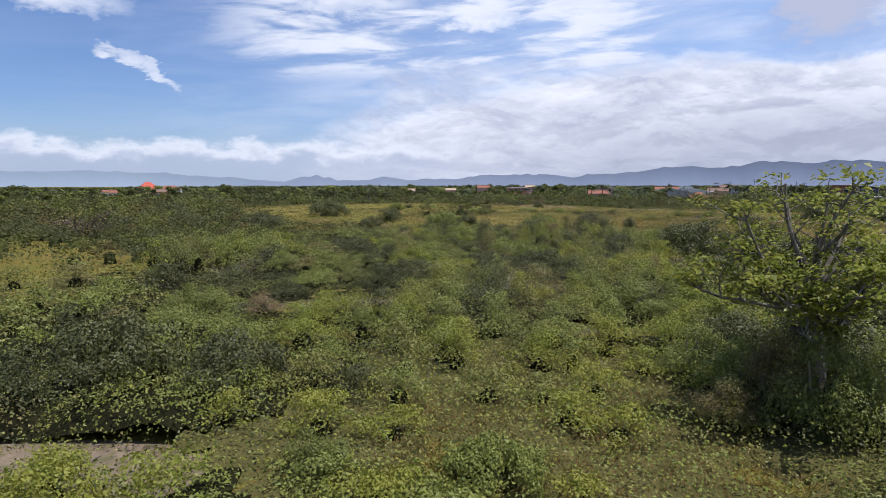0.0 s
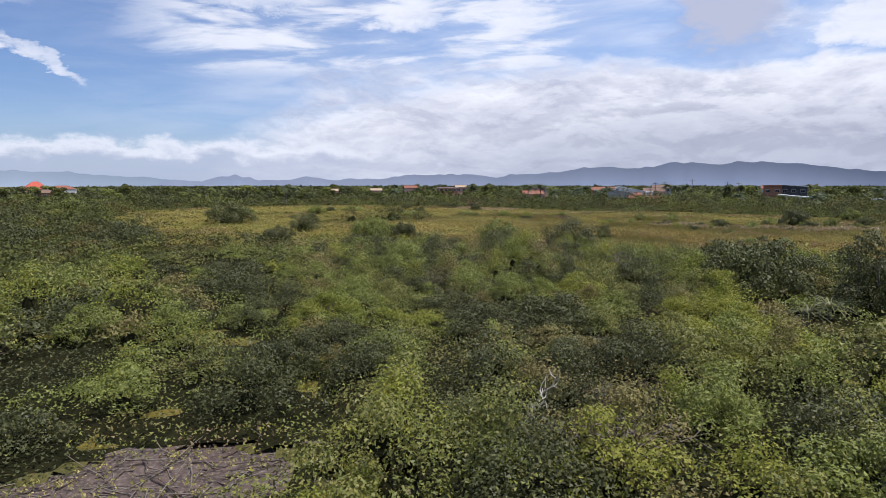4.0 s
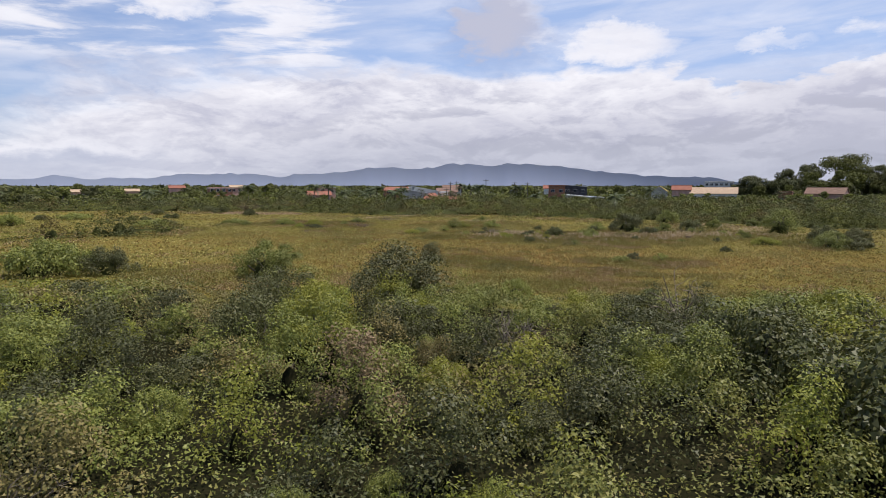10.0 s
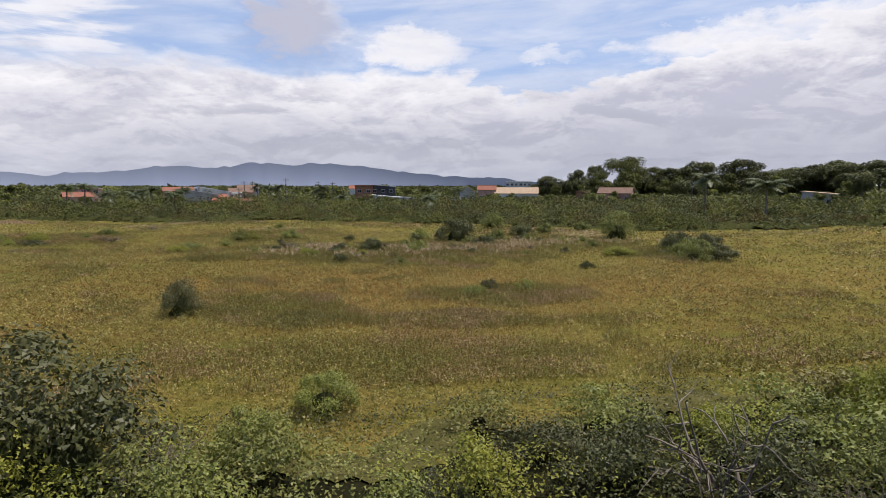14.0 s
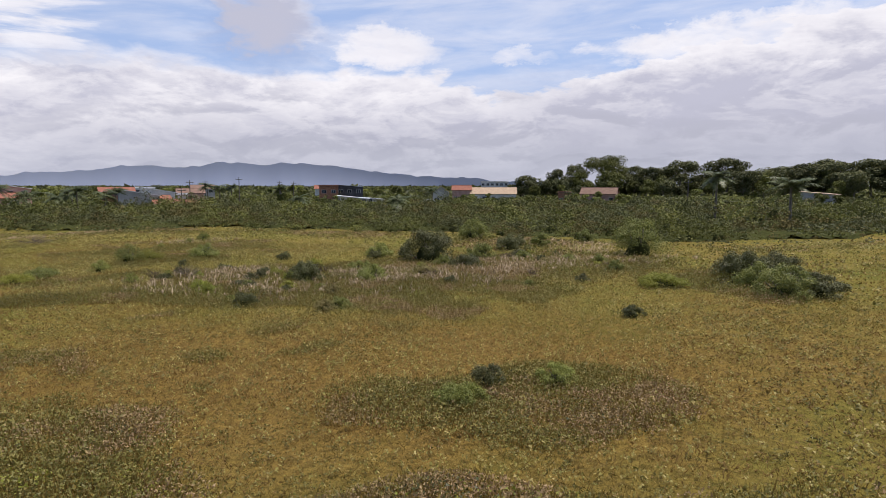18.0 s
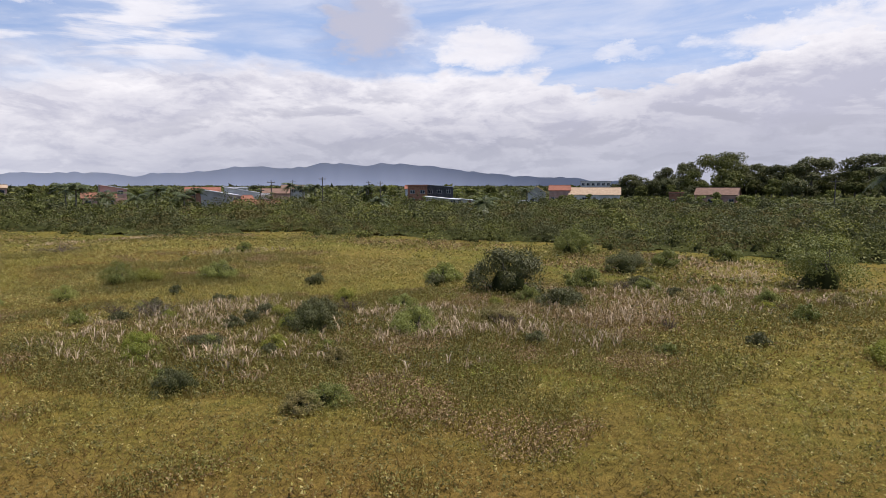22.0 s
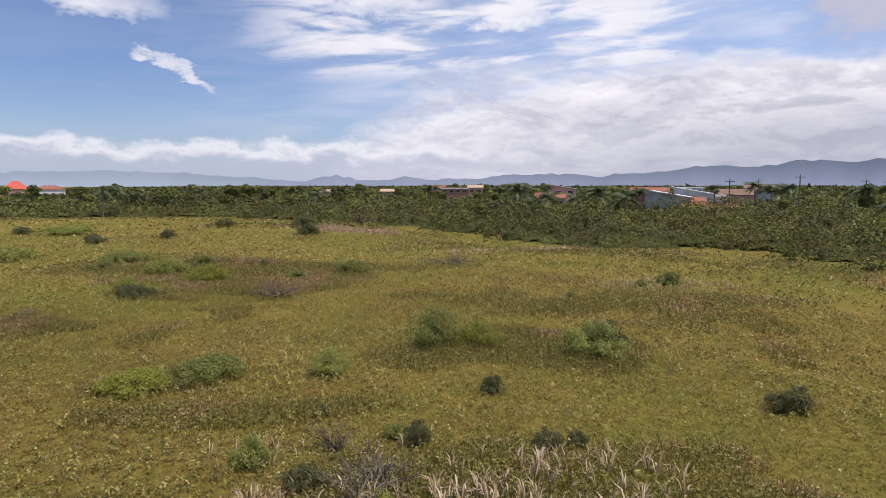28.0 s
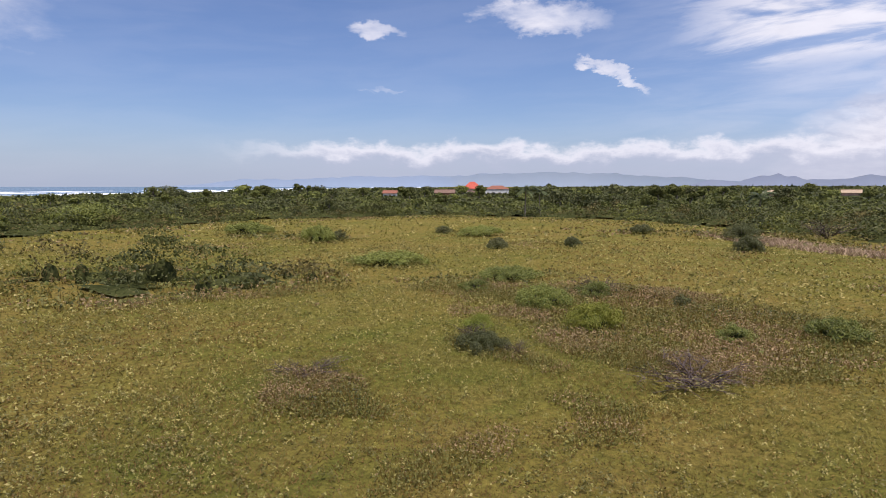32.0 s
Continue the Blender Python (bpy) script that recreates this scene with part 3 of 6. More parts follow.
def shore_side(x, y):
    (x1, y1), (x2, y2) = SHORE
    ux, uy = x2 - x1, y2 - y1
    k = math.hypot(ux, uy)
    return ((x - x1) * -uy + (y - y1) * ux) / k     # above zero towards the sea


def ellipse(x, y, e):
    a = radians(e[4])
    dx, dy = x - e[0], y - e[1]
    u, v = (dx * math.cos(a) + dy * math.sin(a)) / e[2], (-dx * math.sin(a) + dy * math.cos(a)) / e[3]
    return u * u + v * v


def strength(x, y):
    """How much scrub grows at (x, y): 0 in the meadow, 1 in full scrub."""
    wx = x + 7 * (vnoise(x, y, 11, 11) - 0.5) + 3 * (vnoise(x, y, 3.5, 12) - 0.5)
    wy = y + 7 * (vnoise(x, y, 11, 13) - 0.5) + 3 * (vnoise(x, y, 3.5, 14) - 0.5)
    ex, ey = wx, wy
    wx = x + 5 * (vnoise(x, y, 9, 11) - 0.5) + 2 * (vnoise(x, y, 3, 12) - 0.5)
    wy = y + 5 * (vnoise(x, y, 9, 13) - 0.5) + 2 * (vnoise(x, y, 3, 14) - 0.5)
    s = np.where(inside(ex, ey, MEADOW), 0.0, np.where(inside(ex, ey, MEADOW_LEFT), 0.5, 1.0))
    edge = to_line(ex, ey, MEADOW + MEADOW[:1])
    s = s * np.clip(0.18 + edge / (8.0 + 7.0 * vnoise(x, y, 14, 32)), 0, 1)
    # low growth that runs out from the scrub into the meadow
    s = np.maximum(s, 0.24 * np.clip(1.1 - edge / 9.0, 0, 1) * np.clip(vnoise(x, y, 6, 33) * 1.1 + vnoise(x, y, 1.9, 34) * 0.7 - 0.42, 0, 1))
    # low mats of creeping shrubs here and there in the meadow
    mats = np.clip((vnoise(x, y, 7, 35) * 0.6 + vnoise(x, y, 2.0, 36) * 0.5 - 0.72) * 1.0, 0, 0.10)
    s = np.maximum(s, mats)
    band = np.where(inside(wx, wy, BAND), np.clip(to_line(wx, wy, BAND + BAND[:1]) * 0.5, 0.05, 1), 0)
    s = np.maximum(s, 0.27 * band * np.clip(0.45 + 0.9 * vnoise(x, y, 2.4, 38), 0, 1))
    for e in PATCHES:
        s = np.maximum(s, e[5] * np.clip(1.5 - ellipse(wx, wy, e), 0, 1) * np.clip(0.35 + 1.3 * vnoise(x, y, 1.6, 37), 0, 1))
    for e in BARE:
        s = s * np.clip((ellipse(wx * 0.4 + x * 0.6, wy * 0.4 + y * 0.6, e) - 0.75) * 2.0, 0, 1)
    # low, grassy scrub where the walk begins
    lowland = np.clip((30 - y) / 12, 0, 1) * np.clip((9 - np.abs(x - 3)) / 5, 0, 1)
    lowland = np.maximum(lowland, 0.75 * np.clip((vnoise(x, y, 11, 31) - 0.60) * 7, 0, 1) * np.clip((110 - y) / 20, 0, 1))
    return s * (1 - 0.55 * lowland)


def canopy_at(x, y):
    """Height of the scrub's top, the number of the bush there, and the scrub's strength."""
    s = strength(x, y)
    wx, wy = x + 1.2 * (vnoise(x, y, 1.8, 15) - 0.5), y + 1.2 * (vnoise(x, y, 1.8, 16) - 0.5)
    d1, w1 = domes(wx, wy, 3.3, 41, 0.42, 0.34, 0.42)
    d2, w2 = domes(wx, wy, 1.7, 57, 0.38, 0.30, 0.42)
    d3, _ = domes(x, y, 0.75, 58, 0.38, 0.30, 0.5)
    big, wb = domes(wx, wy, 8.5, 77)
    far = np.clip((np.hypot(x - 50, y - 100) - 225) / 130, 0, 1) * np.clip((-shore_side(x, y) - 330) / 150, 0, 1)
    a1, a2 = 2.3 * d1 * (0.40 + 0.60 * vnoise(x, y, 8, 18)), 1.5 * d2 * (0.35 + 0.65 * vnoise(x, y, 5, 17))
    lump = np.maximum(a1, a2) * (1 - 0.3 * np.clip((130 - np.hypot(x - 25, y - 75)) / 30, 0, 1))
    h = s * (0.06 + lump + 0.5 * d3 * np.clip(0.3 + lump, 0, 1) + 0.9 * big * vnoise(x, y, 16, 19)) * (0.62 + 0.55 * vnoise(x, y, 23, 5))
    h = h + far * s * (3.6 * big * vnoise(x, y, 18, 9) + 2.2 * vnoise(x, y, 45, 8))
    w1 = np.where(a1 > a2, w1, w2)
    return h, w1, s, wb


def in_reach(x, y):
    """The part of the far land that lies before the walk, not behind it."""
    return ((x > -0.78 * y - 6) | (y > 108 + 0.27 * (45 - x))) & ((y > 66 + 0.10 * (x - 34)) | (x < 45))


class Sheet:
    """The scrub worked out once on a grid, and read from it afterwards."""

    def __init__(self, x0, x1, y0, y1, step):
        self.x0, self.y0, self.step = x0, y0, step
        self.x, self.y = np.meshgrid(np.arange(x0, x1 + step, step), np.arange(y0, y1 + step, step))
        self.h, self.who, self.s, self.big = canopy_at(self.x, self.y)
        gy_, gx_ = np.gradient(self.h, step)
        self.gx, self.gy = gx_, gy_

    def read(self, name, x, y):
        a = {"h": self.h, "s": self.s, "gx": self.gx, "gy": self.gy, "who": self.who, "big": self.big}[name]
        u, v = np.clip((x - self.x0) / self.step, 0, a.shape[1] - 1.001), np.clip((y - self.y0) / self.step, 0, a.shape[0] - 1.001)
        i, j = u.astype(int), v.astype(int)
        if name in ("who", "big"):
            return a[np.round(v).astype(int), np.round(u).astype(int)]
        fu, fv = u - i, v - j
        return (a[j, i] * (1 - fu) + a[j, i + 1] * fu) * (1 - fv) + (a[j + 1, i] * (1 - fu) + a[j + 1, i + 1] * fu) * fv


NEAR_SHEET = Sheet(-52, 112, -20, 168, 0.27)
MID_SHEET = Sheet(-240, 330, -30, 400, 1.0)
FAR_SHEET = Sheet(-1450, 1500, -60, 1550, 6.0)


def sheet_for(x, y):
    return NEAR_SHEET if -51 < x < 111 and -19 < y < 167 else MID_SHEET


def one(name, x, y):
    return float(sheet_for(x, y).read(name, np.array([x]), np.array([y]))[0])


# ---- ground, sea, mountains ----
def spread(lo, hi, centre, n, tight):
    a, b = math.asinh((lo - centre) / tight), math.asinh((hi - centre) / tight)
    return centre + tight * np.sinh(np.linspace(a, b, n))


gx, gy = np.meshgrid(spread(-4600, 4800, 30, 220, 45), spread(-900, 4800, 90, 220, 60))
near = np.clip(1 - np.hypot(gx - 30, gy - 90) / 260, 0, 1)
gz = near * (0.22 * (vnoise(gx, gy, 7, 2) - 0.5) + 0.35 * (vnoise(gx, gy, 19, 3) - 0.5) + 0.07 * (vnoise(gx, gy, 2.2, 4) - 0.5))
gz = gz - 3.0 * np.clip(shore_side(gx, gy) / 25 + 0.4, 0, 1)
gi = np.arange(gx.size).reshape(gx.shape)
gf = np.stack([gi[:-1, :-1], gi[:-1, 1:], gi[1:, 1:], gi[1:, :-1]], -1).reshape(-1, 4)
tagged(new("ground", fast_mesh("ground", np.stack([gx, gy, gz], -1).reshape(-1, 3), gf, SOIL)), "sandy coastal ground under straw-coloured grass", "ground", kind="structure")


def ground_z(x, y):
    nr = np.clip(1 - np.hypot(x - 30, y - 90) / 260, 0, 1)
    return nr * (0.22 * (vnoise(x, y, 7, 2) - 0.5) + 0.35 * (vnoise(x, y, 19, 3) - 0.5) + 0.07 * (vnoise(x, y, 2.2, 4) - 0.5))


def grid_quads(nu, nv):
    i = np.arange(nu * nv).reshape(nv, nu)
    return np.stack([i[:-1, :-1], i[:-1, 1:], i[1:, 1:], i[1:, :-1]], -1).reshape(-1, 4)


_p1, _p2 = np.array(SHORE[0]), np.array(SHORE[1])
_al = (_p2 - _p1) / np.linalg.norm(_p2 - _p1)
_out = np.array([-_al[1], _al[0]])
su, sv = np.meshgrid(np.linspace(-3800, 4700, 90), np.concatenate([np.linspace(-12, 400, 30), np.linspace(450, 4300, 30)]))
sp = _p1 + su[..., None] * _al + sv[..., None] * _out
tagged(new("water", fast_mesh("water", np.concatenate([sp.reshape(-1, 2), np.full((sp.size // 2, 1), -1.0)], 1), grid_quads(90, 60), SEA)), "grey-blue open sea along the beach", "sea", kind="structure")


def breaker(off, width, lo, hi, seed):
    """A line of surf: a low, uneven roll of foam along the shore."""
    n = int((hi - lo) / 9)
    u = np.linspace(lo, hi, n)
    w = np.clip(vnoise(u, u * 0 + seed, 70, seed) * 2.2 - 0.55, 0.02, 1) * width
    o = off + 26 * (vnoise(u, u * 0, 160, seed + 1) - 0.5)
    rows = []
    for k, hgt in ((-0.5, 0.05), (-0.2, 0.55), (0.15, 0.6), (0.5, 0.05)):
        p = _p1 + u[:, None] * _al + (o + w * k)[:, None] * _out
        rows.append(np.concatenate([p, (-1.0 + hgt * np.clip(w / width * 2, 0, 1) * (0.6 + 0.8 * vnoise(u, u * 0, 12, seed + 2)))[:, None]], 1))
    return np.concatenate(rows), grid_quads(n, 4)


for k, (off, width) in enumerate(((10, 26), (48, 22), (95, 30), (150, 24), (215, 26), (300, 20))):
    v, f = breaker(off, width, -900, 3200, 91 + 7 * k)
    stuff("surf", fast_mesh("surf", v, f, FOAM), "white foam of a wave breaking near the beach", "surf")


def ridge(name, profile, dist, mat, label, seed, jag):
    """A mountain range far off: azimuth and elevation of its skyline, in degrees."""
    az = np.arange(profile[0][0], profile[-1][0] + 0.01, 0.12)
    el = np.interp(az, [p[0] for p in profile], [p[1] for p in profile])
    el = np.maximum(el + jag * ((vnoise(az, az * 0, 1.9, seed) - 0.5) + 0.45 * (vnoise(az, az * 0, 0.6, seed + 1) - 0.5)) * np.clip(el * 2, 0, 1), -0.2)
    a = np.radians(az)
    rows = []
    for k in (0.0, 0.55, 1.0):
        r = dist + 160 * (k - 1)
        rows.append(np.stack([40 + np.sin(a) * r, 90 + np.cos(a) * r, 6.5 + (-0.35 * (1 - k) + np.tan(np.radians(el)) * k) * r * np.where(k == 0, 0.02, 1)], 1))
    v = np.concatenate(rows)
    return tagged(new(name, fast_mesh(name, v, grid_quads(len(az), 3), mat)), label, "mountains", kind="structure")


ridge("backdrop_far_range", [(-63, 0.0), (-60.9, 0.12), (-57.7, 0.5), (-51.9, 0.65), (-44.4, 0.85), (-34.2, 1.1), (-28, 1.2), (-21.6, 0.9), (-16.9, 0.5), (-12, 0.2)], 4700, MOUNTAIN_FAINT_HAZE, "mountains half lost in haze that is painted in pale blue", 301, 0.2)
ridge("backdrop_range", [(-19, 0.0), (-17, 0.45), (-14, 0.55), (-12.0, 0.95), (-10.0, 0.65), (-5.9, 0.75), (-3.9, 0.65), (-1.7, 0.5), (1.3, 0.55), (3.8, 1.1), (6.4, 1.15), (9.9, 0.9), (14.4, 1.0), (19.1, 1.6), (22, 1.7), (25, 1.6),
                         (26.5, 1.9), (30.6, 2.0), (34.2, 1.8), (38.2, 1.6), (41.8, 1.25), (46.7, 0.7), (55, 0.3), (60, 0.1)], 4600, MOUNTAIN_HAZE, "forested mountain range under low cloud, painted haze blue-grey", 401, 0.34)

# ---- scrub, as one mass ----
def scatter(density, x0, x1, y0, y1):
    n = int(density * (x1 - x0) * (y1 - y0))
    return rng.uniform(x0, x1, n), rng.uniform(y0, y1, n)


# inner sheets of the scrub that show between the leaves; the dark ones carry painted shade
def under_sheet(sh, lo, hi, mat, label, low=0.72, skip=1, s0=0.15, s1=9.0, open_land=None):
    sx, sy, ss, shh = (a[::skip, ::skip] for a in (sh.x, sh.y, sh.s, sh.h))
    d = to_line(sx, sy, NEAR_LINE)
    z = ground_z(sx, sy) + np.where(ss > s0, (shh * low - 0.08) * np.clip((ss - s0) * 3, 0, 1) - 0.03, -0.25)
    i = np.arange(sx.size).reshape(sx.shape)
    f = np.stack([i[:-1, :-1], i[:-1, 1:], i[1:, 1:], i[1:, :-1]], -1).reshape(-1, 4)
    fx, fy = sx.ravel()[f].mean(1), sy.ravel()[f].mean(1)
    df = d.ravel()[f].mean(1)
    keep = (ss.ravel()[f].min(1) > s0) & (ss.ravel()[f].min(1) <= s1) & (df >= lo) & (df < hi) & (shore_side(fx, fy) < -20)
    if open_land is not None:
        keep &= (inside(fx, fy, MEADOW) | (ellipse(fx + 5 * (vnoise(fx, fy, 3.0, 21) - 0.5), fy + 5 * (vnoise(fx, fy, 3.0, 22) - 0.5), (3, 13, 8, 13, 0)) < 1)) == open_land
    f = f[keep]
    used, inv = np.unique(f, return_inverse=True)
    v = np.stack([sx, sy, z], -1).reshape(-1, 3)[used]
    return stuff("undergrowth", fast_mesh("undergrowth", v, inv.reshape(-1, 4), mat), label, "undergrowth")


under_sheet(NEAR_SHEET, 0, 30, UNDER_SHADE, "near-black sheet inside the coastal scrub, shade put into its colour", 0.50, 2, 0.38, 9.0, False)
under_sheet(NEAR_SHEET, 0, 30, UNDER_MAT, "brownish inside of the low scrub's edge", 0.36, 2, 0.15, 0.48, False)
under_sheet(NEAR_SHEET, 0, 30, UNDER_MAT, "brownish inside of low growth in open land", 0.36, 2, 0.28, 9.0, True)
under_sheet(MID_SHEET, 29, 200, UNDER_SHADE_FAR, "dense dark-green sheet inside the farther scrub, shade put into its colour", 0.65, 2, 0.50)
under_sheet(FAR_SHEET, 195, 1500, UNDER_SHADE_FAR, "even green inside of the distant scrub", 0.85, 1, 0.35)

KINDS = ((0.30, LEAF_GREEN, "green"), (0.46, LEAF_MID, "yellowish green"), (0.58, LEAF_OLIVE, "olive"), (0.80, LEAF_DARK, "dark-green"), (0.95, LEAF_LIME, "lime-green"), (9.0, LEAF_BROWN, "brownish"))
RINGS = ((NEAR_SHEET, 0, 13, 215, 0.085, -20, 65, -14, 145), (NEAR_SHEET, 13, 28, 64, 0.13, -40, 92, -18, 165), (MID_SHEET, 28, 62, 11, 0.25, -75, 150, -25, 230), (MID_SHEET, 62, 130, 4.2, 0.37, -140, 220, -25, 300))
KINDS_FAR = ((0.30, LEAF_FAR, "olive-green"), (0.55, LEAF_WOOD, "dark-green"), (0.78, LEAF_DULL, "dull olive"), (9.0, LEAF_LIGHT, "light-green"))
bag = [[] for _ in KINDS]
bag_far = [[] for _ in KINDS_FAR]
for sh, lo, hi, density, size, x0, x1, y0, y1 in RINGS:
    x, y = scatter(density, x0, x1, y0, y1)
    d = to_line(x, y, NEAR_LINE)
    k = (d >= lo) & (d < hi) & ((lo < 28) | in_reach(x, y))
    x, y = x[k], y[k]
    s = sh.read("s", x, y)
    steep = np.sqrt(1 + sh.read("gx", x, y) ** 2 + sh.read("gy", x, y) ** 2)
    k = (s > 0.02) & (rng.uniform(size=len(x)) < np.where(s < 0.3, np.clip(s * 6 - 0.3, 0, 1) * 1.1, 0.25 + 0.9 * s ** 0.5) * steep / 1.8 * np.clip(0.40 + 0.70 * sh.read("h", x, y) / (0.25 + 1.25 * s), 0.40, 1.2))
    x, y = x[k], y[k]
    h, who = sh.read("h", x, y), sh.read("who", x, y)
    g0 = ground_z(x, y)
    z = g0 + h - np.abs(rng.normal(size=len(x))) * (0.03 + 0.16 * h) + size * 0.3
    slope = np.stack([-sh.read("gx", x, y), -sh.read("gy", x, y), np.ones_like(x)], 1)
    n = unit(slope) * 0.8 + rng.normal(size=(len(x), 3)) * 0.52 + np.array([0, 0, 0.15])
    v = np.stack([x, y, z], 1) + unit(slope) * (rng.normal(size=(len(x), 1)) * np.clip(0.10 * h, 0.02, 0.16)[:, None])
    v[:, 2] = np.maximum(v[:, 2], g0 + 0.03)
    sz = size * rng.uniform(0.55, 1.35, len(x))
    start = np.clip((36 - y) / 18, 0, 1) * np.clip((12 - np.abs(x - 1)) / 6, 0, 1)
    mixn = np.clip(who * 0.86 + vnoise(x, y, 5, 61) * 0.2 - 0.04, 0, 0.999) + rng.normal(size=len(x)) * 0.03
    mixn = np.where(rng.uniform(size=len(x)) < start * 0.6, np.where(rng.uniform(size=len(x)) < 0.5, 0.85, 0.3), mixn)
    mixn = np.where((s[k] < 0.35) & (mixn < 0.42) & (x > -8), mixn + 0.3, mixn)   # low mats are olive, dark or brown
    last = -9.0
    if lo >= 28:
        for i, (top, mat, word) in enumerate(KINDS_FAR):
            q = (mixn >= last) & (mixn < top)
            last = top
            bag_far[i].append(leaflets(v[q], n[q], sz[q], 0.75))
        continue
    for i, (top, mat, word) in enumerate(KINDS):
        q = (mixn >= last) & (mixn < top)
        last = top
        if q.sum():
            bag[i].append(leaflets(v[q], n[q], sz[q], 0.72))


def bush_template(seed):
    """Leaf places and directions of a lobed bush, one metre wide and high."""
    r = np.random.default_rng(seed)
    p, n = [], []
    for k in range(18):
        ring = k < 8
        a, q = 6.283 * k / 8 + r.uniform(-0.4, 0.4), r.uniform(0.24, 0.40) if ring else r.uniform(0.02, 0.30)
        c = np.array([math.cos(a) * q, math.sin(a) * q, r.uniform(0.16, 0.42) if ring else r.uniform(0.42, 0.80)])
        rad = r.uniform(0.11, 0.21)
        d = unit(r.normal(size=(260, 3)))
        d[:, 2] = np.where(d[:, 2] < -0.2, -d[:, 2], d[:, 2])
        p.append(c + d * rad * (1.10 - np.abs(r.normal(size=(260, 1))) * 0.24))
        n.append(d + r.normal(size=(260, 3)) * 0.42 + np.array([0, 0, 0.25]))
    p, n = np.concatenate(p), np.concatenate(n)
    o = r.permutation(len(p))
    return p[o], n[o]


TEMPLATES = [bush_template(s) for s in (201, 202, 203, 204)]
CORE_A, CORE_B = np.meshgrid(np.linspace(0, 2 * math.pi, 7), np.array([-0.1, 0.5, 1.0, 1.5]))
core_bag, core_far_bag = [], []


def bushes(sh, lo, hi, space, n_leaf, leaf, x0, x1, y0, y1, wide, high, dark=False):
    """Bushes standing close together through the scrub of one strip of the plan."""
    bx, by = np.meshgrid(np.arange(x0, x1, space), np.arange(y0, y1, space))
    bx, by = bx.ravel() + rng.uniform(-0.45, 0.45, bx.size) * space, by.ravel() + rng.uniform(-0.45, 0.45, by.size) * space
    d = to_line(bx, by, NEAR_LINE)
    s = sh.read("s", bx, by)
    k = (d >= lo) & (d < hi) & (rng.uniform(size=len(bx)) < np.clip((s - 0.34) * 2.8 + 0.5 * ((by < 36) & (np.abs(bx - 1) < 12)), 0, 0.92)) & (shore_side(bx, by) < -30) & ((lo < 28) | in_reach(bx, by))
    for e in BARE:
        k &= ellipse(bx, by, e) > 2.0
    bx, by, s = bx[k], by[k], s[k]
    kind = np.clip(sh.read("who", bx, by) * 0.86 + vnoise(bx, by, 5, 61) * 0.2 - 0.04, 0, 0.999)
    tall = 0.55 + 0.9 * vnoise(bx, by, 12, 64)
    fresh = rng.uniform(size=len(bx)) < np.clip((38 - by) / 16, 0, 1) * np.clip((13 - np.abs(bx - 1)) / 6, 0, 0.95)
    kind = np.where(fresh, rng.choice([0.1, 0.3, 0.85, 0.85], len(bx)), kind)
    if dark:
        kind = rng.choice([0.1, 0.45, 0.45, 0.45, 0.9], len(bx))
    for i in range(len(bx)):
        w = wide * rng.uniform(0.65, 1.35)
        h = high * (0.35 + 0.65 * s[i]) * tall[i] * rng.uniform(0.7, 1.25)
        p, n = TEMPLATES[int(rng.integers(4))]
        m = min(int(n_leaf * (w / wide) ** 2), len(p))
        o = int(rng.integers(0, len(p) - m + 1))
        a = rng.uniform(0, 6.283)
        ca, sa = math.cos(a), math.sin(a)
        q, nn = p[o:o + m], n[o:o + m]
        g = float(ground_z(bx[i:i + 1], by[i:i + 1])[0])
        v = np.stack([bx[i] + (q[:, 0] * ca - q[:, 1] * sa) * w, by[i] + (q[:, 0] * sa + q[:, 1] * ca) * w, g + q[:, 2] * h], 1)
        nn = np.stack([nn[:, 0] * ca - nn[:, 1] * sa, nn[:, 0] * sa + nn[:, 1] * ca, nn[:, 2]], 1)
        table, store = (KINDS_FAR, bag_far) if lo >= 28 else (KINDS, bag)
        for j, entry in enumerate(table):
            if kind[i] < entry[0]:
                store[j].append(leaflets(v, nn, leaf * rng.uniform(0.55, 1.35, m), 0.7))
                break
        # a dark lump inside the bush, standing in for the shade there
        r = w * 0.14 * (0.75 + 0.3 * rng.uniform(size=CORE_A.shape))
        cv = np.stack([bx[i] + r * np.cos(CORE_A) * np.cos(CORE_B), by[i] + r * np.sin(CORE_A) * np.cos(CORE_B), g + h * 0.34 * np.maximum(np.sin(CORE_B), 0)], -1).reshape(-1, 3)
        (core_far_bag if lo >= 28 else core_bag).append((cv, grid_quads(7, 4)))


bushes(NEAR_SHEET, 0, 13, 2.3, 1700, 0.080, -20, 65, -14, 145, 2.5, 2.35)
bushes(NEAR_SHEET, 13, 28, 2.5, 640, 0.125, -40, 92, -18, 165, 2.9, 2.4)
bushes(MID_SHEET, 28, 62, 3.2, 170, 0.25, -75, 150, -25, 230, 4.0, 2.6)
bushes(MID_SHEET, 62, 130, 5.0, 130, 0.40, -140, 220, -25, 300, 6.0, 3.3)
# here and there a larger, denser bush
bushes(MID_SHEET, 28, 62, 10.0, 520, 0.22, -75, 150, -25, 230, 5.0, 3.9, True)
bushes(MID_SHEET, 62, 135, 15.0, 380, 0.36, -140, 220, -25, 300, 7.5, 4.6, True)
for b, mat, word in ((core_bag, UNDER_SHADE, "dark lumps standing in for shade inside the bushes of the scrub"), (core_far_bag, UNDER_SHADE_FAR, "dark-green lumps standing in for shade inside the farther bushes")):
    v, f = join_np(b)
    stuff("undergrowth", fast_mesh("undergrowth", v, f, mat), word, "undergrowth")

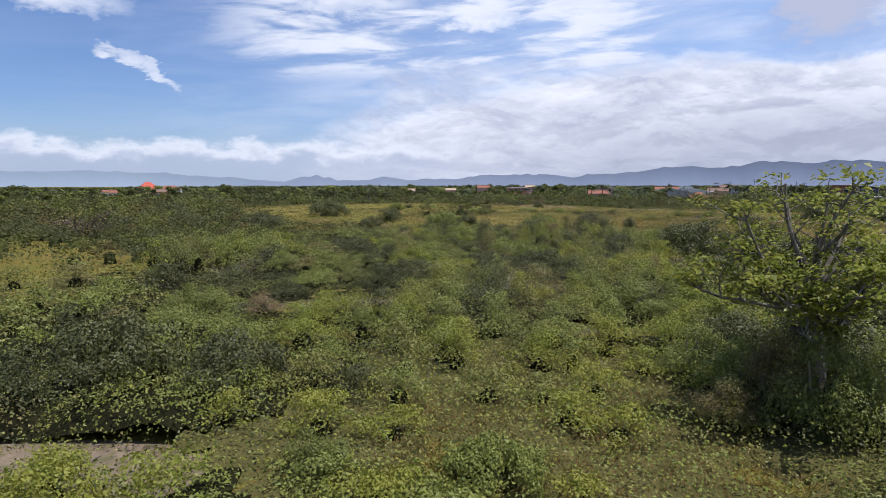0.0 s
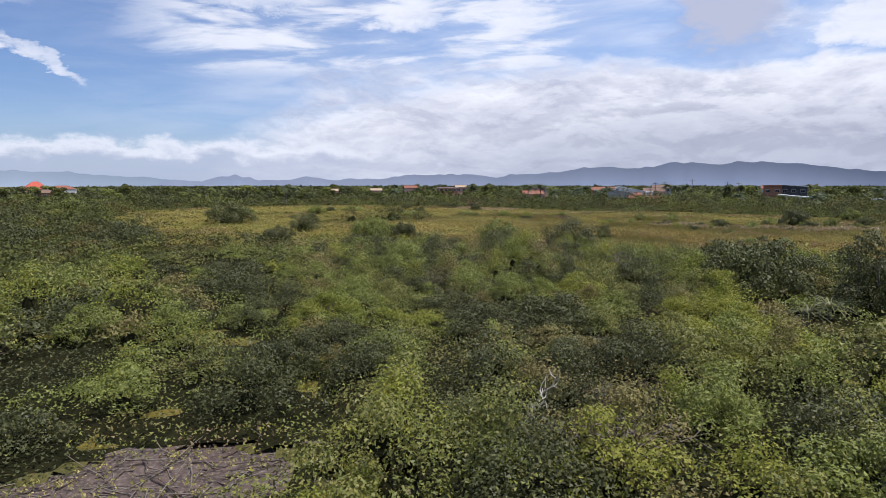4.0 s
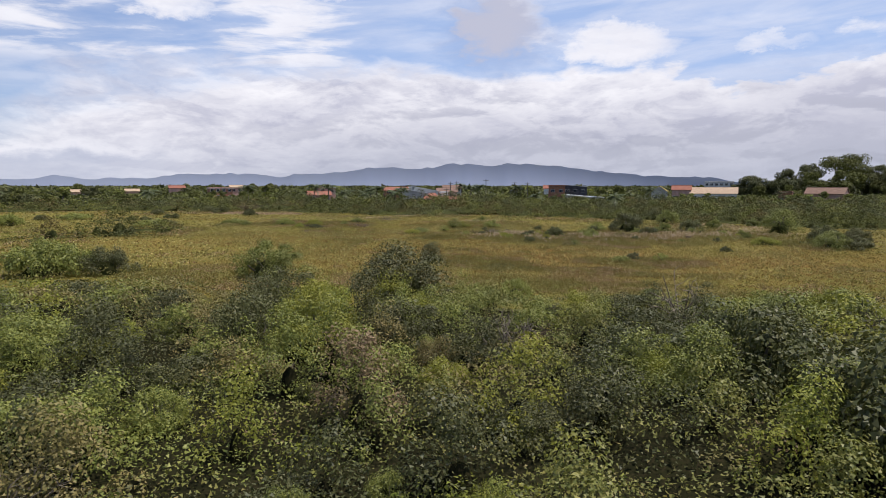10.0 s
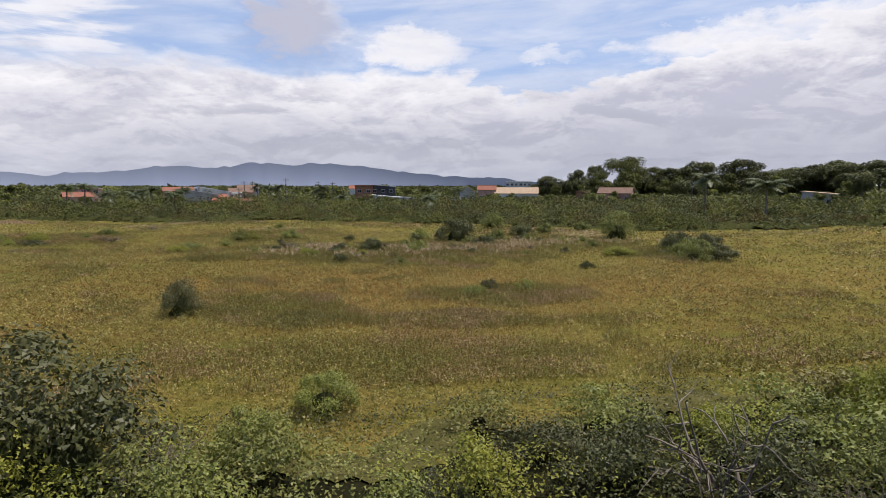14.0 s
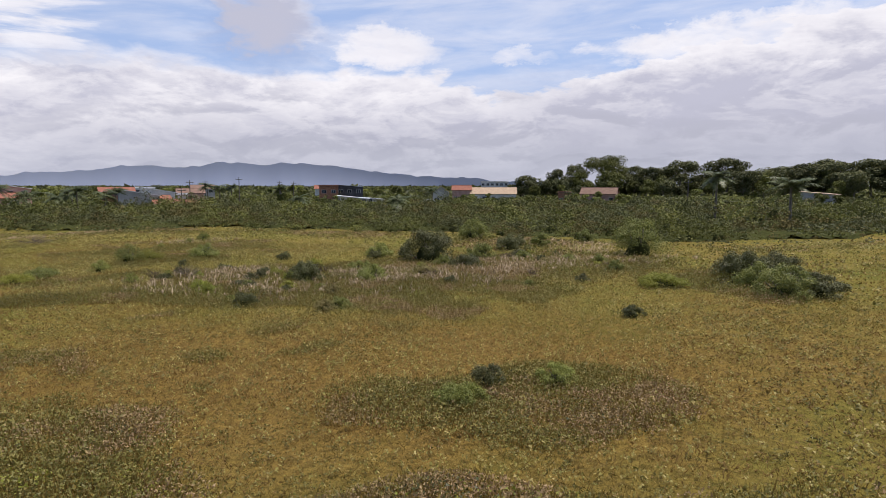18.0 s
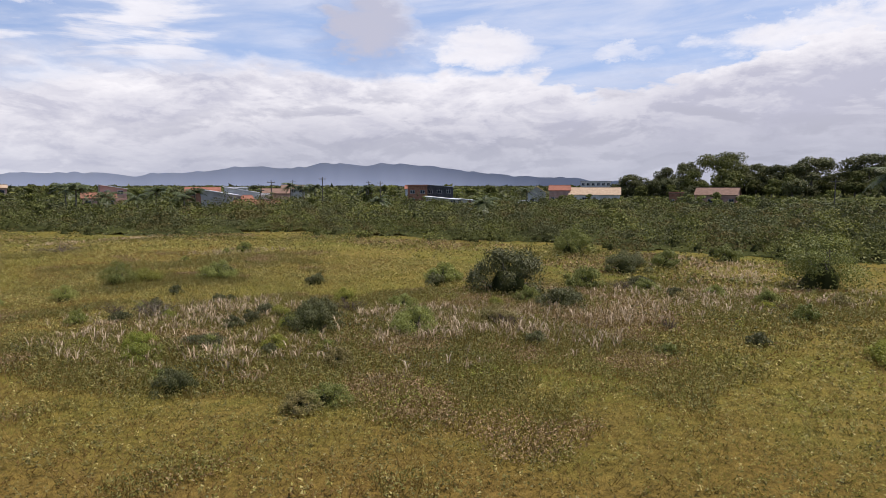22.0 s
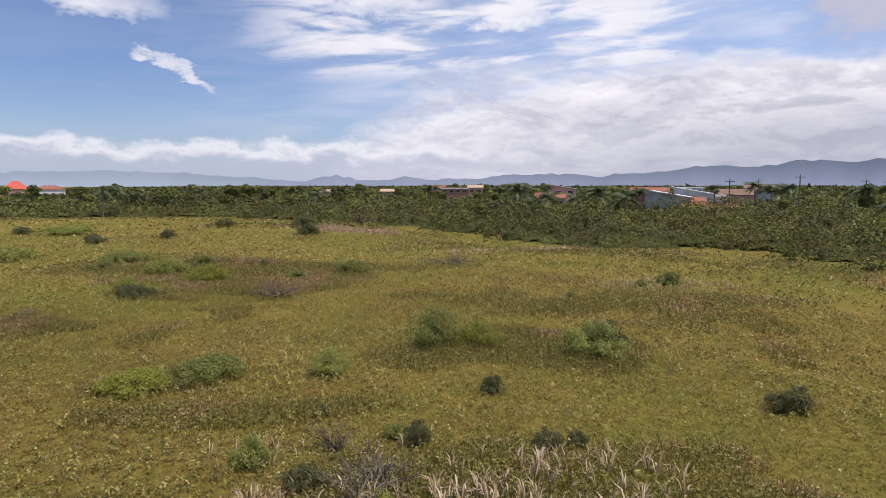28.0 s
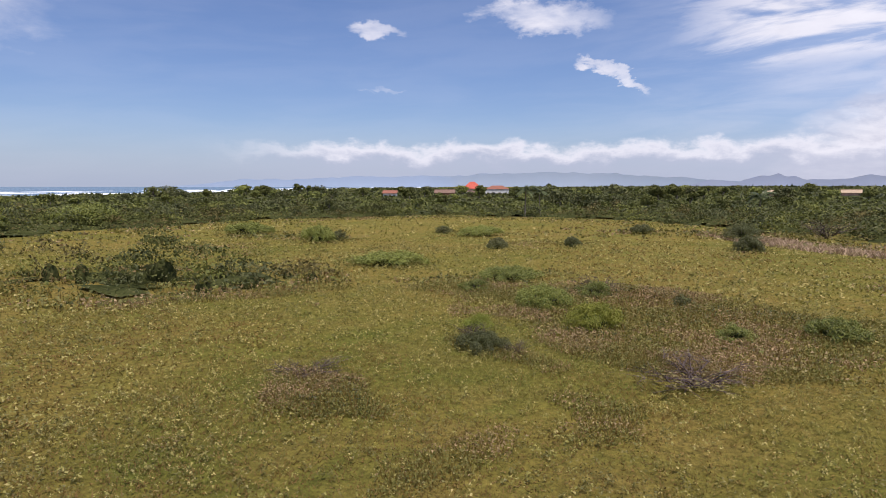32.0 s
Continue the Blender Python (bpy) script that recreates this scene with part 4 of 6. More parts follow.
for i, (top, mat, word, b) in enumerate([(*q, bag[i]) for i, q in enumerate(KINDS)] + [(*q, bag_far[i]) for i, q in enumerate(KINDS_FAR)]):
    v, f = join_np(b)
    stuff("scrub", fast_mesh("scrub", v, f, mat), "dense %s leaves of low coastal scrub" % word, "scrub")

# far scrub and low woods up to the horizon
far = [[], []]
for sh, lo, hi, density, size in ((MID_SHEET, 128, 240, 0.55, 1.1), (FAR_SHEET, 235, 520, 0.10, 2.3), (FAR_SHEET, 520, 1350, 0.014, 5.5)):
    x, y = scatter(density, -hi - 60, hi + 120, -40, hi + 150)
    d = to_line(x, y, NEAR_LINE)
    k = (d >= lo) & (d < hi) & (shore_side(x, y) < -25)
    x, y = x[k], y[k]
    s = sh.read("s", x, y)
    x, y = x[s > 0.06], y[s > 0.06]
    h, who = sh.read("h", x, y), sh.read("big", x, y)
    v = np.stack([x, y, h + size * 0.1 - np.abs(rng.normal(size=len(x))) * 0.3], 1)
    n = rng.normal(size=(len(x), 3)) * 0.6 + np.array([0, 0, 0.7])
    sz = size * rng.uniform(0.6, 1.3, len(x))
    q = who + rng.normal(size=len(x)) * 0.08 > 0.5
    far[0].append(leaflets(v[q], n[q], sz[q], 0.8))
    far[1].append(leaflets(v[~q], n[~q], sz[~q], 0.8))
for b, mat, word in ((far[0], LEAF_FAR, "olive-green"), (far[1], LEAF_WOOD, "dark-green")):
    v, f = join_np(b)
    stuff("distant_scrub", fast_mesh("distant_scrub", v, f, mat), "%s scrub and low woods reaching to the horizon" % word, "scrub")

# ---- meadow grass, forbs, low mats and plumes ----
grass_bag, rust_bag, green_bag, forb_bag, mat_bag, mat_brown_bag, herb_bag = [], [], [], [], [], [], []
for lo, hi, density, hgt, wid, fd, fs, md, ms in ((0, 13, 150, 0.13, 0.030, 22.0, 0.058, 420, 0.08), (13, 27, 60, 0.14, 0.05, 14.0, 0.078, 150, 0.115), (27, 65, 9, 0.15, 0.09, 3.5, 0.14, 20, 0.22), (65, 130, 1.6, 0.16, 0.16, 0.4, 0.28, 2.6, 0.48)):
    sh = MID_SHEET if lo > 20 else NEAR_SHEET
    x, y = scatter(density, -90, 140, 8, 235)
    d = to_line(x, y, NEAR_LINE)
    k = (d >= lo) & (d < hi)
    x, y = x[k], y[k]
    tuft = rng.uniform(size=len(x)) < 0.5
    cell = 0.45 if lo < 13 else 0.9
    ix, iy = np.floor(x / cell), np.floor(y / cell)
    x = np.where(tuft, (ix + hashed(ix, iy, 301)) * cell + rng.normal(size=len(x)) * cell * 0.25, x)
    y = np.where(tuft, (iy + hashed(ix, iy, 302)) * cell + rng.normal(size=len(x)) * cell * 0.25, y)
    s = sh.read("s", x, y)
    k = (s < 0.3) | ((y < 32) & (np.abs(x - 2) < 9) & (s < 0.8))
    x, y, s = x[k], y[k], s[k]
    bare = np.ones(len(x), bool)
    for e in BARE:
        bare &= ellipse(x, y, e) > 0.55
    x, y = x[bare], y[bare]
    tall = vnoise(x, y, 4, 71) * 0.6 + vnoise(x, y, 1.3, 72) * 0.6
    p = np.stack([x, y, ground_z(x, y) - 0.02], 1)
    tone = vnoise(x, y, 13, 73) * 0.55 + vnoise(x, y, 3.5, 74) * 0.3 + rng.normal(size=len(x)) * 0.06 + 0.12 - 0.05 * (lo > 20) - 0.3 * (x < -8)
    tone = tone + 0.25 * np.clip(1.5 - ellipse(x, y, (41, 95, 12, 8, -35)), 0, 1) - 0.12 * np.clip((y - 112) / 14, 0, 1)
    start_here = (y < 32) & (np.abs(x - 2) < 10)
    tall = np.where(start_here, tall * 2.2, tall)
    tone = tone + 0.075 - 0.22 * np.clip(1 - to_line(x, y, MEADOW) / 14, 0, 1)
    turf = rng.uniform(size=len(x)) < 0.62
    cushion = np.clip(vnoise(x, y, 0.42, 75) * 0.75 + vnoise(x, y, 1.4, 76) * 0.6 - 0.35, 0, 1)
    for q, b in ((tone < 0.43, green_bag), ((tone >= 0.43) & (tone < 0.62), grass_bag), (tone >= 0.62, rust_bag)):
        g = q & ~turf
        b.append(blades(p[g], (hgt * (0.45 + tall) * rng.uniform(0.6, 1.3, len(x)))[g], 0.9, wid))
        g = q & turf & (rng.uniform(size=len(x)) < 0.45 + cushion)
        up = p[g] + np.stack([np.zeros(g.sum()), np.zeros(g.sum()), 0.03 + 0.16 * cushion[g] * rng.uniform(0.6, 1.0, g.sum())], 1)
        b.append(leaflets(up, rng.normal(size=(g.sum(), 3)) * 0.5 + np.array([0, 0, 0.75]), wid * 2.1 * rng.uniform(0.6, 1.4, g.sum()), 0.62))
    # herbs: small rosettes, in drifts
    x, y = scatter(fd, -90, 140, 8, 235)
    d = to_line(x, y, NEAR_LINE)
    drift = np.clip(vnoise(x, y, 9, 81) * 1.3 - 0.2, 0.30, 1) * np.clip(0.2 + vnoise(x, y, 1.5, 82) * 1.3, 0, 1)
    k = (d >= lo) & (d < hi) & (rng.uniform(size=len(x)) < drift) & (sh.read("s", x, y) < 0.22)
    x, y = x[k], y[k]
    big = rng.uniform(0.55, 1.35, len(x)) ** 1.3
    for j in range(7 if lo < 13 else 5):
        a, r = rng.uniform(0, 6.283, len(x)), rng.uniform(0.25, 1.25, len(x)) * fs * big
        px, py = x + np.cos(a) * r, y + np.sin(a) * r
        v = np.stack([px, py, ground_z(x, y) + 0.05 + rng.uniform(0.3, 1.0, len(x)) * 0.2 * big], 1)
        forb_bag.append(leaflets(v, np.stack([np.cos(a), np.sin(a), a * 0 + 1.0], 1) + rng.normal(size=(len(x), 3)) * 0.35, fs * big * rng.uniform(0.7, 1.25, len(x)), 0.7))
    # small leafy tufts among the grass
    x, y = scatter((10.0, 5.5, 1.3, 0.12)[(0, 13, 27, 65).index(lo)], -60, 135, 60, 235)
    d = to_line(x, y, NEAR_LINE)
    k = (d >= lo) & (d < hi) & inside(x, y, MEADOW) & (rng.uniform(size=len(x)) < np.clip(vnoise(x, y, 6, 84) * 1.5 - 0.3, 0.15, 1) * np.clip(0.3 + vnoise(x, y, 1.6, 85), 0, 1))
    x, y = x[k], y[k]
    big = rng.uniform(0.5, 1.5, len(x)) ** 1.5
    m = (14, 9, 6, 5)[(0, 13, 27, 65).index(lo)]
    x, y, big = np.repeat(x, m), np.repeat(y, m), np.repeat(big, m)
    dx, dy = rng.normal(size=len(x)) * 0.11 * big, rng.normal(size=len(x)) * 0.11 * big
    v = np.stack([x + dx, y + dy, ground_z(x, y) + 0.04 + rng.uniform(0.2, 1, len(x)) * 0.26 * big * np.exp(-(dx * dx + dy * dy) * 12)], 1)
    t_leaf = leaflets(v, np.stack([dx * 4, dy * 4, dx * 0 + 0.7], 1) + rng.normal(size=(len(x), 3)) * 0.5, ms * 0.8 * rng.uniform(0.6, 1.3, len(x)), 0.65)
    herb_bag.append(t_leaf)
    # low mats of small leaves and thin stalks
    x, y = scatter(md, -60, 135, 60, 235)
    d = to_line(x, y, NEAR_LINE)
    k = (d >= lo) & (d < hi)
    x, y = x[k], y[k]
    s = sh.read("s", x, y)
    k = (s > 0.03) & (s < 0.55) & (rng.uniform(size=len(x)) < np.clip(s * 7, 0, 1)) & inside(x, y, MEADOW)
    x, y, s = x[k], y[k], s[k]
    h = np.maximum(sh.read("h", x, y), 0.12 + 0.5 * s)
    v = np.stack([x, y, ground_z(x, y) + h * rng.uniform(0.35, 1.12, len(x)) + 0.03], 1)
    n = rng.normal(size=(len(x), 3)) * 0.7 + np.array([0, 0, 0.6])
    brown = vnoise(x, y, 3.2, 98) * 0.7 + vnoise(x, y, 0.9, 99) * 0.3 + rng.normal(size=len(x)) * 0.08 > 0.60
    for q, b in ((~brown, mat_bag), (brown, mat_brown_bag)):
        b.append(leaflets(v[q], n[q], ms * rng.uniform(0.5, 1.3, q.sum()), 0.62))
    q = rng.uniform(size=len(x)) < 0.16
    grass_bag.append(blades(np.stack([x, y, ground_z(x, y)], 1)[q], (h * 1.1 + 0.16)[q] * rng.uniform(0.7, 1.3, q.sum()), 0.35, wid * 0.9))
skirt_bag = []
for nm, b, mat, lab in (("meadow_grass", grass_bag, GRASS, "dry straw-brown meadow grass"), ("meadow_grass", rust_bag, GRASS_RUST, "rust-brown dry meadow grass"), ("meadow_grass", green_bag, GRASS_GREEN, "yellow-green meadow grass"),
                        ("meadow_forbs", forb_bag, FORB, "small pale leafy herbs among the grass"), ("meadow_herbs", herb_bag, HERB, "leafy yellow-green herbs covering the meadow in drifts"), ("low_growth", mat_bag, MAT_LEAF, "low dark-olive creeping growth in the meadow"), ("low_growth", mat_brown_bag, MAT_BROWN, "low brownish creeping growth in the meadow")):
    v, f = join_np(b)
    stuff(nm, fast_mesh(nm, v, f, mat), lab, "grass")


def plume_stand(e):
    """A stand of grass tussocks with whitish arching plumes."""
    n = int(e[2] * e[3] * 3.14 * 7.0)
    a, r = rng.uniform(0, 6.283, n), np.sqrt(rng.uniform(0, 1.3, n))
    u, v = r * np.cos(a) * e[2], r * np.sin(a) * e[3]
    t = radians(e[4])
    x, y = e[0] + u * math.cos(t) - v * math.sin(t), e[1] + u * math.sin(t) + v * math.cos(t)
    k = vnoise(x, y, 2.6, 95) * 0.75 + vnoise(x, y, 0.9, 96) * 0.35 + rng.normal(size=n) * 0.12 > 0.54
    x, y = x[k], y[k]
    top = sheet_for(e[0], e[1]).read("h", x, y) * 0.75
    big = rng.uniform(0.6, 1.25, len(x))
    v, f = [], []
    for j in range(7):
        m = len(x)
        a = rng.uniform(0, 6.283, m)
        out = np.stack([np.cos(a), np.sin(a), a * 0], 1)
        side = np.stack([-np.sin(a), np.cos(a), a * 0], 1) * (rng.uniform(0.010, 0.020, m) * big)[:, None]
        ln = (rng.uniform(0.18, 0.44, m) * big)[:, None]
        up = np.array([0, 0, 1.0])
        base = np.stack([x, y, ground_z(x, y) + top], 1) + out * 0.03
        mid = base + ln * (0.25 * out + 0.72 * up)
        end = base + ln * (rng.uniform(0.45, 0.8, (m, 1)) * out + rng.uniform(0.75, 1.05, (m, 1)) * up)
        q = np.stack([base - side * 0.5, base + side * 0.5, mid + side, mid - side, end], 1)
        v.append(q.reshape(-1, 3))
        i = np.arange(m)[:, None] * 5 + 5 * len(x) * j
        f.append(np.concatenate([i + np.array([0, 1, 2]), i + np.array([0, 2, 3]), i + np.array([3, 2, 4])]))
    return stuff("plume_grass", fast_mesh("plume_grass", np.concatenate(v), np.concatenate(f), PLUME), "tall grass with dry whitish plumes in the meadow", "grass")


for e in PLUMES:
    plume_stand(e)

# a strip of dead, straw-coloured grass at the meadow's far edge
n = 5200
a, r = rng.uniform(0, 6.283, n), np.sqrt(rng.uniform(0, 1.0, n))
u, w = r * np.cos(a) * 15, r * np.sin(a) * 3.0
x, y = 28.5 + u * math.cos(radians(-39)) - w * math.sin(radians(-39)), 199 + u * math.sin(radians(-39)) + w * math.cos(radians(-39))
k = vnoise(x, y, 4, 141) * 0.7 + vnoise(x, y, 1.2, 142) * 0.4 > 0.42
x, y = x[k], y[k]
stuff("dry_grass", fast_mesh("dry_grass", *blades(np.stack([x, y, ground_z(x, y)], 1), rng.uniform(0.25, 0.6, len(x)), 0.9, 0.16), STRAW), "strip of dead straw-coloured grass at the meadow's edge", "grass")

# ---- shrubs ----
def shrub_meshes(n_leaf, leaf, mat, stem_mat, seed, airy, tall):
    """Crown and stems of one shrub, one metre wide and tall metres high."""
    global rng
    rng = np.random.default_rng(seed)
    lobes = []
    count = 24 if tall > 0.4 else 32
    for k in range(count):
        a, r = 2.4 * k + rng.uniform(-0.4, 0.4), 0.40 * math.sqrt((k + 0.5) / count) * rng.uniform(0.85, 1.15)
        rad = rng.uniform(0.10, 0.20) * min(1.0, 0.35 + tall * 0.8)
        drop = 0.5 if k % 3 == 1 and tall > 0.4 else 1.0
        lobes.append((math.cos(a) * r * (1.2 if drop < 1 else 1.0), math.sin(a) * r * (1.2 if drop < 1 else 1.0), drop * max(tall * (1 - (r / 0.5) ** 2 * rng.uniform(0.45, 0.95)) * rng.uniform(0.72, 1.0) - rad, rad * 0.6), rad))
    p, n = [], []
    for cx, cy, cz, r in lobes:
        m = n_leaf // len(lobes)
        d = unit(rng.normal(size=(m, 3)))
        d[:, 2] = np.where(d[:, 2] < -0.3, -d[:, 2], d[:, 2])
        q = r * (1.02 + rng.normal(size=(m, 1)) * 0.20 * airy)
        p.append(np.array([cx, cy, cz]) + d * q * np.array([1, 1, 0.95]))
        n.append(d + rng.normal(size=(m, 3)) * 0.45 + np.array([0, 0, 0.3]))
    p, n = np.concatenate(p), np.concatenate(n)
    p[:, 2] = np.maximum(p[:, 2], 0.03)
    crown = fast_mesh("crown", *leaflets(p, n, leaf * rng.uniform(0.6, 1.35, len(p)), 0.74), mat)
    stems = []
    for k in range(2, 9):
        cx, cy, cz, r = lobes[k]
        stems.append(limb((cx * 0.15, cy * 0.15, -0.02), (cx, cy, cz), math.sqrt(cx * cx + cy * cy + cz * cz), 0.022, 0.006, 4, 0.12, 0, 4)[1])
    stem = fast_mesh("stem_base", *join_np(stems), stem_mat)
    # a solid dark core: the shade inside the shrub is put into its colour
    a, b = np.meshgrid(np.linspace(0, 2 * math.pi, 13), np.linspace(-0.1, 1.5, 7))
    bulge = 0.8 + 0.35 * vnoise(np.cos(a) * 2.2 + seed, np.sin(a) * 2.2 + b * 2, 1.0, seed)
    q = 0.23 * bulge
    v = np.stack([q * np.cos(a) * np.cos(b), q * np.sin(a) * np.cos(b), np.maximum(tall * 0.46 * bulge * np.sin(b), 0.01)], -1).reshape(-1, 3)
    return crown, stem, fast_mesh("twig_core", v, grid_quads(13, 7), UNDER_SHADE_FAR)


def twig_meshes(seed, mat, leaf_mat):
    """A bare, much-branched shrub, one metre wide and high, with few leaves."""
    global rng
    rng = np.random.default_rng(seed)
    tw, tips = [], []
    for k in range(16):
        a = rng.uniform(0, 6.283)
        pts, t = limb((0, 0, -0.02), (math.cos(a) * 0.55, math.sin(a) * 0.55, 1), rng.uniform(0.55, 0.85), 0.014, 0.005, 4, 0.2, 0.02, 3)
        tw.append(t)
        for j in range(11):
            b = pts[rng.integers(1, 5)]
            q, t2 = limb(b, np.array([math.cos(a), math.sin(a), 0.8]) + rng.normal(size=3) * 0.7, rng.uniform(0.15, 0.34), 0.006, 0.002, 3, 0.35, 0.0, 3)
            tw.append(t2)
            tips.append(q[-1])
    v, f = join_np(tw)
    v[:, 2] = np.maximum(v[:, 2], -0.02)
    tips = np.array(tips)
    p = tips[rng.integers(0, len(tips), 260)] + rng.normal(size=(260, 3)) * 0.06
    return fast_mesh("leaves", *leaves(p, rng.normal(size=(260, 3)), 0.045, 0.6), leaf_mat), fast_mesh("twigs", v, f, mat)


# small, middling and large shrubs, so that leaves keep their true size
SHRUB_LOOK = {"green": (LEAF_GREEN, BARK, 1.0, 1), "dark": (LEAF_DARK, BARK, 0.8, 11), "lime": (LEAF_LIME, BARK, 1.1, 21), "olive": (LEAF_OLIVE, TWIG, 1.3, 31)}
SIZES = ((1600, 0.058), (5200, 0.033), (8600, 0.0225))
TALLS = (0.28, 0.5, 0.75)
SHRUB_KIT = {}


def shrub_kit(kind, c, t, j):
    """One of two crowns of a kind, size class and height class, made when first asked for."""
    global rng
    if (kind, c, t, j) not in SHRUB_KIT:
        keep = rng
        mat, wood, airy, seed = SHRUB_LOOK[kind]
        SHRUB_KIT[kind, c, t, j] = shrub_meshes(*SIZES[c], mat, wood, seed + 100 * c + 7 * t + j, airy, TALLS[t])
        rng = keep
    return SHRUB_KIT[kind, c, t, j]


TWIG_KIT = [twig_meshes(s, m, LEAF_OLIVE) for s, m in ((41, TWIG), (42, TWIG_BROWN))]
rng = np.random.default_rng(99)
SHRUB_WORDS = {"green": "rounded green leafy shrub", "dark": "dense dark-green glossy shrub", "lime": "bright lime-green leafy shrub", "olive": "open olive-brown scrubby bush", "twig": "half-bare bush of grey twigs"}


def size_word(h):
    return "knee-high" if h < 0.7 else "waist-high" if h < 1.3 else "head-high" if h < 2.2 else "tall"


def shrub(kind, x, y, w, h, where):
    c, t = 0 if w < 1.4 else 1 if w < 3.0 else 2, 0 if h < 0.38 * w else 1 if h < 0.62 * w else 2
    if float(to_line(np.array([x]), np.array([y]), NEAR_LINE)[0]) < 16:
        c = min(2, c + 1)
    crown, stem, *core = shrub_kit(kind, c, t, int(rng.integers(2))) if kind != "twig" else TWIG_KIT[int(h < 0.6 * w)]
    k = h / TALLS[t] if kind != "twig" else h
    z = float(ground_z(np.array([x]), np.array([y]))[0])
    e = thing("shrub", "%s %s %s" % (size_word(h), SHRUB_WORDS[kind], where), "shrub", (x, y, z), "scattered shrubs")
    e.matrix_world = pose(x, y, z, 0, 0, float(rng.uniform(0, 360))) @ Matrix.Diagonal((w, w, k * 1.15, 1))
    child("stem_base" if kind != "twig" else "branchwork", stem, e)
    child("crown" if kind != "twig" else "foliage", crown, e)
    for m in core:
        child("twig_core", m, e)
    if where.endswith("meadow"):
        # thinner growth round its foot
        d = float(to_line(np.array([x]), np.array([y]), NEAR_LINE)[0])
        ls = 0.07 if d < 13 else 0.11 if d < 27 else 0.2
        n = int(min(900, 0.9 * w * w / ls ** 2))
        a, r = rng.uniform(0, 6.283, n), w * rng.uniform(0.25, 0.95, n)
        r = r * (0.7 + 0.6 * vnoise(np.cos(a) * 2 + x, np.sin(a) * 2 + y, 1.0, 7))
        px, py = x + np.cos(a) * r, y + np.sin(a) * r
        v = np.stack([px, py, ground_z(px, py) + 0.04 + rng.uniform(0, 1, n) * np.clip(0.55 * h * (1.1 - r / w), 0.08, 0.6)], 1)
        skirt_bag.append(leaflets(v, rng.normal(size=(n, 3)) * 0.6 + np.array([0, 0, 0.7]), ls * rng.uniform(0.6, 1.3, n), 0.65))
    return e


GREEN_A = [(1.1, 13.1, 2.4, 1), (-2.8, 13.4, 1.8, 1), (12.2, 26.3, 3.1, 1.9), (-12.3, 30.7, 3.1, 1.5), (9.2, 31, 3.5, 1.5), (13.2, 33.4, 3.1, 1.7), (2.2, 33.7, 1.7, 1.3), (-12.4, 48.4, 3, 1.4), (19.9, 59.5, 1.2, 0.9), (33.3, 66.4, 2.8, 1.2), (-0.6, 66.7, 2.6, 1.8), (2.4, 72.9, 3.6, 1.7), (22.6, 75.6, 2, 1.3), (25.7, 77.2, 1.9, 1.1), (69.1, 85.8, 3.4, 1.7), (46.4, 86.4, 1.3, 0.7), (71.7, 88.2, 2.6, 1.5), (43.0, 87.6, 1.7, 0.6), (14.2, 91.2, 4.6, 2.4), (-0, 99.6, 6.2, 2.4), (83.7, 102.3, 4.4, 3.3), (56.3, 107.7, 2.2, 1.2)]
GREEN_B = [(57.3, 109, 1.9, 1.2), (72.1, 111.5, 2.4, 1.5), (93, 113.3, 2.4, 1.4), (85, 114.1, 2.2, 1.4), (67.1, 119.7, 2.3, 1.3), (68.5, 119.9, 0.9, 0.7), (86.6, 125, 3.6, 2.2), (41.2, 125.6, 2.6, 0.7), (45.2, 126, 1.3, 0.9), (54.6, 129, 2.6, 1.3), (48.6, 129.8, 2, 1.6), (55.7, 140.8, 0.7, 0.5), (60.9, 145.7, 0.9, 0.5), (62.8, 146.2, 1.5, 1), (37.7, 149.1, 1.6, 0.7), (27.8, 149.8, 3.3, 1.1), (22, 151.3, 1.9, 0.8), (41, 151.9, 2.8, 0.9), (28.7, 153.9, 2, 1), (21, 156.5, 4.6, 0.9), (8.7, 157.4, 6, 1.1), (-63.1, 160.7, 10.4, 3.6)]
GREEN_C = [(-12.2, 166.8, 4.4, 1.8), (-29.6, 168.8, 7.2, 1.6), (-4.5, 187.4, 6.7, 1.2)]
DARK_A = [(-3, 18.8, 2.1, 1.1), (-6.4, 19, 3.4, 2), (-10.6, 19.6, 4, 2.5), (-13, 37.4, 3.2, 1.6), (6.4, 41.7, 1.7, 1.2), (-3.6, 41.9, 2.5, 1.4), (7.6, 47.8, 3.5, 1.8), (24.5, 48.7, 3.7, 4.2), (3.2, 53, 1.9, 1.2), (21.1, 53.2, 5.6, 3.5), (25.6, 55.3, 3.9, 2.4), (14.1, 58.5, 1.9, 1.3), (22.8, 58.9, 4.9, 2.9), (21.5, 63, 2.5, 1.3), (7, 66.2, 2.6, 1.5), (14.5, 68, 3.2, 2.3), (9.4, 69.9, 2.6, 2.7), (23.6, 70.4, 1.8, 0.9), (11.6, 75.5, 3.6, 2.8), (-21.7, 83.4, 3.9, 2.3), (-1.2, 83.6, 3.4, 1.8), (-35.5, 87.7, 6.1, 2.8), (-24.9, 87.8, 6.6, 2.9), (58.5, 89.9, 1.1, 0.6), (44.7, 87.9, 1.0, 0.85)]
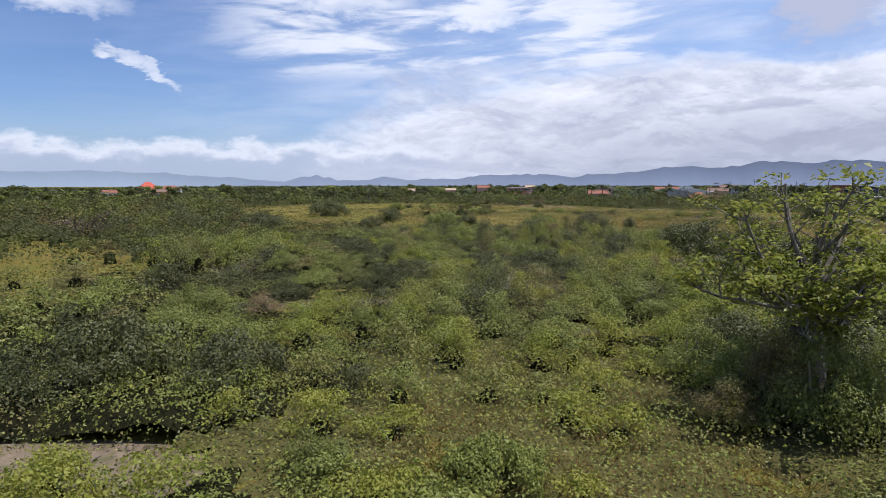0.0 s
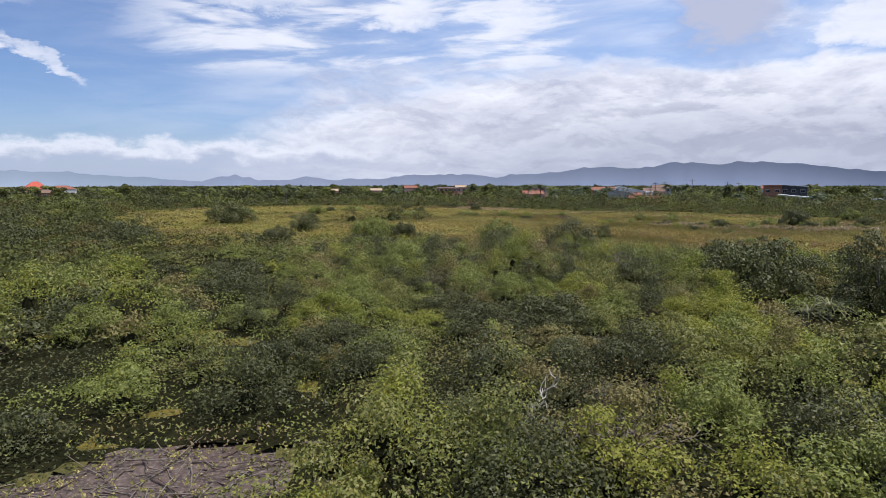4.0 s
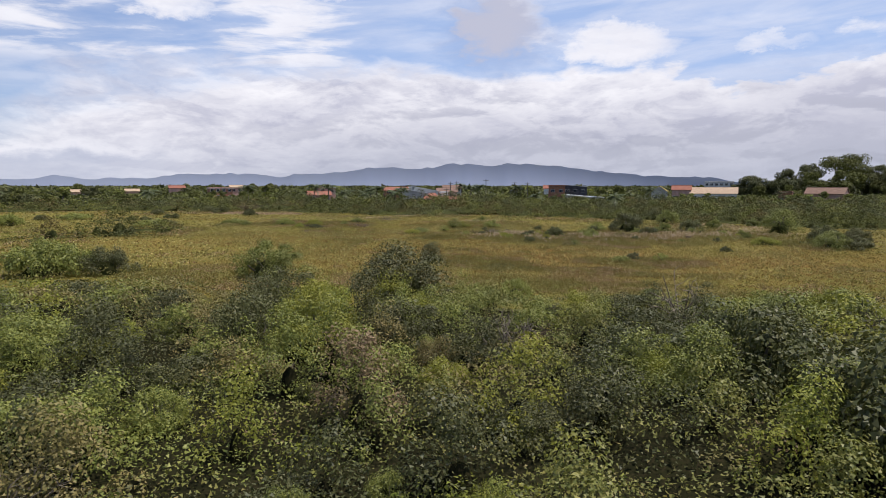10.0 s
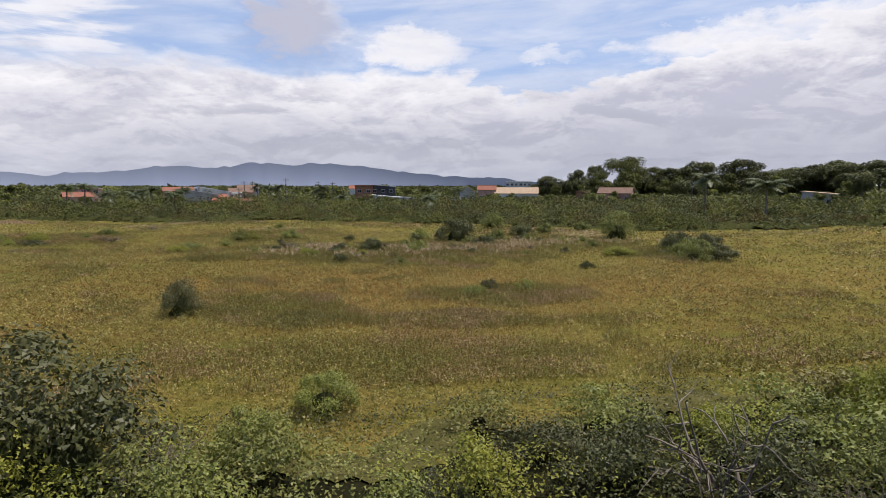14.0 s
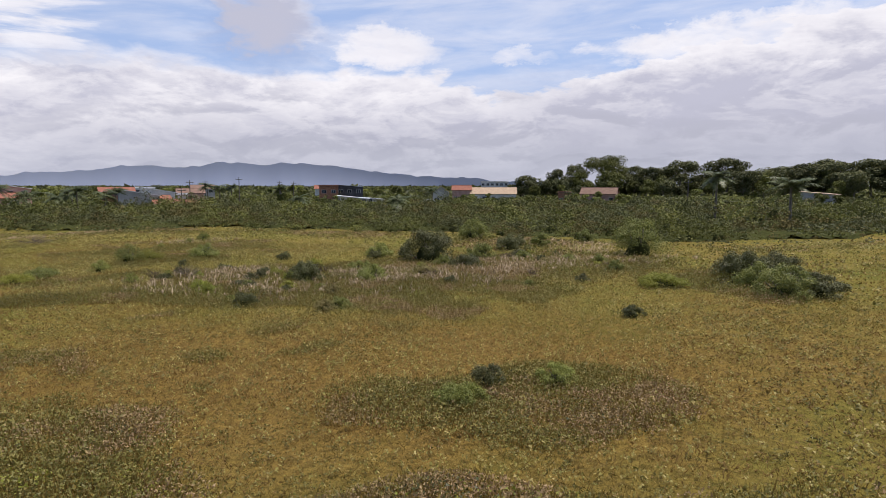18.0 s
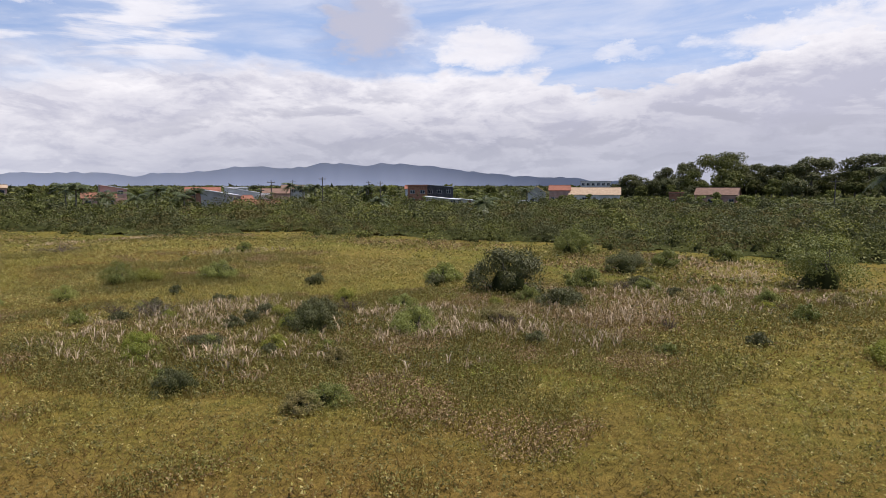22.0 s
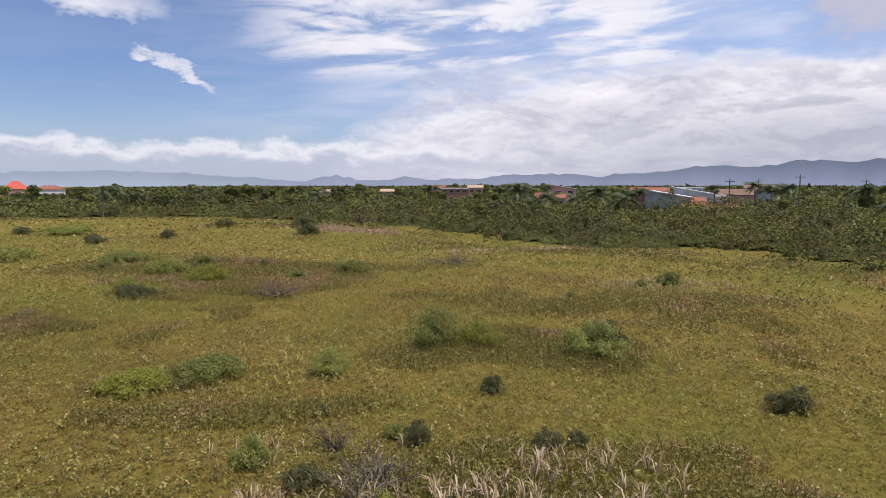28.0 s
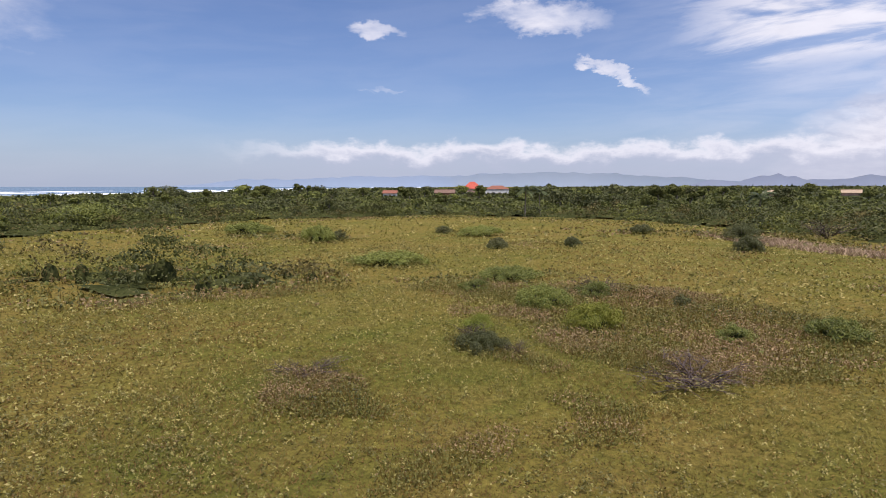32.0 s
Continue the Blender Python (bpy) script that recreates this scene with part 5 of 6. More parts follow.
DARK_B = [(-10.8, 92.8, 3.9, 2), (27.7, 93.2, 2.1, 1.8), (3.9, 98, 3.5, 2.1), (65.5, 107.5, 2.5, 1.3), (54.1, 112.3, 2, 1.3), (67.3, 113.4, 4.6, 2.9), (18.3, 76.6, 4.9, 3.7), (52.8, 110.4, 2.2, 1.5), (-9.8, 112.8, 3.9, 2.7), (51.2, 113.4, 0.8, 0.8), (81, 114.9, 3.1, 1.7), (52.6, 115.3, 1, 0.7), (46.6, 117.9, 1.1, 0.6), (65.6, 118.6, 1.2, 0.9), (51.9, 120.2, 0.7, 0.6), (48.7, 120.4, 0.7, 0.7), (52.7, 120.6, 0.6, 0.4), (45.8, 122.4, 0.5, 0.3), (59.4, 123.3, 0.9, 0.8), (58.9, 123.3, 0.7, 0.6), (50.7, 124.3, 0.7, 0.6), (-9.9, 125.3, 3.2, 2.3), (88.6, 127.2, 2.9, 1.8), (55.3, 130.2, 1.8, 1.1), (-24.5, 135, 8.4, 3.9), (30.5, 140.6, 2.2, 0.7), (33.4, 155, 1, 0.7)]
DARK_C = [(73.4, 89.4, 3.4, 2.2), (75.6, 90.6, 3.0, 1.7), (70.4, 84.2, 2.6, 1.3), (77.8, 88.6, 3.0, 1.8), (74.2, 86.4, 2.2, 1.2), (-11.6, 169.3, 2, 1.2), (7.7, 174, 2.2, 0.9), (5.1, 177.7, 1.9, 0.9), (13, 180.3, 1.7, 1.1), (11.7, 182.5, 1.6, 0.9), (-10.1, 186.6, 2.3, 1.1), (28.4, 187.2, 2.6, 1.6), (28.3, 188.6, 2.5, 1.6), (24.2, 201.6, 3.9, 1.8), (10.6, 204, 3.2, 1.3), (22.4, 208.8, 4.1, 1.7)]
LIME_A = [(-3.1, 28.9, 2, 0.8), (-1.5, 31, 2.5, 1.2), (-0.7, 32.3, 1.5, 1), (14.6, 41.6, 3.7, 1.6), (15.3, 46.2, 3, 1.4), (-2.5, 49.4, 3.4, 1.6), (17.2, 50.8, 1.8, 1), (20.5, 60.4, 2, 1.4), (14.4, 63.7, 1.7, 1), (37.2, 65.5, 3.7, 1.4), (11.6, 69.1, 3.3, 2.7), (13.5, 74.7, 2.7, 2.2), (68.5, 93, 3.2, 0.8), (50.5, 108.9, 1.2, 0.6), (52.2, 111.2, 1.3, 0.8), (39.4, 124.3, 2.5, 0.6), (50.4, 130, 2, 1), (28.6, 142.9, 1.5, 0.8), (32, 147.2, 2.9, 1.1)]
TWIG_A = [(3.5, 24.5, 1.8, 0.9), (-14.1, 41.4, 2.8, 1.5), (28.7, 64.5, 2, 1.4), (20.8, 67.6, 1.6, 0.8), (20, 75.2, 1.8, 1.5), (-43.4, 75.8, 7.9, 3.6), (48, 117.3, 1.5, 1.3), (48.2, 118, 1.6, 1), (27.9, 134.1, 2.5, 0.4), (31.9, 141, 1.1, 0.5), (29.4, 141.5, 1.4, 0.8), (38.5, 141.7, 3.8, 0.8), (28.2, 155.7, 3, 1), (48.4, 156.6, 4.6, 0.7), (31.5, 210.5, 5.8, 2.4)]

for kind, rows in (("green", GREEN_A + GREEN_B + GREEN_C), ("dark", DARK_A + DARK_B + DARK_C), ("lime", LIME_A), ("twig", TWIG_A)):
    for x, y, w, h in rows:
        s0 = one("s", x, y)
        shrub(kind, x, y, w * 1.1, max(h, 0.3), "standing in the scrub" if s0 > 0.5 else "alone in the meadow")


# more bushes that stand out of the scrub
made = 0
while made < 85:
    x, y = float(rng.uniform(-30, 45)), float(rng.uniform(10, 98))
    if one("s", x, y) < 0.75 or float(to_line(np.array([x]), np.array([y]), NEAR_LINE)[0]) > 24:
        continue
    hc = one("h", x, y)
    h = max(0.8, hc * float(rng.uniform(1.0, 1.3)) + 0.15)
    kind = ("green", "olive", "dark", "olive", "lime", "green", "twig")[int(rng.integers(7))]
    shrub(kind, x, y, h * float(rng.uniform(1.1, 1.7)), h, "standing in the scrub")
    made += 1

# small bushes among the plumed grass
made = 0
while made < 46:
    x, y = float(rng.uniform(41, 86)), float(rng.uniform(96, 121))
    if not inside(np.array([x]), np.array([y]), BAND)[0]:
        continue
    h = float(rng.uniform(0.4, 0.95))
    kind = ("dark", "green", "olive", "lime", "dark", "green", "twig")[int(rng.integers(7))]
    shrub(kind, x, y, h * float(rng.uniform(1.4, 2.4)), h, "among plumed grass in the meadow")
    made += 1

stuff("low_growth", fast_mesh("low_growth", *join_np(skirt_bag), MAT_LEAF), "low leafy growth round the foot of meadow shrubs", "undergrowth")


# ---- arching rosettes ----
def rosette_mesh(seed, mat, n=46, length=1.0, up=0.9):
    """Long strap leaves arching out of one point."""
    global rng
    rng = np.random.default_rng(seed)
    vs, fs, o = [], [], 0
    for k in range(n):
        a, l, e = rng.uniform(0, 6.283), length * rng.uniform(0.6, 1.1), rng.uniform(0.35, 1.3) * up
        d = np.array([math.cos(a), math.sin(a), 0])
        side = np.array([-math.sin(a), math.cos(a), 0])
        for i in range(6):
            t = i / 5
            p = d * l * t * math.cos(e * (1 - t * 0.4)) + np.array([0, 0, l * (t * math.sin(e) - 0.55 * t * t)]) + np.array([0, 0, 0.45 * length])
            w = 0.022 * length * (1 - t) ** 0.6 + 0.002
            vs += [p - side * w, p + side * w]
        fs += [(o + 2 * i, o + 2 * i + 1, o + 2 * i + 3, o + 2 * i + 2) for i in range(5)]
        o += 12
    return fast_mesh("strap_leaves", vs, fs, mat)


def stump_mesh(h, r):
    return fast_mesh("stem", *tube([(0, 0, -0.1), (0.02, 0, h * 0.5), (0, 0.02, h)], [r, r * 0.9, r * 0.7], 7), BARK)


R1, R2, STUMP = rosette_mesh(51, FROND_PALE), rosette_mesh(52, FROND), stump_mesh(0.5, 0.07)
for x, y, s, m in ((0.2, 44.4, 2.0, R2), (21, 47.3, 2.6, R1), (19.4, 46.6, 2.3, R1), (12, 34.6, 2.2, R1), (12.9, 33.6, 1.8, R1), (17, 45.3, 2.3, R1), (-2.1, 46.2, 1.4, R1), (0.9, 45.7, 1.3, R1), (-2.9, 47, 1.2, R2), (22.5, 48.2, 2.2, R2)):
    e = thing("dwarf_palm", "young dwarf palm with long arching leaves in scrub", "palm", (x, y, 0), "dwarf palms", float(rng.uniform(0, 360)), s * 0.62)
    child("stem", STUMP, e)
    child("leaf_rosette", m, e)


# ---- palms ----
def palm_meshes(seed, trunk_h, frond_len, n=17):
    global rng
    rng = np.random.default_rng(seed)
    trunk = fast_mesh("trunk", *tube([(0, 0, -0.2), (0.08, 0.02, trunk_h * 0.4), (0.14, -0.03, trunk_h * 0.8), (0.12, 0, trunk_h)], [0.17, 0.14, 0.12, 0.13], 8), BARK)
    fronds = []
    for k in range(n):
        a, e = 6.283 * k / n + rng.uniform(-0.2, 0.2), rng.uniform(-0.15, 1.25)
        l = frond_len * rng.uniform(0.75, 1.1)
        d = np.array([math.cos(a), math.sin(a), 0])
        side = np.array([-math.sin(a), math.cos(a), 0])
        spine = [np.array([0.12, 0, trunk_h]) + d * l * t * math.cos(e * (1 - 0.5 * t)) + np.array([0, 0, l * (t * math.sin(e) - 0.62 * t * t)]) for t in np.linspace(0, 1, 9)]
        pieces = [tube(spine, np.linspace(0.035, 0.008, 9), 3)]
        lp = []
        for i in range(34):
            t = 0.12 + 0.88 * i / 33
            q = t * 8
            j = min(int(q), 7)
            base = spine[j] + (spine[j + 1] - spine[j]) * (q - j)
            for sgn in (-1, 1):
                ll = frond_len * 0.26 * math.sin(math.pi * (0.12 + 0.85 * t)) + 0.05
                tip = base + side * sgn * ll * 0.8 + d * ll * 0.35 + np.array([0, 0, -ll * rng.uniform(0.15, 0.6)])
                w = (spine[j + 1] - spine[j]) / np.linalg.norm(spine[j + 1] - spine[j]) * 0.045
                lp.append((np.array([base - w, base + w, tip + w * 0.2, tip - w * 0.2]), np.array([[0, 1, 2, 3]])))
        pieces.append(join_np(lp))
        fronds.append(fast_mesh("frond", *join_np(pieces), FROND))
    return trunk, fronds


PALM_KIT = [palm_meshes(61, 4.2, 2.9), palm_meshes(62, 3.0, 2.7), palm_meshes(63, 5.6, 2.6)]
rng = np.random.default_rng(100)
for x, y, k, s in ((80.6, 233.6, 1, 1.1), (75.8, 236.7, 0, 0.95), (71.4, 235.6, 1, 1.0), (59.9, 237.3, 0, 1.05), (117.1, 250.2, 0, 1.0), (115.1, 253.3, 2, 0.9), (120.2, 248.8, 2, 0.85), (112.3, 167.4, 1, 0.95), (140.8, 116.7, 2, 1.1), (137.3, 103.8, 0, 1.15),
                   (60, 255, 0, 1.05), (-27.3, 233.9, 2, 0.8), (-25, 236, 2, 0.75), (79.3, 252.5, 1, 1.2), (110.9, 199.3, 1, 0.9), (84, 236, 0, 0.9), (66, 240, 1, 1.1), (145, 262, 0, 1.0), (180, 225, 0, 0.9), (40, 262, 0, 1.0), (10, 268, 1, 1.1)):
    e = thing("palm_tree", "feathery coconut-like palm with drooping green fronds", "palm tree", (x, y, 0), "palms before the houses", float(rng.uniform(0, 360)), s * 1.3)
    trunk, fronds = PALM_KIT[k]
    child("trunk", trunk, e)
    for fr in fronds:
        child("frond", fr, e)


# ---- trees ----
def tree_meshes(seed, height, radius, mat, n=620, leaf=0.48, trunk_r=0.2, stretch=0.55):
    global rng
    rng = np.random.default_rng(seed)
    wood = [tube([(0, 0, -0.3), (0.1, 0, height * 0.25), (0.05, 0.1, height * 0.5)], [trunk_r, trunk_r * 0.8, trunk_r * 0.6], 7)]
    p, nn = [], []
    for k in range(12):
        a, r = rng.uniform(0, 6.283), radius * rng.uniform(0.15, 0.72)
        c = np.array([math.cos(a) * r, math.sin(a) * r, height * rng.uniform(0.38, 0.84)])
        wood.append(limb((0.05, 0.1, height * rng.uniform(0.25, 0.5)), c - np.array([0, 0, height * 0.4]), np.linalg.norm(c - np.array([0, 0, height * 0.4])), trunk_r * 0.45, 0.03, 4, 0.15, 0, 4)[1])
        m = n // 12
        d = unit(rng.normal(size=(m, 3)))
        rr = radius * rng.uniform(0.28, 0.45)
        p.append(c + d * rr * np.array([1, 1, stretch]) * (1 - np.abs(rng.normal(size=(m, 1))) * 0.2))
        nn.append(d + rng.normal(size=(m, 3)) * 0.5 + np.array([0, 0, 0.35]))
    p, nn = np.concatenate(p), np.concatenate(nn)
    return fast_mesh("trunk", *join_np(wood), BARK), fast_mesh("crown", *leaflets(p, nn, leaf * 1.2 * rng.uniform(0.6, 1.3, len(p)), 0.75), mat)


LOW_KIT = [tree_meshes(71, 5.0, 2.8, LEAF_FAR), tree_meshes(72, 5.5, 2.3, LEAF_FAR), tree_meshes(73, 4.2, 3.2, LEAF_WOOD), tree_meshes(74, 5.0, 2.6, LEAF_GREEN)]
HIGH_KIT = [tree_meshes(81, 12, 6.0, LEAF_WOOD, 2000, 0.75, 0.35, 0.95), tree_meshes(82, 13, 5.2, LEAF_FAR, 2000, 0.75, 0.35, 0.9), tree_meshes(83, 10.5, 6.5, LEAF_WOOD, 2000, 0.75, 0.35, 0.9), tree_meshes(84, 12, 5.0, LEAF_FAR, 2000, 0.7, 0.3, 1.0)]
rng = np.random.default_rng(101)
made = 0
while made < 150:
    a, r = radians(float(rng.uniform(-66, 82))), 105 + 230 * float(rng.uniform()) ** 1.4
    x, y = 45 + r * math.sin(a), 95 + r * math.cos(a)
    if one("s", x, y) < 0.9 or float(shore_side(np.array([x]), np.array([y]))[0]) > -40:
        continue
    if min(math.hypot(x - hx, y - hy) for hx, hy in ((93, 250), (101, 244), (119, 273), (80, 310), (177, 269), (165, 244), (198, 238), (238, 246), (245, 199), (226, 202), (242, 124))) < 9 and r < 300:
        continue
    trunk, crown = LOW_KIT[int(rng.integers(4))]
    e = thing("low_tree", "low wind-shaped tree with dark-green crown above scrub", "tree", (x, y, 0), "low trees in the scrub", float(rng.uniform(0, 360)), float(rng.uniform(0.5, 1.0)) * (0.45 + r / 380))
    child("trunk", trunk, e)
    child("crown", crown, e)
    made += 1
# trees that screen the houses
for x, y, s in ((236, 122, 0.95), (231, 128, 0.9), (232, 117, 0.85), (240, 131, 1.0), (224, 121, 0.8), (238, 196, 0.95), (233, 203, 0.9), (222, 198, 0.8), (229, 196, 0.85), (243, 190, 0.9), (92, 240, 0.5), (86, 246, 0.6), (109, 241, 0.5), (74, 293, 0.7), (68, 298, 0.7), (84, 297, 0.75),
                (113, 262, 0.7), (126, 262, 0.75), (166, 258, 0.8), (186, 258, 0.7), (155, 252, 0.65), (228, 240, 0.75), (246, 232, 0.65), (220, 246, 0.7), (190, 226, 0.5), (205, 228, 0.6), (38, 352, 0.95), (52, 355, 0.9), (58, 330, 1.0), (30, 345, 0.95)):
    trunk, crown = LOW_KIT[int(rng.integers(4))]
    e = thing("low_tree", "low dark-green tree in front of the houses", "tree", (x, y, 0), "low trees in the scrub", float(rng.uniform(0, 360)), s)
    child("trunk", trunk, e)
    child("crown", crown, e)
# a dark clump of trees beyond the meadow, and taller trees along the skyline
for x, y, s in ((-31, 272, 1.15), (-27, 276, 1.0), (-23, 271, 1.05), (-35, 279, 1.3), (-33, 290, 1.75), (-19, 279, 0.95), (-40, 281, 1.1), (-52, 292, 1.2), (-58, 300, 1.25)):
    trunk, crown = LOW_KIT[(2, 0, 2)[int(rng.integers(3))]]
    e = thing("low_tree", "dense dark tree in a clump beyond the meadow", "tree", (x, y, 0), "low trees in the scrub", float(rng.uniform(0, 360)), s)
    child("trunk", trunk, e)
    child("crown", crown, e)
made = 0
while made < 120:
    a, r = radians(float(rng.uniform(-62, 60))), float(rng.uniform(270, 460))
    x, y = 45 + r * math.sin(a), 95 + r * math.cos(a)
    if float(shore_side(np.array([x]), np.array([y]))[0]) > -90 or hashed(np.array([int(math.degrees(a) / 2.5)]), np.array([1]), 5)[0] < 0.25:
        continue
    trunk, crown = LOW_KIT[int(rng.integers(4))]
    e = thing("skyline_tree", "dark tree rising over the scrub near the horizon", "tree", (x, y, 0), "skyline trees", float(rng.uniform(0, 360)), float(rng.uniform(1.15, 1.6)) * (0.7 + r / 1000))
    child("trunk", trunk, e)
    child("crown", crown, e)
    made += 1
for k in range(110):
    a, r = radians(float(rng.uniform(53, 84))), float(rng.uniform(265, 400))
    x, y = 45 + r * math.sin(a), 92 + r * math.cos(a)
    near_edge = (math.degrees(a) - 53) / 10
    trunk, crown = HIGH_KIT[int(rng.integers(4))]
    e = thing("tall_tree", "tall dark-green tree of the wood behind the houses", "tree", (x, y, 0), "trees of the wood", float(rng.uniform(0, 360)), float(rng.uniform(0.6, 1.25)) * min(1.0, 0.6 + 0.4 * near_edge))
    child("trunk", trunk, e)
    child("crown", crown, e)


def crowned_tree(seed, height, radius, flat, mat, clumps=16):
    """A tall bare-stemmed tree whose crown is made of leafy clumps on spreading limbs, with gaps between them."""
    global rng
    rng = np.random.default_rng(seed)
    stem_pts, t = limb((0, 0, -0.3), (0.06, 0.04, 1), height * 0.5, 0.42, 0.26, 5, 0.06, 0.05, 8)
    wood, p, nn = [t], [], []
    top = stem_pts[-1]
    for k in range(clumps):
        a, q = 2.4 * k + rng.uniform(-0.4, 0.4), math.sqrt((k + 0.5) / clumps) * rng.uniform(0.85, 1.12)
        c = np.array([math.cos(a) * radius * q, math.sin(a) * radius * q, height * (0.86 - flat * q * q * rng.uniform(0.5, 1.6) - 0.16 * (k % 3 == 2))])
        pts, t = limb(top, c - top + np.array([0, 0, -0.8]), np.linalg.norm(c - top) * 0.96, 0.16, 0.04, 5, 0.10, 0.05, 5)
        wood.append(t)
        r = radius * rng.uniform(0.30, 0.46)
        m = 300
        d = unit(rng.normal(size=(m, 3)))
        p.append(c + d * r * np.array([1, 1, 0.72]) * (1.05 - np.abs(rng.normal(size=(m, 1))) * 0.25))
        nn.append(d + rng.normal(size=(m, 3)) * 0.5 + np.array([0, 0, 0.35]))
    p, nn = np.concatenate(p), np.concatenate(nn)
    return fast_mesh("trunk", *join_np(wood), BARK), fast_mesh("crown", *leaflets(p, nn, 0.72 * rng.uniform(0.6, 1.3, len(p)), 0.75), mat)


# the tallest trees of the wood: direction, distance, height, crown width
CROWNED = [crowned_tree(181, 20, 8.0, 0.24, LEAF_WOOD, 18), crowned_tree(182, 20, 7.0, 0.42, LEAF_WOOD, 22), crowned_tree(183, 20, 9.0, 0.18, LEAF_FAR, 15)]
rng = np.random.default_rng(184)
for k, (az, dist, h, w) in enumerate(((53.7, 300, 12.5, 16), (56.4, 330, 16.5, 14), (58.1, 340, 19, 13), (60.7, 345, 23.5, 23), (63.0, 350, 18.5, 19), (64.6, 340, 17.5, 18), (66.7, 340, 20.5, 24), (70.4, 330, 21.5, 26),
                                      (72.4, 320, 14.5, 22), (74.0, 320, 16, 24), (75.6, 320, 17.5, 24), (77.2, 320, 19.5, 26), (78.6, 315, 17.5, 22), (80.4, 310, 19, 25), (82.0, 310, 19.5, 24), (83.8, 310, 19, 24))):
    x, y = 29.3 + dist * math.sin(radians(az)), 75.2 + dist * math.cos(radians(az))
    trunk, crown = CROWNED[(1, 1, 0, 2, 1, 1, 0, 1, 1, 0, 1, 1, 0, 1, 1, 0)[k]]
    e = thing("tall_tree", "spreading tree with a bare stem towering over the wood", "tree", (x, y, 0), "trees of the wood")
    e.matrix_world = pose(x, y, 0, 0, 0, float(rng.uniform(0, 360))) @ Matrix.Diagonal((w / 18, w / 18, h / 20, 1))
    child("trunk", trunk, e)
    child("crown", crown, e)


# ---- the tiered tree where the walk begins ----
def tiered_tree(x, y):
    global rng
    rng = np.random.default_rng(111)
    e = thing("tiered_tree", "spreading tree with bare grey branches and yellow-green leaf tiers", "tree", (x, y, 0))
    trunk_pts, t = limb((0, 0, -0.3), (0.05, 0.05, 1), 4.1, 0.20, 0.13, 6, 0.06, 0.05, 9)
    child("trunk", fast_mesh("trunk", *t, BARK), e)
    tips = []
    for k in range(15):
        a = 6.283 * k / 15 + rng.uniform(-0.25, 0.25)
        z = rng.uniform(2.4, 4.0)
        reach = rng.uniform(1.8, 3.4)
        base = trunk_pts[-1] * (z / 4.0) if z < 4 else trunk_pts[-1]
        pts, t = limb(base, (math.cos(a), math.sin(a), 0.35), reach, 0.075, 0.03, 6, 0.16, 0.06, 6)
        twigs = [t]
        for j in range(13):
            b = pts[rng.integers(2, 7)]
            q, t2 = limb(b, np.array([math.cos(a), math.sin(a), 0.9]) + rng.normal(size=3) * 0.6, rng.uniform(0.5, 1.3), 0.028, 0.009, 4, 0.3, 0.08, 4)
            twigs.append(t2)
            tips.append(q[-1])
            tips.append(q[-2])
        child("branch", fast_mesh("branch", *join_np(twigs), BARK), e)
    for k in range(7):
        a = 6.283 * k / 7
        pts, t = limb(trunk_pts[-1], (math.cos(a) * 0.55, math.sin(a) * 0.55, 1), rng.uniform(2.4, 3.2), 0.08, 0.025, 6, 0.16, 0.02, 6)
        twigs = [t]
        for j in range(12):
            b = pts[rng.integers(2, 7)]
            q, t2 = limb(b, rng.normal(size=3) + np.array([math.cos(a), math.sin(a), 0.5]), rng.uniform(0.4, 1.0), 0.024, 0.008, 4, 0.3, 0.08, 4)
            twigs.append(t2)
            tips.append(q[-1])
        child("branch", fast_mesh("branch", *join_np(twigs), BARK), e)
    tips = np.array(tips)
    tips = tips[rng.uniform(size=len(tips)) < 0.8]
    p = np.repeat(tips, 22, 0) + rng.normal(size=(len(tips) * 22, 3)) * np.array([0.22, 0.22, 0.08])
    n = rng.normal(size=p.shape) * 0.4 + np.array([0, 0, 1.0])
    child("crown", fast_mesh("crown", *leaves(p, n, 0.17 * rng.uniform(0.6, 1.3, len(p)), 0.55), LEAF_TREE), e)
    return e


tiered_tree(10.0, 16.3)
rng = np.random.default_rng(112)
for x, y, w, h in ((8.6, 17.5, 2.4, 2.1), (10.8, 18.2, 3.2, 2.6), (9.4, 15.0, 2.8, 2.6), (10.6, 14.6, 2.4, 2.2), (8.9, 16.4, 2.2, 2.4), (11.8, 15.6, 3.0, 2.3), (8.2, 19.8, 2.6, 1.9), (12.4, 20.5, 3.4, 2.5), (10.3, 21.6, 3.0, 2.2), (7.4, 16.2, 1.8, 1.3)):
    shrub("dark" if w > 2.9 else "green" if w > 2.3 else "olive", x, y, w, h, "under the spreading tree")


# ---- dead wood ----
def dead_tree(x, y, h, seed, mat, label, lean=0.0, n=9):
    global rng
    rng = np.random.default_rng(seed)
    e = thing("dead_tree", label, "dead tree", (x, y, 0))
    for k in range(n):
        a = rng.uniform(0, 6.283)
        pts, t = limb((rng.normal() * 0.1, rng.normal() * 0.1, -0.1), (math.cos(a) * 0.5 + lean, math.sin(a) * 0.5, 1), h * rng.uniform(0.7, 1.05), 0.05, 0.014, 7, 0.2, 0.0, 5)
        twigs = [t]
        for j in range(7):
            b = pts[rng.integers(2, 8)]
            twigs.append(limb(b, rng.normal(size=3) + np.array([math.cos(a), math.sin(a), 0.7]), h * rng.uniform(0.15, 0.4), 0.022, 0.005, 4, 0.3, 0.02, 4)[1])
        v, f = join_np(twigs)
        v[:, 2] = np.maximum(v[:, 2], -0.1)
        child("branch", fast_mesh("branch", v, f, mat), e)
    return e


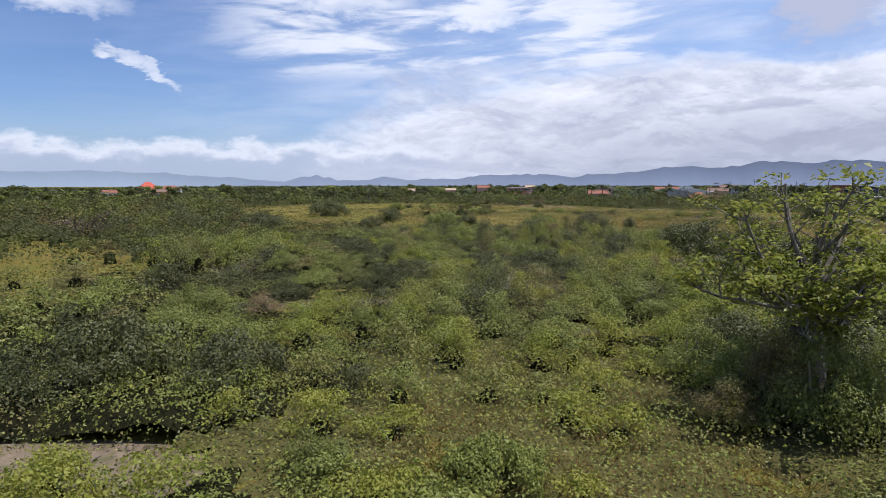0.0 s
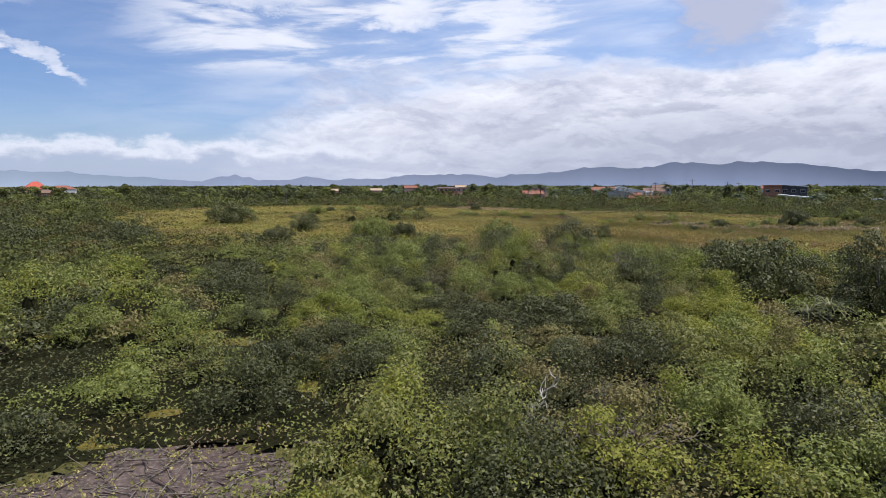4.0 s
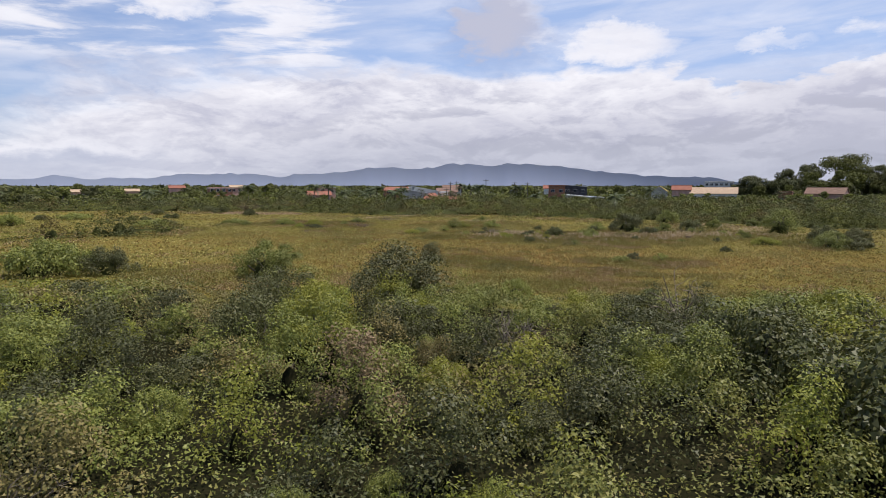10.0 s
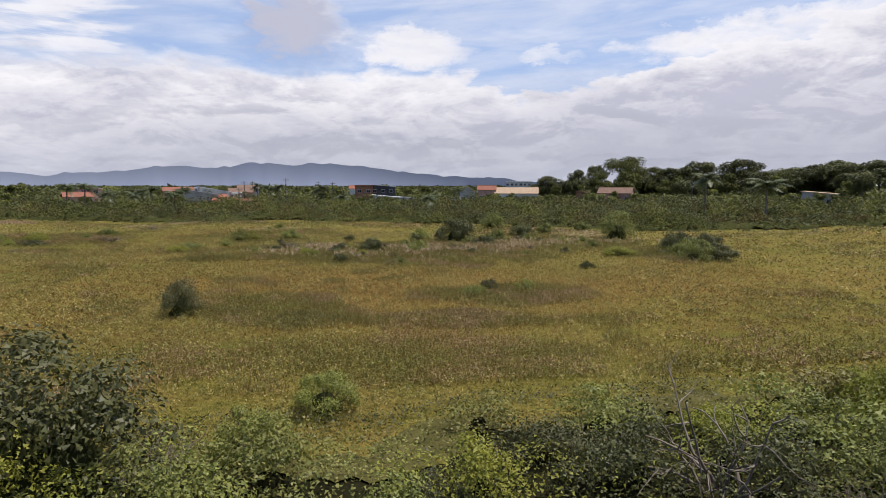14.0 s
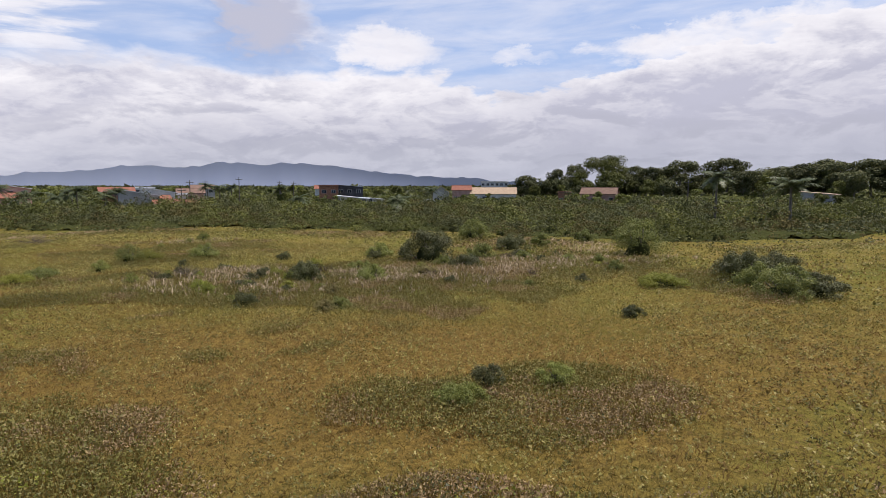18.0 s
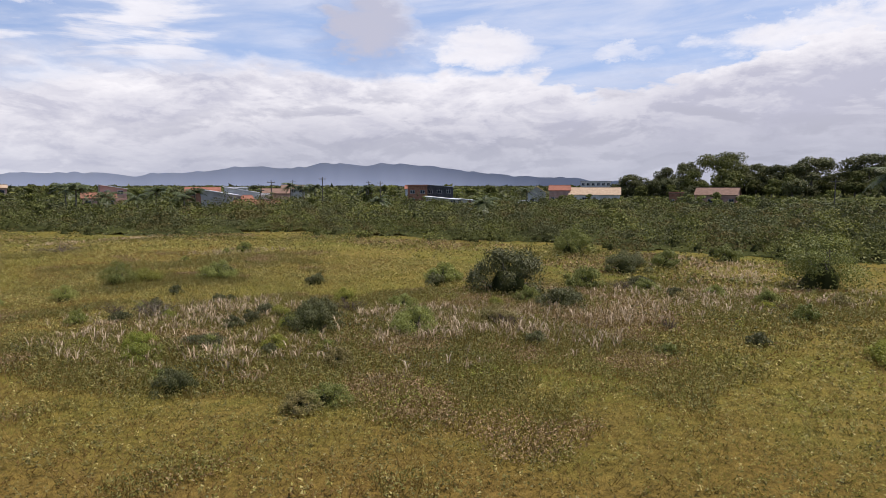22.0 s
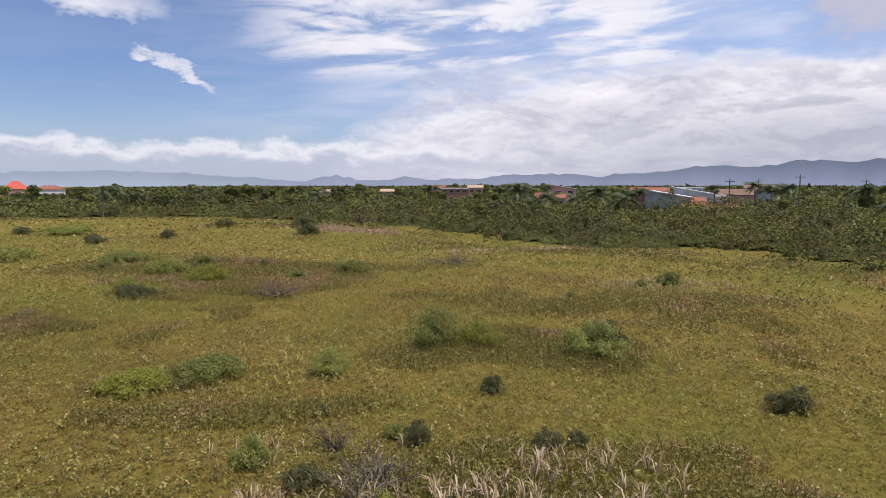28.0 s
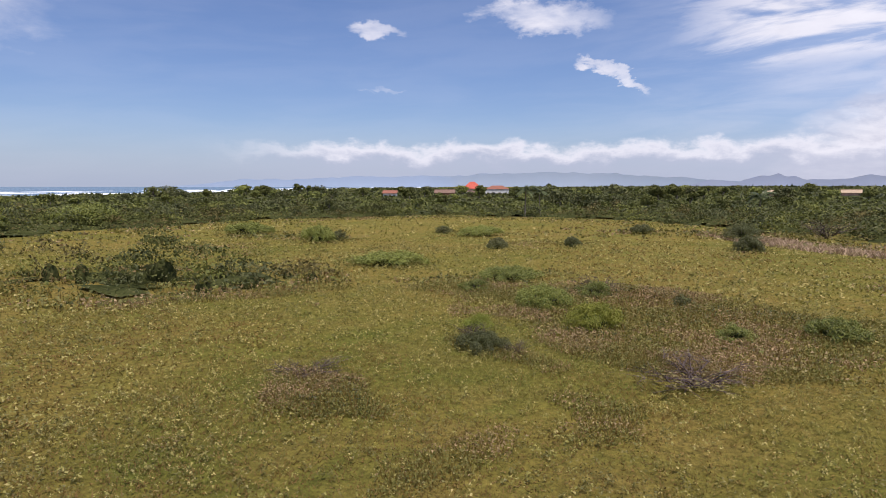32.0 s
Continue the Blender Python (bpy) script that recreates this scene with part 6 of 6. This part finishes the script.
dead_tree(27.9, 66.6, 2.9, 121, TWIG, "leafless dead tree with forking grey branches in scrub")
dead_tree(3.5, 36.3, 2.1, 122, BARK_PALE, "pale bleached dead branches sticking out of scrub", 0.1, 3)
dead_tree(4.6, 33.2, 1.6, 123, TWIG, "grey leafless twigs of a dead bush in scrub", 0.0, 12)
dead_tree(18.5, 66.5, 1.7, 124, TWIG, "grey leafless twigs of a dead bush in scrub", 0.0, 12)

rng = np.random.default_rng(130)
lv, lf = [], []
for e in BARE:
    n = 40
    a = np.linspace(0, 6.283, n, endpoint=False)
    ring = []
    for k in range(6):
        r = k / 5 * (1.15 + 0.3 * vnoise(a * 2, a * 0, 1.0, int(e[0] * 3) + 50))
        t = radians(e[4])
        u, v = np.cos(a) * e[2] * r, np.sin(a) * e[3] * r
        x, y = e[0] + u * math.cos(t) - v * math.sin(t), e[1] + u * math.sin(t) + v * math.cos(t)
        ring.append(np.stack([x, y, ground_z(x, y) + 0.035 - 0.05 * (k == 5)], 1))
    v = np.concatenate(ring)
    f = np.array([(k * n + i, k * n + (i + 1) % n, (k + 1) * n + (i + 1) % n, (k + 1) * n + i) for k in range(5) for i in range(n)])
    lv.append((v, f))
for k, (v, f) in enumerate(lv):
    stuff("bare_patch", fast_mesh("bare_patch", v, f, LITTER if k in (0, 3) else SAND), "bare patch of dry leaf litter and sandy soil", "soil")
for k in range(150):
    e = BARE[0] if k < 105 else BARE[(1, 2, 3)[k % 3]]
    a, r = rng.uniform(0, 6.283), math.sqrt(rng.uniform(0, 0.9))
    x, y = e[0] + math.cos(a) * r * e[2], e[1] + math.sin(a) * r * e[3]
    b = rng.uniform(0, 6.283)
    _, t = limb((0, 0, 0.03), (math.cos(b), math.sin(b), 0.06), rng.uniform(0.4, 1.7), 0.018, 0.006, 5, 0.10, 0.0, 5)
    t[0][:, 2] = np.clip(t[0][:, 2], 0.0, 0.35)
    o = new("dead_branch", fast_mesh("dead_branch", *t, (TWIG, TWIG_BROWN, TWIG)[k % 3]))
    o.matrix_world = pose(x, y, float(ground_z(np.array([x]), np.array([y]))[0]) + 0.03)
    tagged(o, "dry grey fallen branch lying on leaf litter", "branch", "fallen branches")


# ---- houses ----
def box(bm, x0, x1, y0, y1, z0, z1):
    m = Matrix.Translation(((x0 + x1) / 2, (y0 + y1) / 2, (z0 + z1) / 2)) @ Matrix.Diagonal((x1 - x0, y1 - y0, z1 - z0, 1))
    bmesh.ops.create_cube(bm, size=1.0, matrix=m)


def slab(bm, corners, thick):
    """A sloping slab over four corners."""
    top = [bm.verts.new(c) for c in corners]
    low = [bm.verts.new((c[0], c[1], c[2] - thick)) for c in corners]
    bm.faces.new(top)
    bm.faces.new(low[::-1])
    for i in range(4):
        j = (i + 1) % 4
        bm.faces.new((top[j], top[i], low[i], low[j]))


def window(parent, x, z, w, h, y, wall_out):
    """A window in the front wall: frame, sill and glass set into it."""
    bm = bmesh.new()
    for x0, x1, z0, z1 in ((x - w / 2 - 0.08, x - w / 2, z, z + h), (x + w / 2, x + w / 2 + 0.08, z, z + h), (x - w / 2 - 0.08, x + w / 2 + 0.08, z + h, z + h + 0.08), (x - 0.03, x + 0.03, z, z + h)):
        box(bm, x0, x1, y - 0.07, y + 0.02, z0, z1)
    fr = part("window", bm, WALL_WHITE, parent)
    bm = bmesh.new()
    box(bm, x - w / 2 - 0.15, x + w / 2 + 0.15, y - 0.16, y + 0.01, z - 0.1, z)
    part("sill", bm, CONCRETE, fr)
    bm = bmesh.new()
    box(bm, x - w / 2, x + w / 2, y - 0.03, y + 0.015, z, z + h)
    part("pane", bm, WINDOW_DARK, fr)


def house(x, y, turn, w, d, h, roof, roof_mat, wall_mat, label, rise=1.2, storeys=1, windows=3, over=0.4, lift=0.0):
    """A house whose front faces -y before turning."""
    e = thing("house", label, "house", (x, y, 0), "houses of the village", turn)
    bm = bmesh.new()
    box(bm, -w / 2, w / 2, -d / 2, d / 2, -0.3, h)
    if roof == "gable":
        for s in (-1, 1):
            a = [bm.verts.new(q) for q in ((s * (w / 2), -d / 2, h), (s * (w / 2), d / 2, h), (s * (w / 2), 0, h + rise))]
            b = [bm.verts.new(q) for q in ((s * (w / 2 - 0.15), -d / 2, h), (s * (w / 2 - 0.15), d / 2, h), (s * (w / 2 - 0.15), 0, h + rise))]
            bm.faces.new(a)
            bm.faces.new(b[::-1])
            bm.faces.new((a[1], a[2], b[2], b[1]))
            bm.faces.new((a[0], a[2], b[2], b[0]))
    if roof == "front_gable":
        for s in (-1, 1):
            a = [bm.verts.new(q) for q in ((-w / 2, s * d / 2, h), (w / 2, s * d / 2, h), (0, s * d / 2, h + rise))]
            b = [bm.verts.new(q) for q in ((-w / 2, s * (d / 2 - 0.15), h), (w / 2, s * (d / 2 - 0.15), h), (0, s * (d / 2 - 0.15), h + rise))]
            bm.faces.new(a)
            bm.faces.new(b[::-1])
            bm.faces.new((a[1], a[2], b[2], b[1]))
            bm.faces.new((a[0], a[2], b[2], b[0]))
    if roof == "shed":
        for s in (-1, 1):
            a = [bm.verts.new(q) for q in ((-w / 2, s * d / 2, h), (w / 2, s * d / 2, h), (-w / 2, s * d / 2, h + rise))]
            b = [bm.verts.new(q) for q in ((-w / 2, s * (d / 2 - 0.15), h), (w / 2, s * (d / 2 - 0.15), h), (-w / 2, s * (d / 2 - 0.15), h + rise))]
            bm.faces.new(a)
            bm.faces.new(b[::-1])
            bm.faces.new((a[0], a[2], b[2], b[0]))
            bm.faces.new((a[1], a[2], b[2], b[1]))
        box(bm, -w / 2, -w / 2 + 0.15, -d / 2, d / 2, h, h + rise)
    wall = part("wall", bm, wall_mat, e)
    o = over
    k = rise / (d / 2)
    kw = rise / (w / 2)
    t = 0.18
    zt = h + t
    if roof == "gable":
        for s in (-1, 1):
            bm = bmesh.new()
            slab(bm, [(-w / 2 - o, 0, zt + rise), (w / 2 + o, 0, zt + rise), (w / 2 + o, s * (d / 2 + o), zt - k * o), (-w / 2 - o, s * (d / 2 + o), zt - k * o)], t)
            part("roof", bm, roof_mat, e)
        bm = bmesh.new()
        box(bm, -w / 2 - o, w / 2 + o, -0.12, 0.12, zt + rise - 0.04, zt + rise + 0.08)
        part("ridge_tiles", bm, roof_mat, e)
    elif roof == "front_gable":
        for s in (-1, 1):
            bm = bmesh.new()
            slab(bm, [(0, -d / 2 - o, zt + rise), (0, d / 2 + o, zt + rise), (s * (w / 2 + o), d / 2 + o, zt - kw * o), (s * (w / 2 + o), -d / 2 - o, zt - kw * o)], t)
            part("roof", bm, roof_mat, e)
    elif roof == "hip":
        bm = bmesh.new()
        a = [bm.verts.new(q) for q in ((-w / 2 - o, -d / 2 - o, h), (w / 2 + o, -d / 2 - o, h), (w / 2 + o, d / 2 + o, h), (-w / 2 - o, d / 2 + o, h))]
        low = [bm.verts.new((q.co.x, q.co.y, h - 0.12)) for q in a]
        r = max(0.2, w / 2 - d / 2)
        p, q = bm.verts.new((-r, 0, h + rise)), bm.verts.new((r, 0, h + rise))
        for face in ((a[0], a[1], q, p), (a[1], a[2], q), (a[2], a[3], p, q), (a[3], a[0], p), low[::-1]):
            bm.faces.new(face)
        for i in range(4):
            bm.faces.new((a[(i + 1) % 4], a[i], low[i], low[(i + 1) % 4]))
        part("roof", bm, roof_mat, e)
    elif roof == "shed":
        bm = bmesh.new()
        slab(bm, [(-w / 2 - o, -d / 2 - o, zt + rise), (w / 2 + o, -d / 2 - o, zt - 0.1), (w / 2 + o, d / 2 + o, zt - 0.1), (-w / 2 - o, d / 2 + o, zt + rise)], t)
        part("roof", bm, roof_mat, e)
    else:
        bm = bmesh.new()
        box(bm, -w / 2 - o, w / 2 + o, -d / 2 - o, d / 2 + o, h, h + 0.25)
        part("roof", bm, roof_mat, e)
        bm = bmesh.new()
        for x0, x1, y0, y1 in ((-w / 2, w / 2, -d / 2, -d / 2 + 0.15), (-w / 2, w / 2, d / 2 - 0.15, d / 2), (-w / 2, -w / 2 + 0.15, -d / 2 + 0.15, d / 2 - 0.15), (w / 2 - 0.15, w / 2, -d / 2 + 0.15, d / 2 - 0.15)):
            box(bm, x0, x1, y0, y1, h + 0.25, h + 0.55)
        part("parapet", bm, wall_mat, e)
    for st in range(storeys):
        for i in range(windows):
            wx = (i + 0.5) / windows * w - w / 2
            if st == 0 and i == windows // 2:
                bm = bmesh.new()
                box(bm, wx - 0.5, wx + 0.5, -d / 2 - 0.05, -d / 2 + 0.02, 0, 2.1)
                part("door", bm, DOOR_WOOD, e)
            else:
                window(wall, wx, st * 2.9 + 1.0, min(1.5, w / windows * 0.5), 1.1, -d / 2, wall_mat)
    return e


def facing(x, y, off=0.0):
    return math.degrees(math.atan2(-(x - 45), y - 92)) + off


for x, y, off, w, d, h, roof, rm, wm, rise, st, wn, lab in (
        (94.5, 250.7, 0, 9.5, 9, 4.0, "shed", ROOF_WHITE, WALL_GREY, 1.6, 1, 2, "tall grey-rendered house with white sloping sheet roof"),
        (104.0, 262.0, 0, 9.0, 8, 4.6, "shed", ROOF_WHITE, WALL_WHITE, 1.6, 1, 2, "pale house with a white sloping sheet roof"),
        (101.5, 243.5, 0, 11.0, 6, 1.9, "gable", ROOF_TILE, WALL_PINK, 0.9, 1, 4, "low house with orange clay tile roof"),
        (98.5, 248.5, 10, 6.0, 5, 3.0, "gable", ROOF_TILE, WALL_PINK, 0.9, 1, 3, "small house with orange clay tile roof"),
        (106.0, 249.5, 0, 2.6, 2.6, 4.0, "flat", ROOF_WHITE, WALL_WHITE, 0.3, 1, 1, "small white water-tank tower with flat roof"),
        (120.0, 275.5, 0, 8.0, 7, 4.2, "gable", ROOF_BROWN, WALL_PINK, 1.4, 1, 3, "brown-roofed house behind palms"),
        (96.5, 272.5, 0, 9.0, 7, 4.8, "gable", ROOF_TILE, WALL_BRICK, 1.2, 2, 3, "brick house with red tile roof"),
        (79.6, 311.0, 5, 7.5, 7, 5.6, "shed", ROOF_WHITE, WALL_PINK, 1.2, 2, 2, "two-storey pinkish house with pale sheet roof"),
        (74.3, 302.0, 0, 9.0, 7, 2.9, "gable", ROOF_TILE, WALL_PINK, 1.4, 1, 3, "one-storey house with red clay tile roof"),
        (43.0, 365.0, 0, 10.5, 8, 5.4, "flat", ROOF_WHITE, WALL_BRICK, 0.3, 2, 4, "unfinished two-storey brick house with flat roof"),
        (51.5, 372.0, 0, 6.0, 6, 5.8, "gable", ROOF_TAN, WALL_PINK, 1.0, 2, 2, "pale pink house with tan tile roof"),
        (181.0, 271.0, 0, 10.0, 8, 6.2, "shed", ROOF_WHITE, WALL_DARK, 0.8, 2, 3, "two-storey dark-fronted house with white sheet roof"),
        (171.5, 271.5, 0, 7.0, 7, 6.4, "flat", ROOF_BROWN, WALL_BRICK, 0.3, 2, 2, "unfinished red-brick two-storey house"),
        (161.3, 243.5, 0, 10.0, 7, 2.3, "shed", ROOF_WHITE, WALL_GREY, 0.9, 1, 3, "low shed with a white sheet roof"),
        (169.5, 243.0, 8, 6.0, 6, 2.0, "shed", ROOF_WHITE, WALL_GREY, 0.5, 1, 2, "small low shed with white sheet roof"),
        (199.0, 239.0, 0, 6.0, 7, 4.4, "front_gable", WALL_YELLOW, WALL_GREY, 2.0, 1, 2, "gabled house with yellow eaves"),
        (238.5, 246.0, 0, 19.0, 10, 3.2, "gable", ROOF_TAN, WALL_WHITE, 2.6, 1, 5, "large house with broad tan tile roof"),
        (230.0, 256.5, 0, 8.0, 8, 4.8, "gable", ROOF_TILE, WALL_PINK, 1.8, 1, 3, "house with salmon tile roof"),
        (302.0, 297.0, 0, 15.0, 9, 8.6, "flat", CONCRETE, WALL_WHITE, 0.3, 3, 6, "three-storey white building with flat roof"),
        (226.0, 202.5, 0, 4.5, 5, 4.0, "flat", ROOF_BROWN, WALL_BRICK, 0.3, 1, 2, "dark red-brown brick building"),
        (245.0, 199.0, -8, 13.0, 8, 3.6, "gable", ROOF_BROWN, WALL_PINK, 2.2, 1, 4, "wide house with a brown tile roof"),
        (242.0, 124.0, -8, 9.0, 6, 4.0, "shed", ROOF_TAN, WALL_GREY, 0.7, 1, 4, "long house with tan sheet roof below the wood"),
        (-216.0, 462.0, 0, 13.0, 10, 4.8, "hip", ROOF_RED, WALL_PINK, 4.6, 1, 3, "house with a steep bright red hipped roof"),
        (-208.0, 480.0, 0, 16.0, 9, 4.4, "hip", ROOF_TILE, WALL_WHITE, 2.4, 1, 4, "house with a low orange hipped roof"),
        (-188.0, 355.0, 0, 7.0, 6, 2.8, "gable", ROOF_TILE, WALL_WHITE, 1.3, 1, 3, "small house with an orange tile roof"),
        (-165.0, 372.0, 0, 10.0, 7, 3.0, "gable", ROOF_BROWN, WALL_BRICK, 1.5, 1, 3, "brick house with a brown tile roof"),
        (-20.0, 420.0, 0, 6.0, 6, 3.4, "gable", ROOF_TAN, WALL_PINK, 1.2, 1, 3, "pale house with tan roof among trees"),
        (5.0, 440.0, 0, 7.0, 7, 3.6, "gable", ROOF_TAN, WALL_PINK, 1.2, 1, 3, "pale house with tan roof among trees"),
        (150.0, 330.0, 0, 9.0, 8, 5.4, "gable", ROOF_BROWN, WALL_GREY, 1.4, 2, 3, "grey house with brown roof among trees"),
        (205.0, 320.0, 0, 10.0, 8, 5.2, "gable", ROOF_TILE, WALL_WHITE, 1.5, 1, 3, "white house with tile roof among trees"),
        (132.0, 345.0, 0, 8.0, 7, 5.6, "flat", ROOF_WHITE, WALL_WHITE, 0.3, 2, 3, "white flat-roofed house among trees"),
        (30.0, 470.0, 0, 9.0, 7, 5.2, "gable", ROOF_TILE, WALL_PINK, 1.5, 1, 3, "pink house with tile roof among trees")):
    house(x, y, facing(x, y, off), w, d, h, roof, rm, wm, lab, rise, st, wn)


def utility_pole(x, y, h):
    e = thing("utility_pole", "dark wooden utility pole with a crossarm", "utility pole", (x, y, 0), "utility poles", facing(x, y))
    child("post", fast_mesh("post", *tube([(0, 0, -0.3), (0, 0, h * 0.5), (0, 0, h)], [0.16, 0.14, 0.11], 8), POLE_WOOD), e)
    bm = bmesh.new()
    box(bm, -0.95, 0.95, -0.18, -0.06, h - 0.65, h - 0.5)
    arm = part("crossarm", bm, POLE_WOOD, e)
    for k in (-0.85, 0.0, 0.85):
        bm = bmesh.new()
        bmesh.ops.create_cone(bm, cap_ends=True, segments=8, radius1=0.07, radius2=0.05, depth=0.22, matrix=Matrix.Translation((k, -0.12, h - 0.39)))
        part("insulator", bm, CONCRETE, arm)
    return e


for x, y, h in ((104.5, 241.5, 8.0), (121.4, 246.3, 9.0), (96.5, 228.5, 6.0), (190, 142, 8.0), (150, 262, 8.0), (132, 290, 8.5), (168, 300, 8.5)):
    utility_pole(x, y, h)


def parked_van(x, y, turn):
    e = thing("parked_van", "white van parked beside the houses", "van", (x, y, 0), "", turn)
    bm = bmesh.new()
    box(bm, -2.1, 1.4, -0.85, 0.85, 0.35, 1.9)
    box(bm, 1.4, 2.2, -0.85, 0.85, 0.35, 1.1)
    bmesh.ops.bevel(bm, geom=bm.edges[:], offset=0.1, segments=2, affect="EDGES")
    part("body", bm, CAR_WHITE, e)
    bm = bmesh.new()
    box(bm, -0.2, 1.25, -0.87, -0.84, 1.15, 1.7)
    part("side_window", bm, WINDOW_DARK, e)
    for wx in (-1.3, 1.4):
        for wy in (-0.85, 0.85):
            bm = bmesh.new()
            bmesh.ops.create_cone(bm, cap_ends=True, segments=16, radius1=0.34, radius2=0.34, depth=0.22, matrix=Matrix.Translation((wx, wy, 0.34)) @ Matrix.Rotation(math.pi / 2, 4, "X"))
            part("wheel", bm, RUBBER, e)
    return e


parked_van(187.8, 233.7, facing(187.8, 233.7))
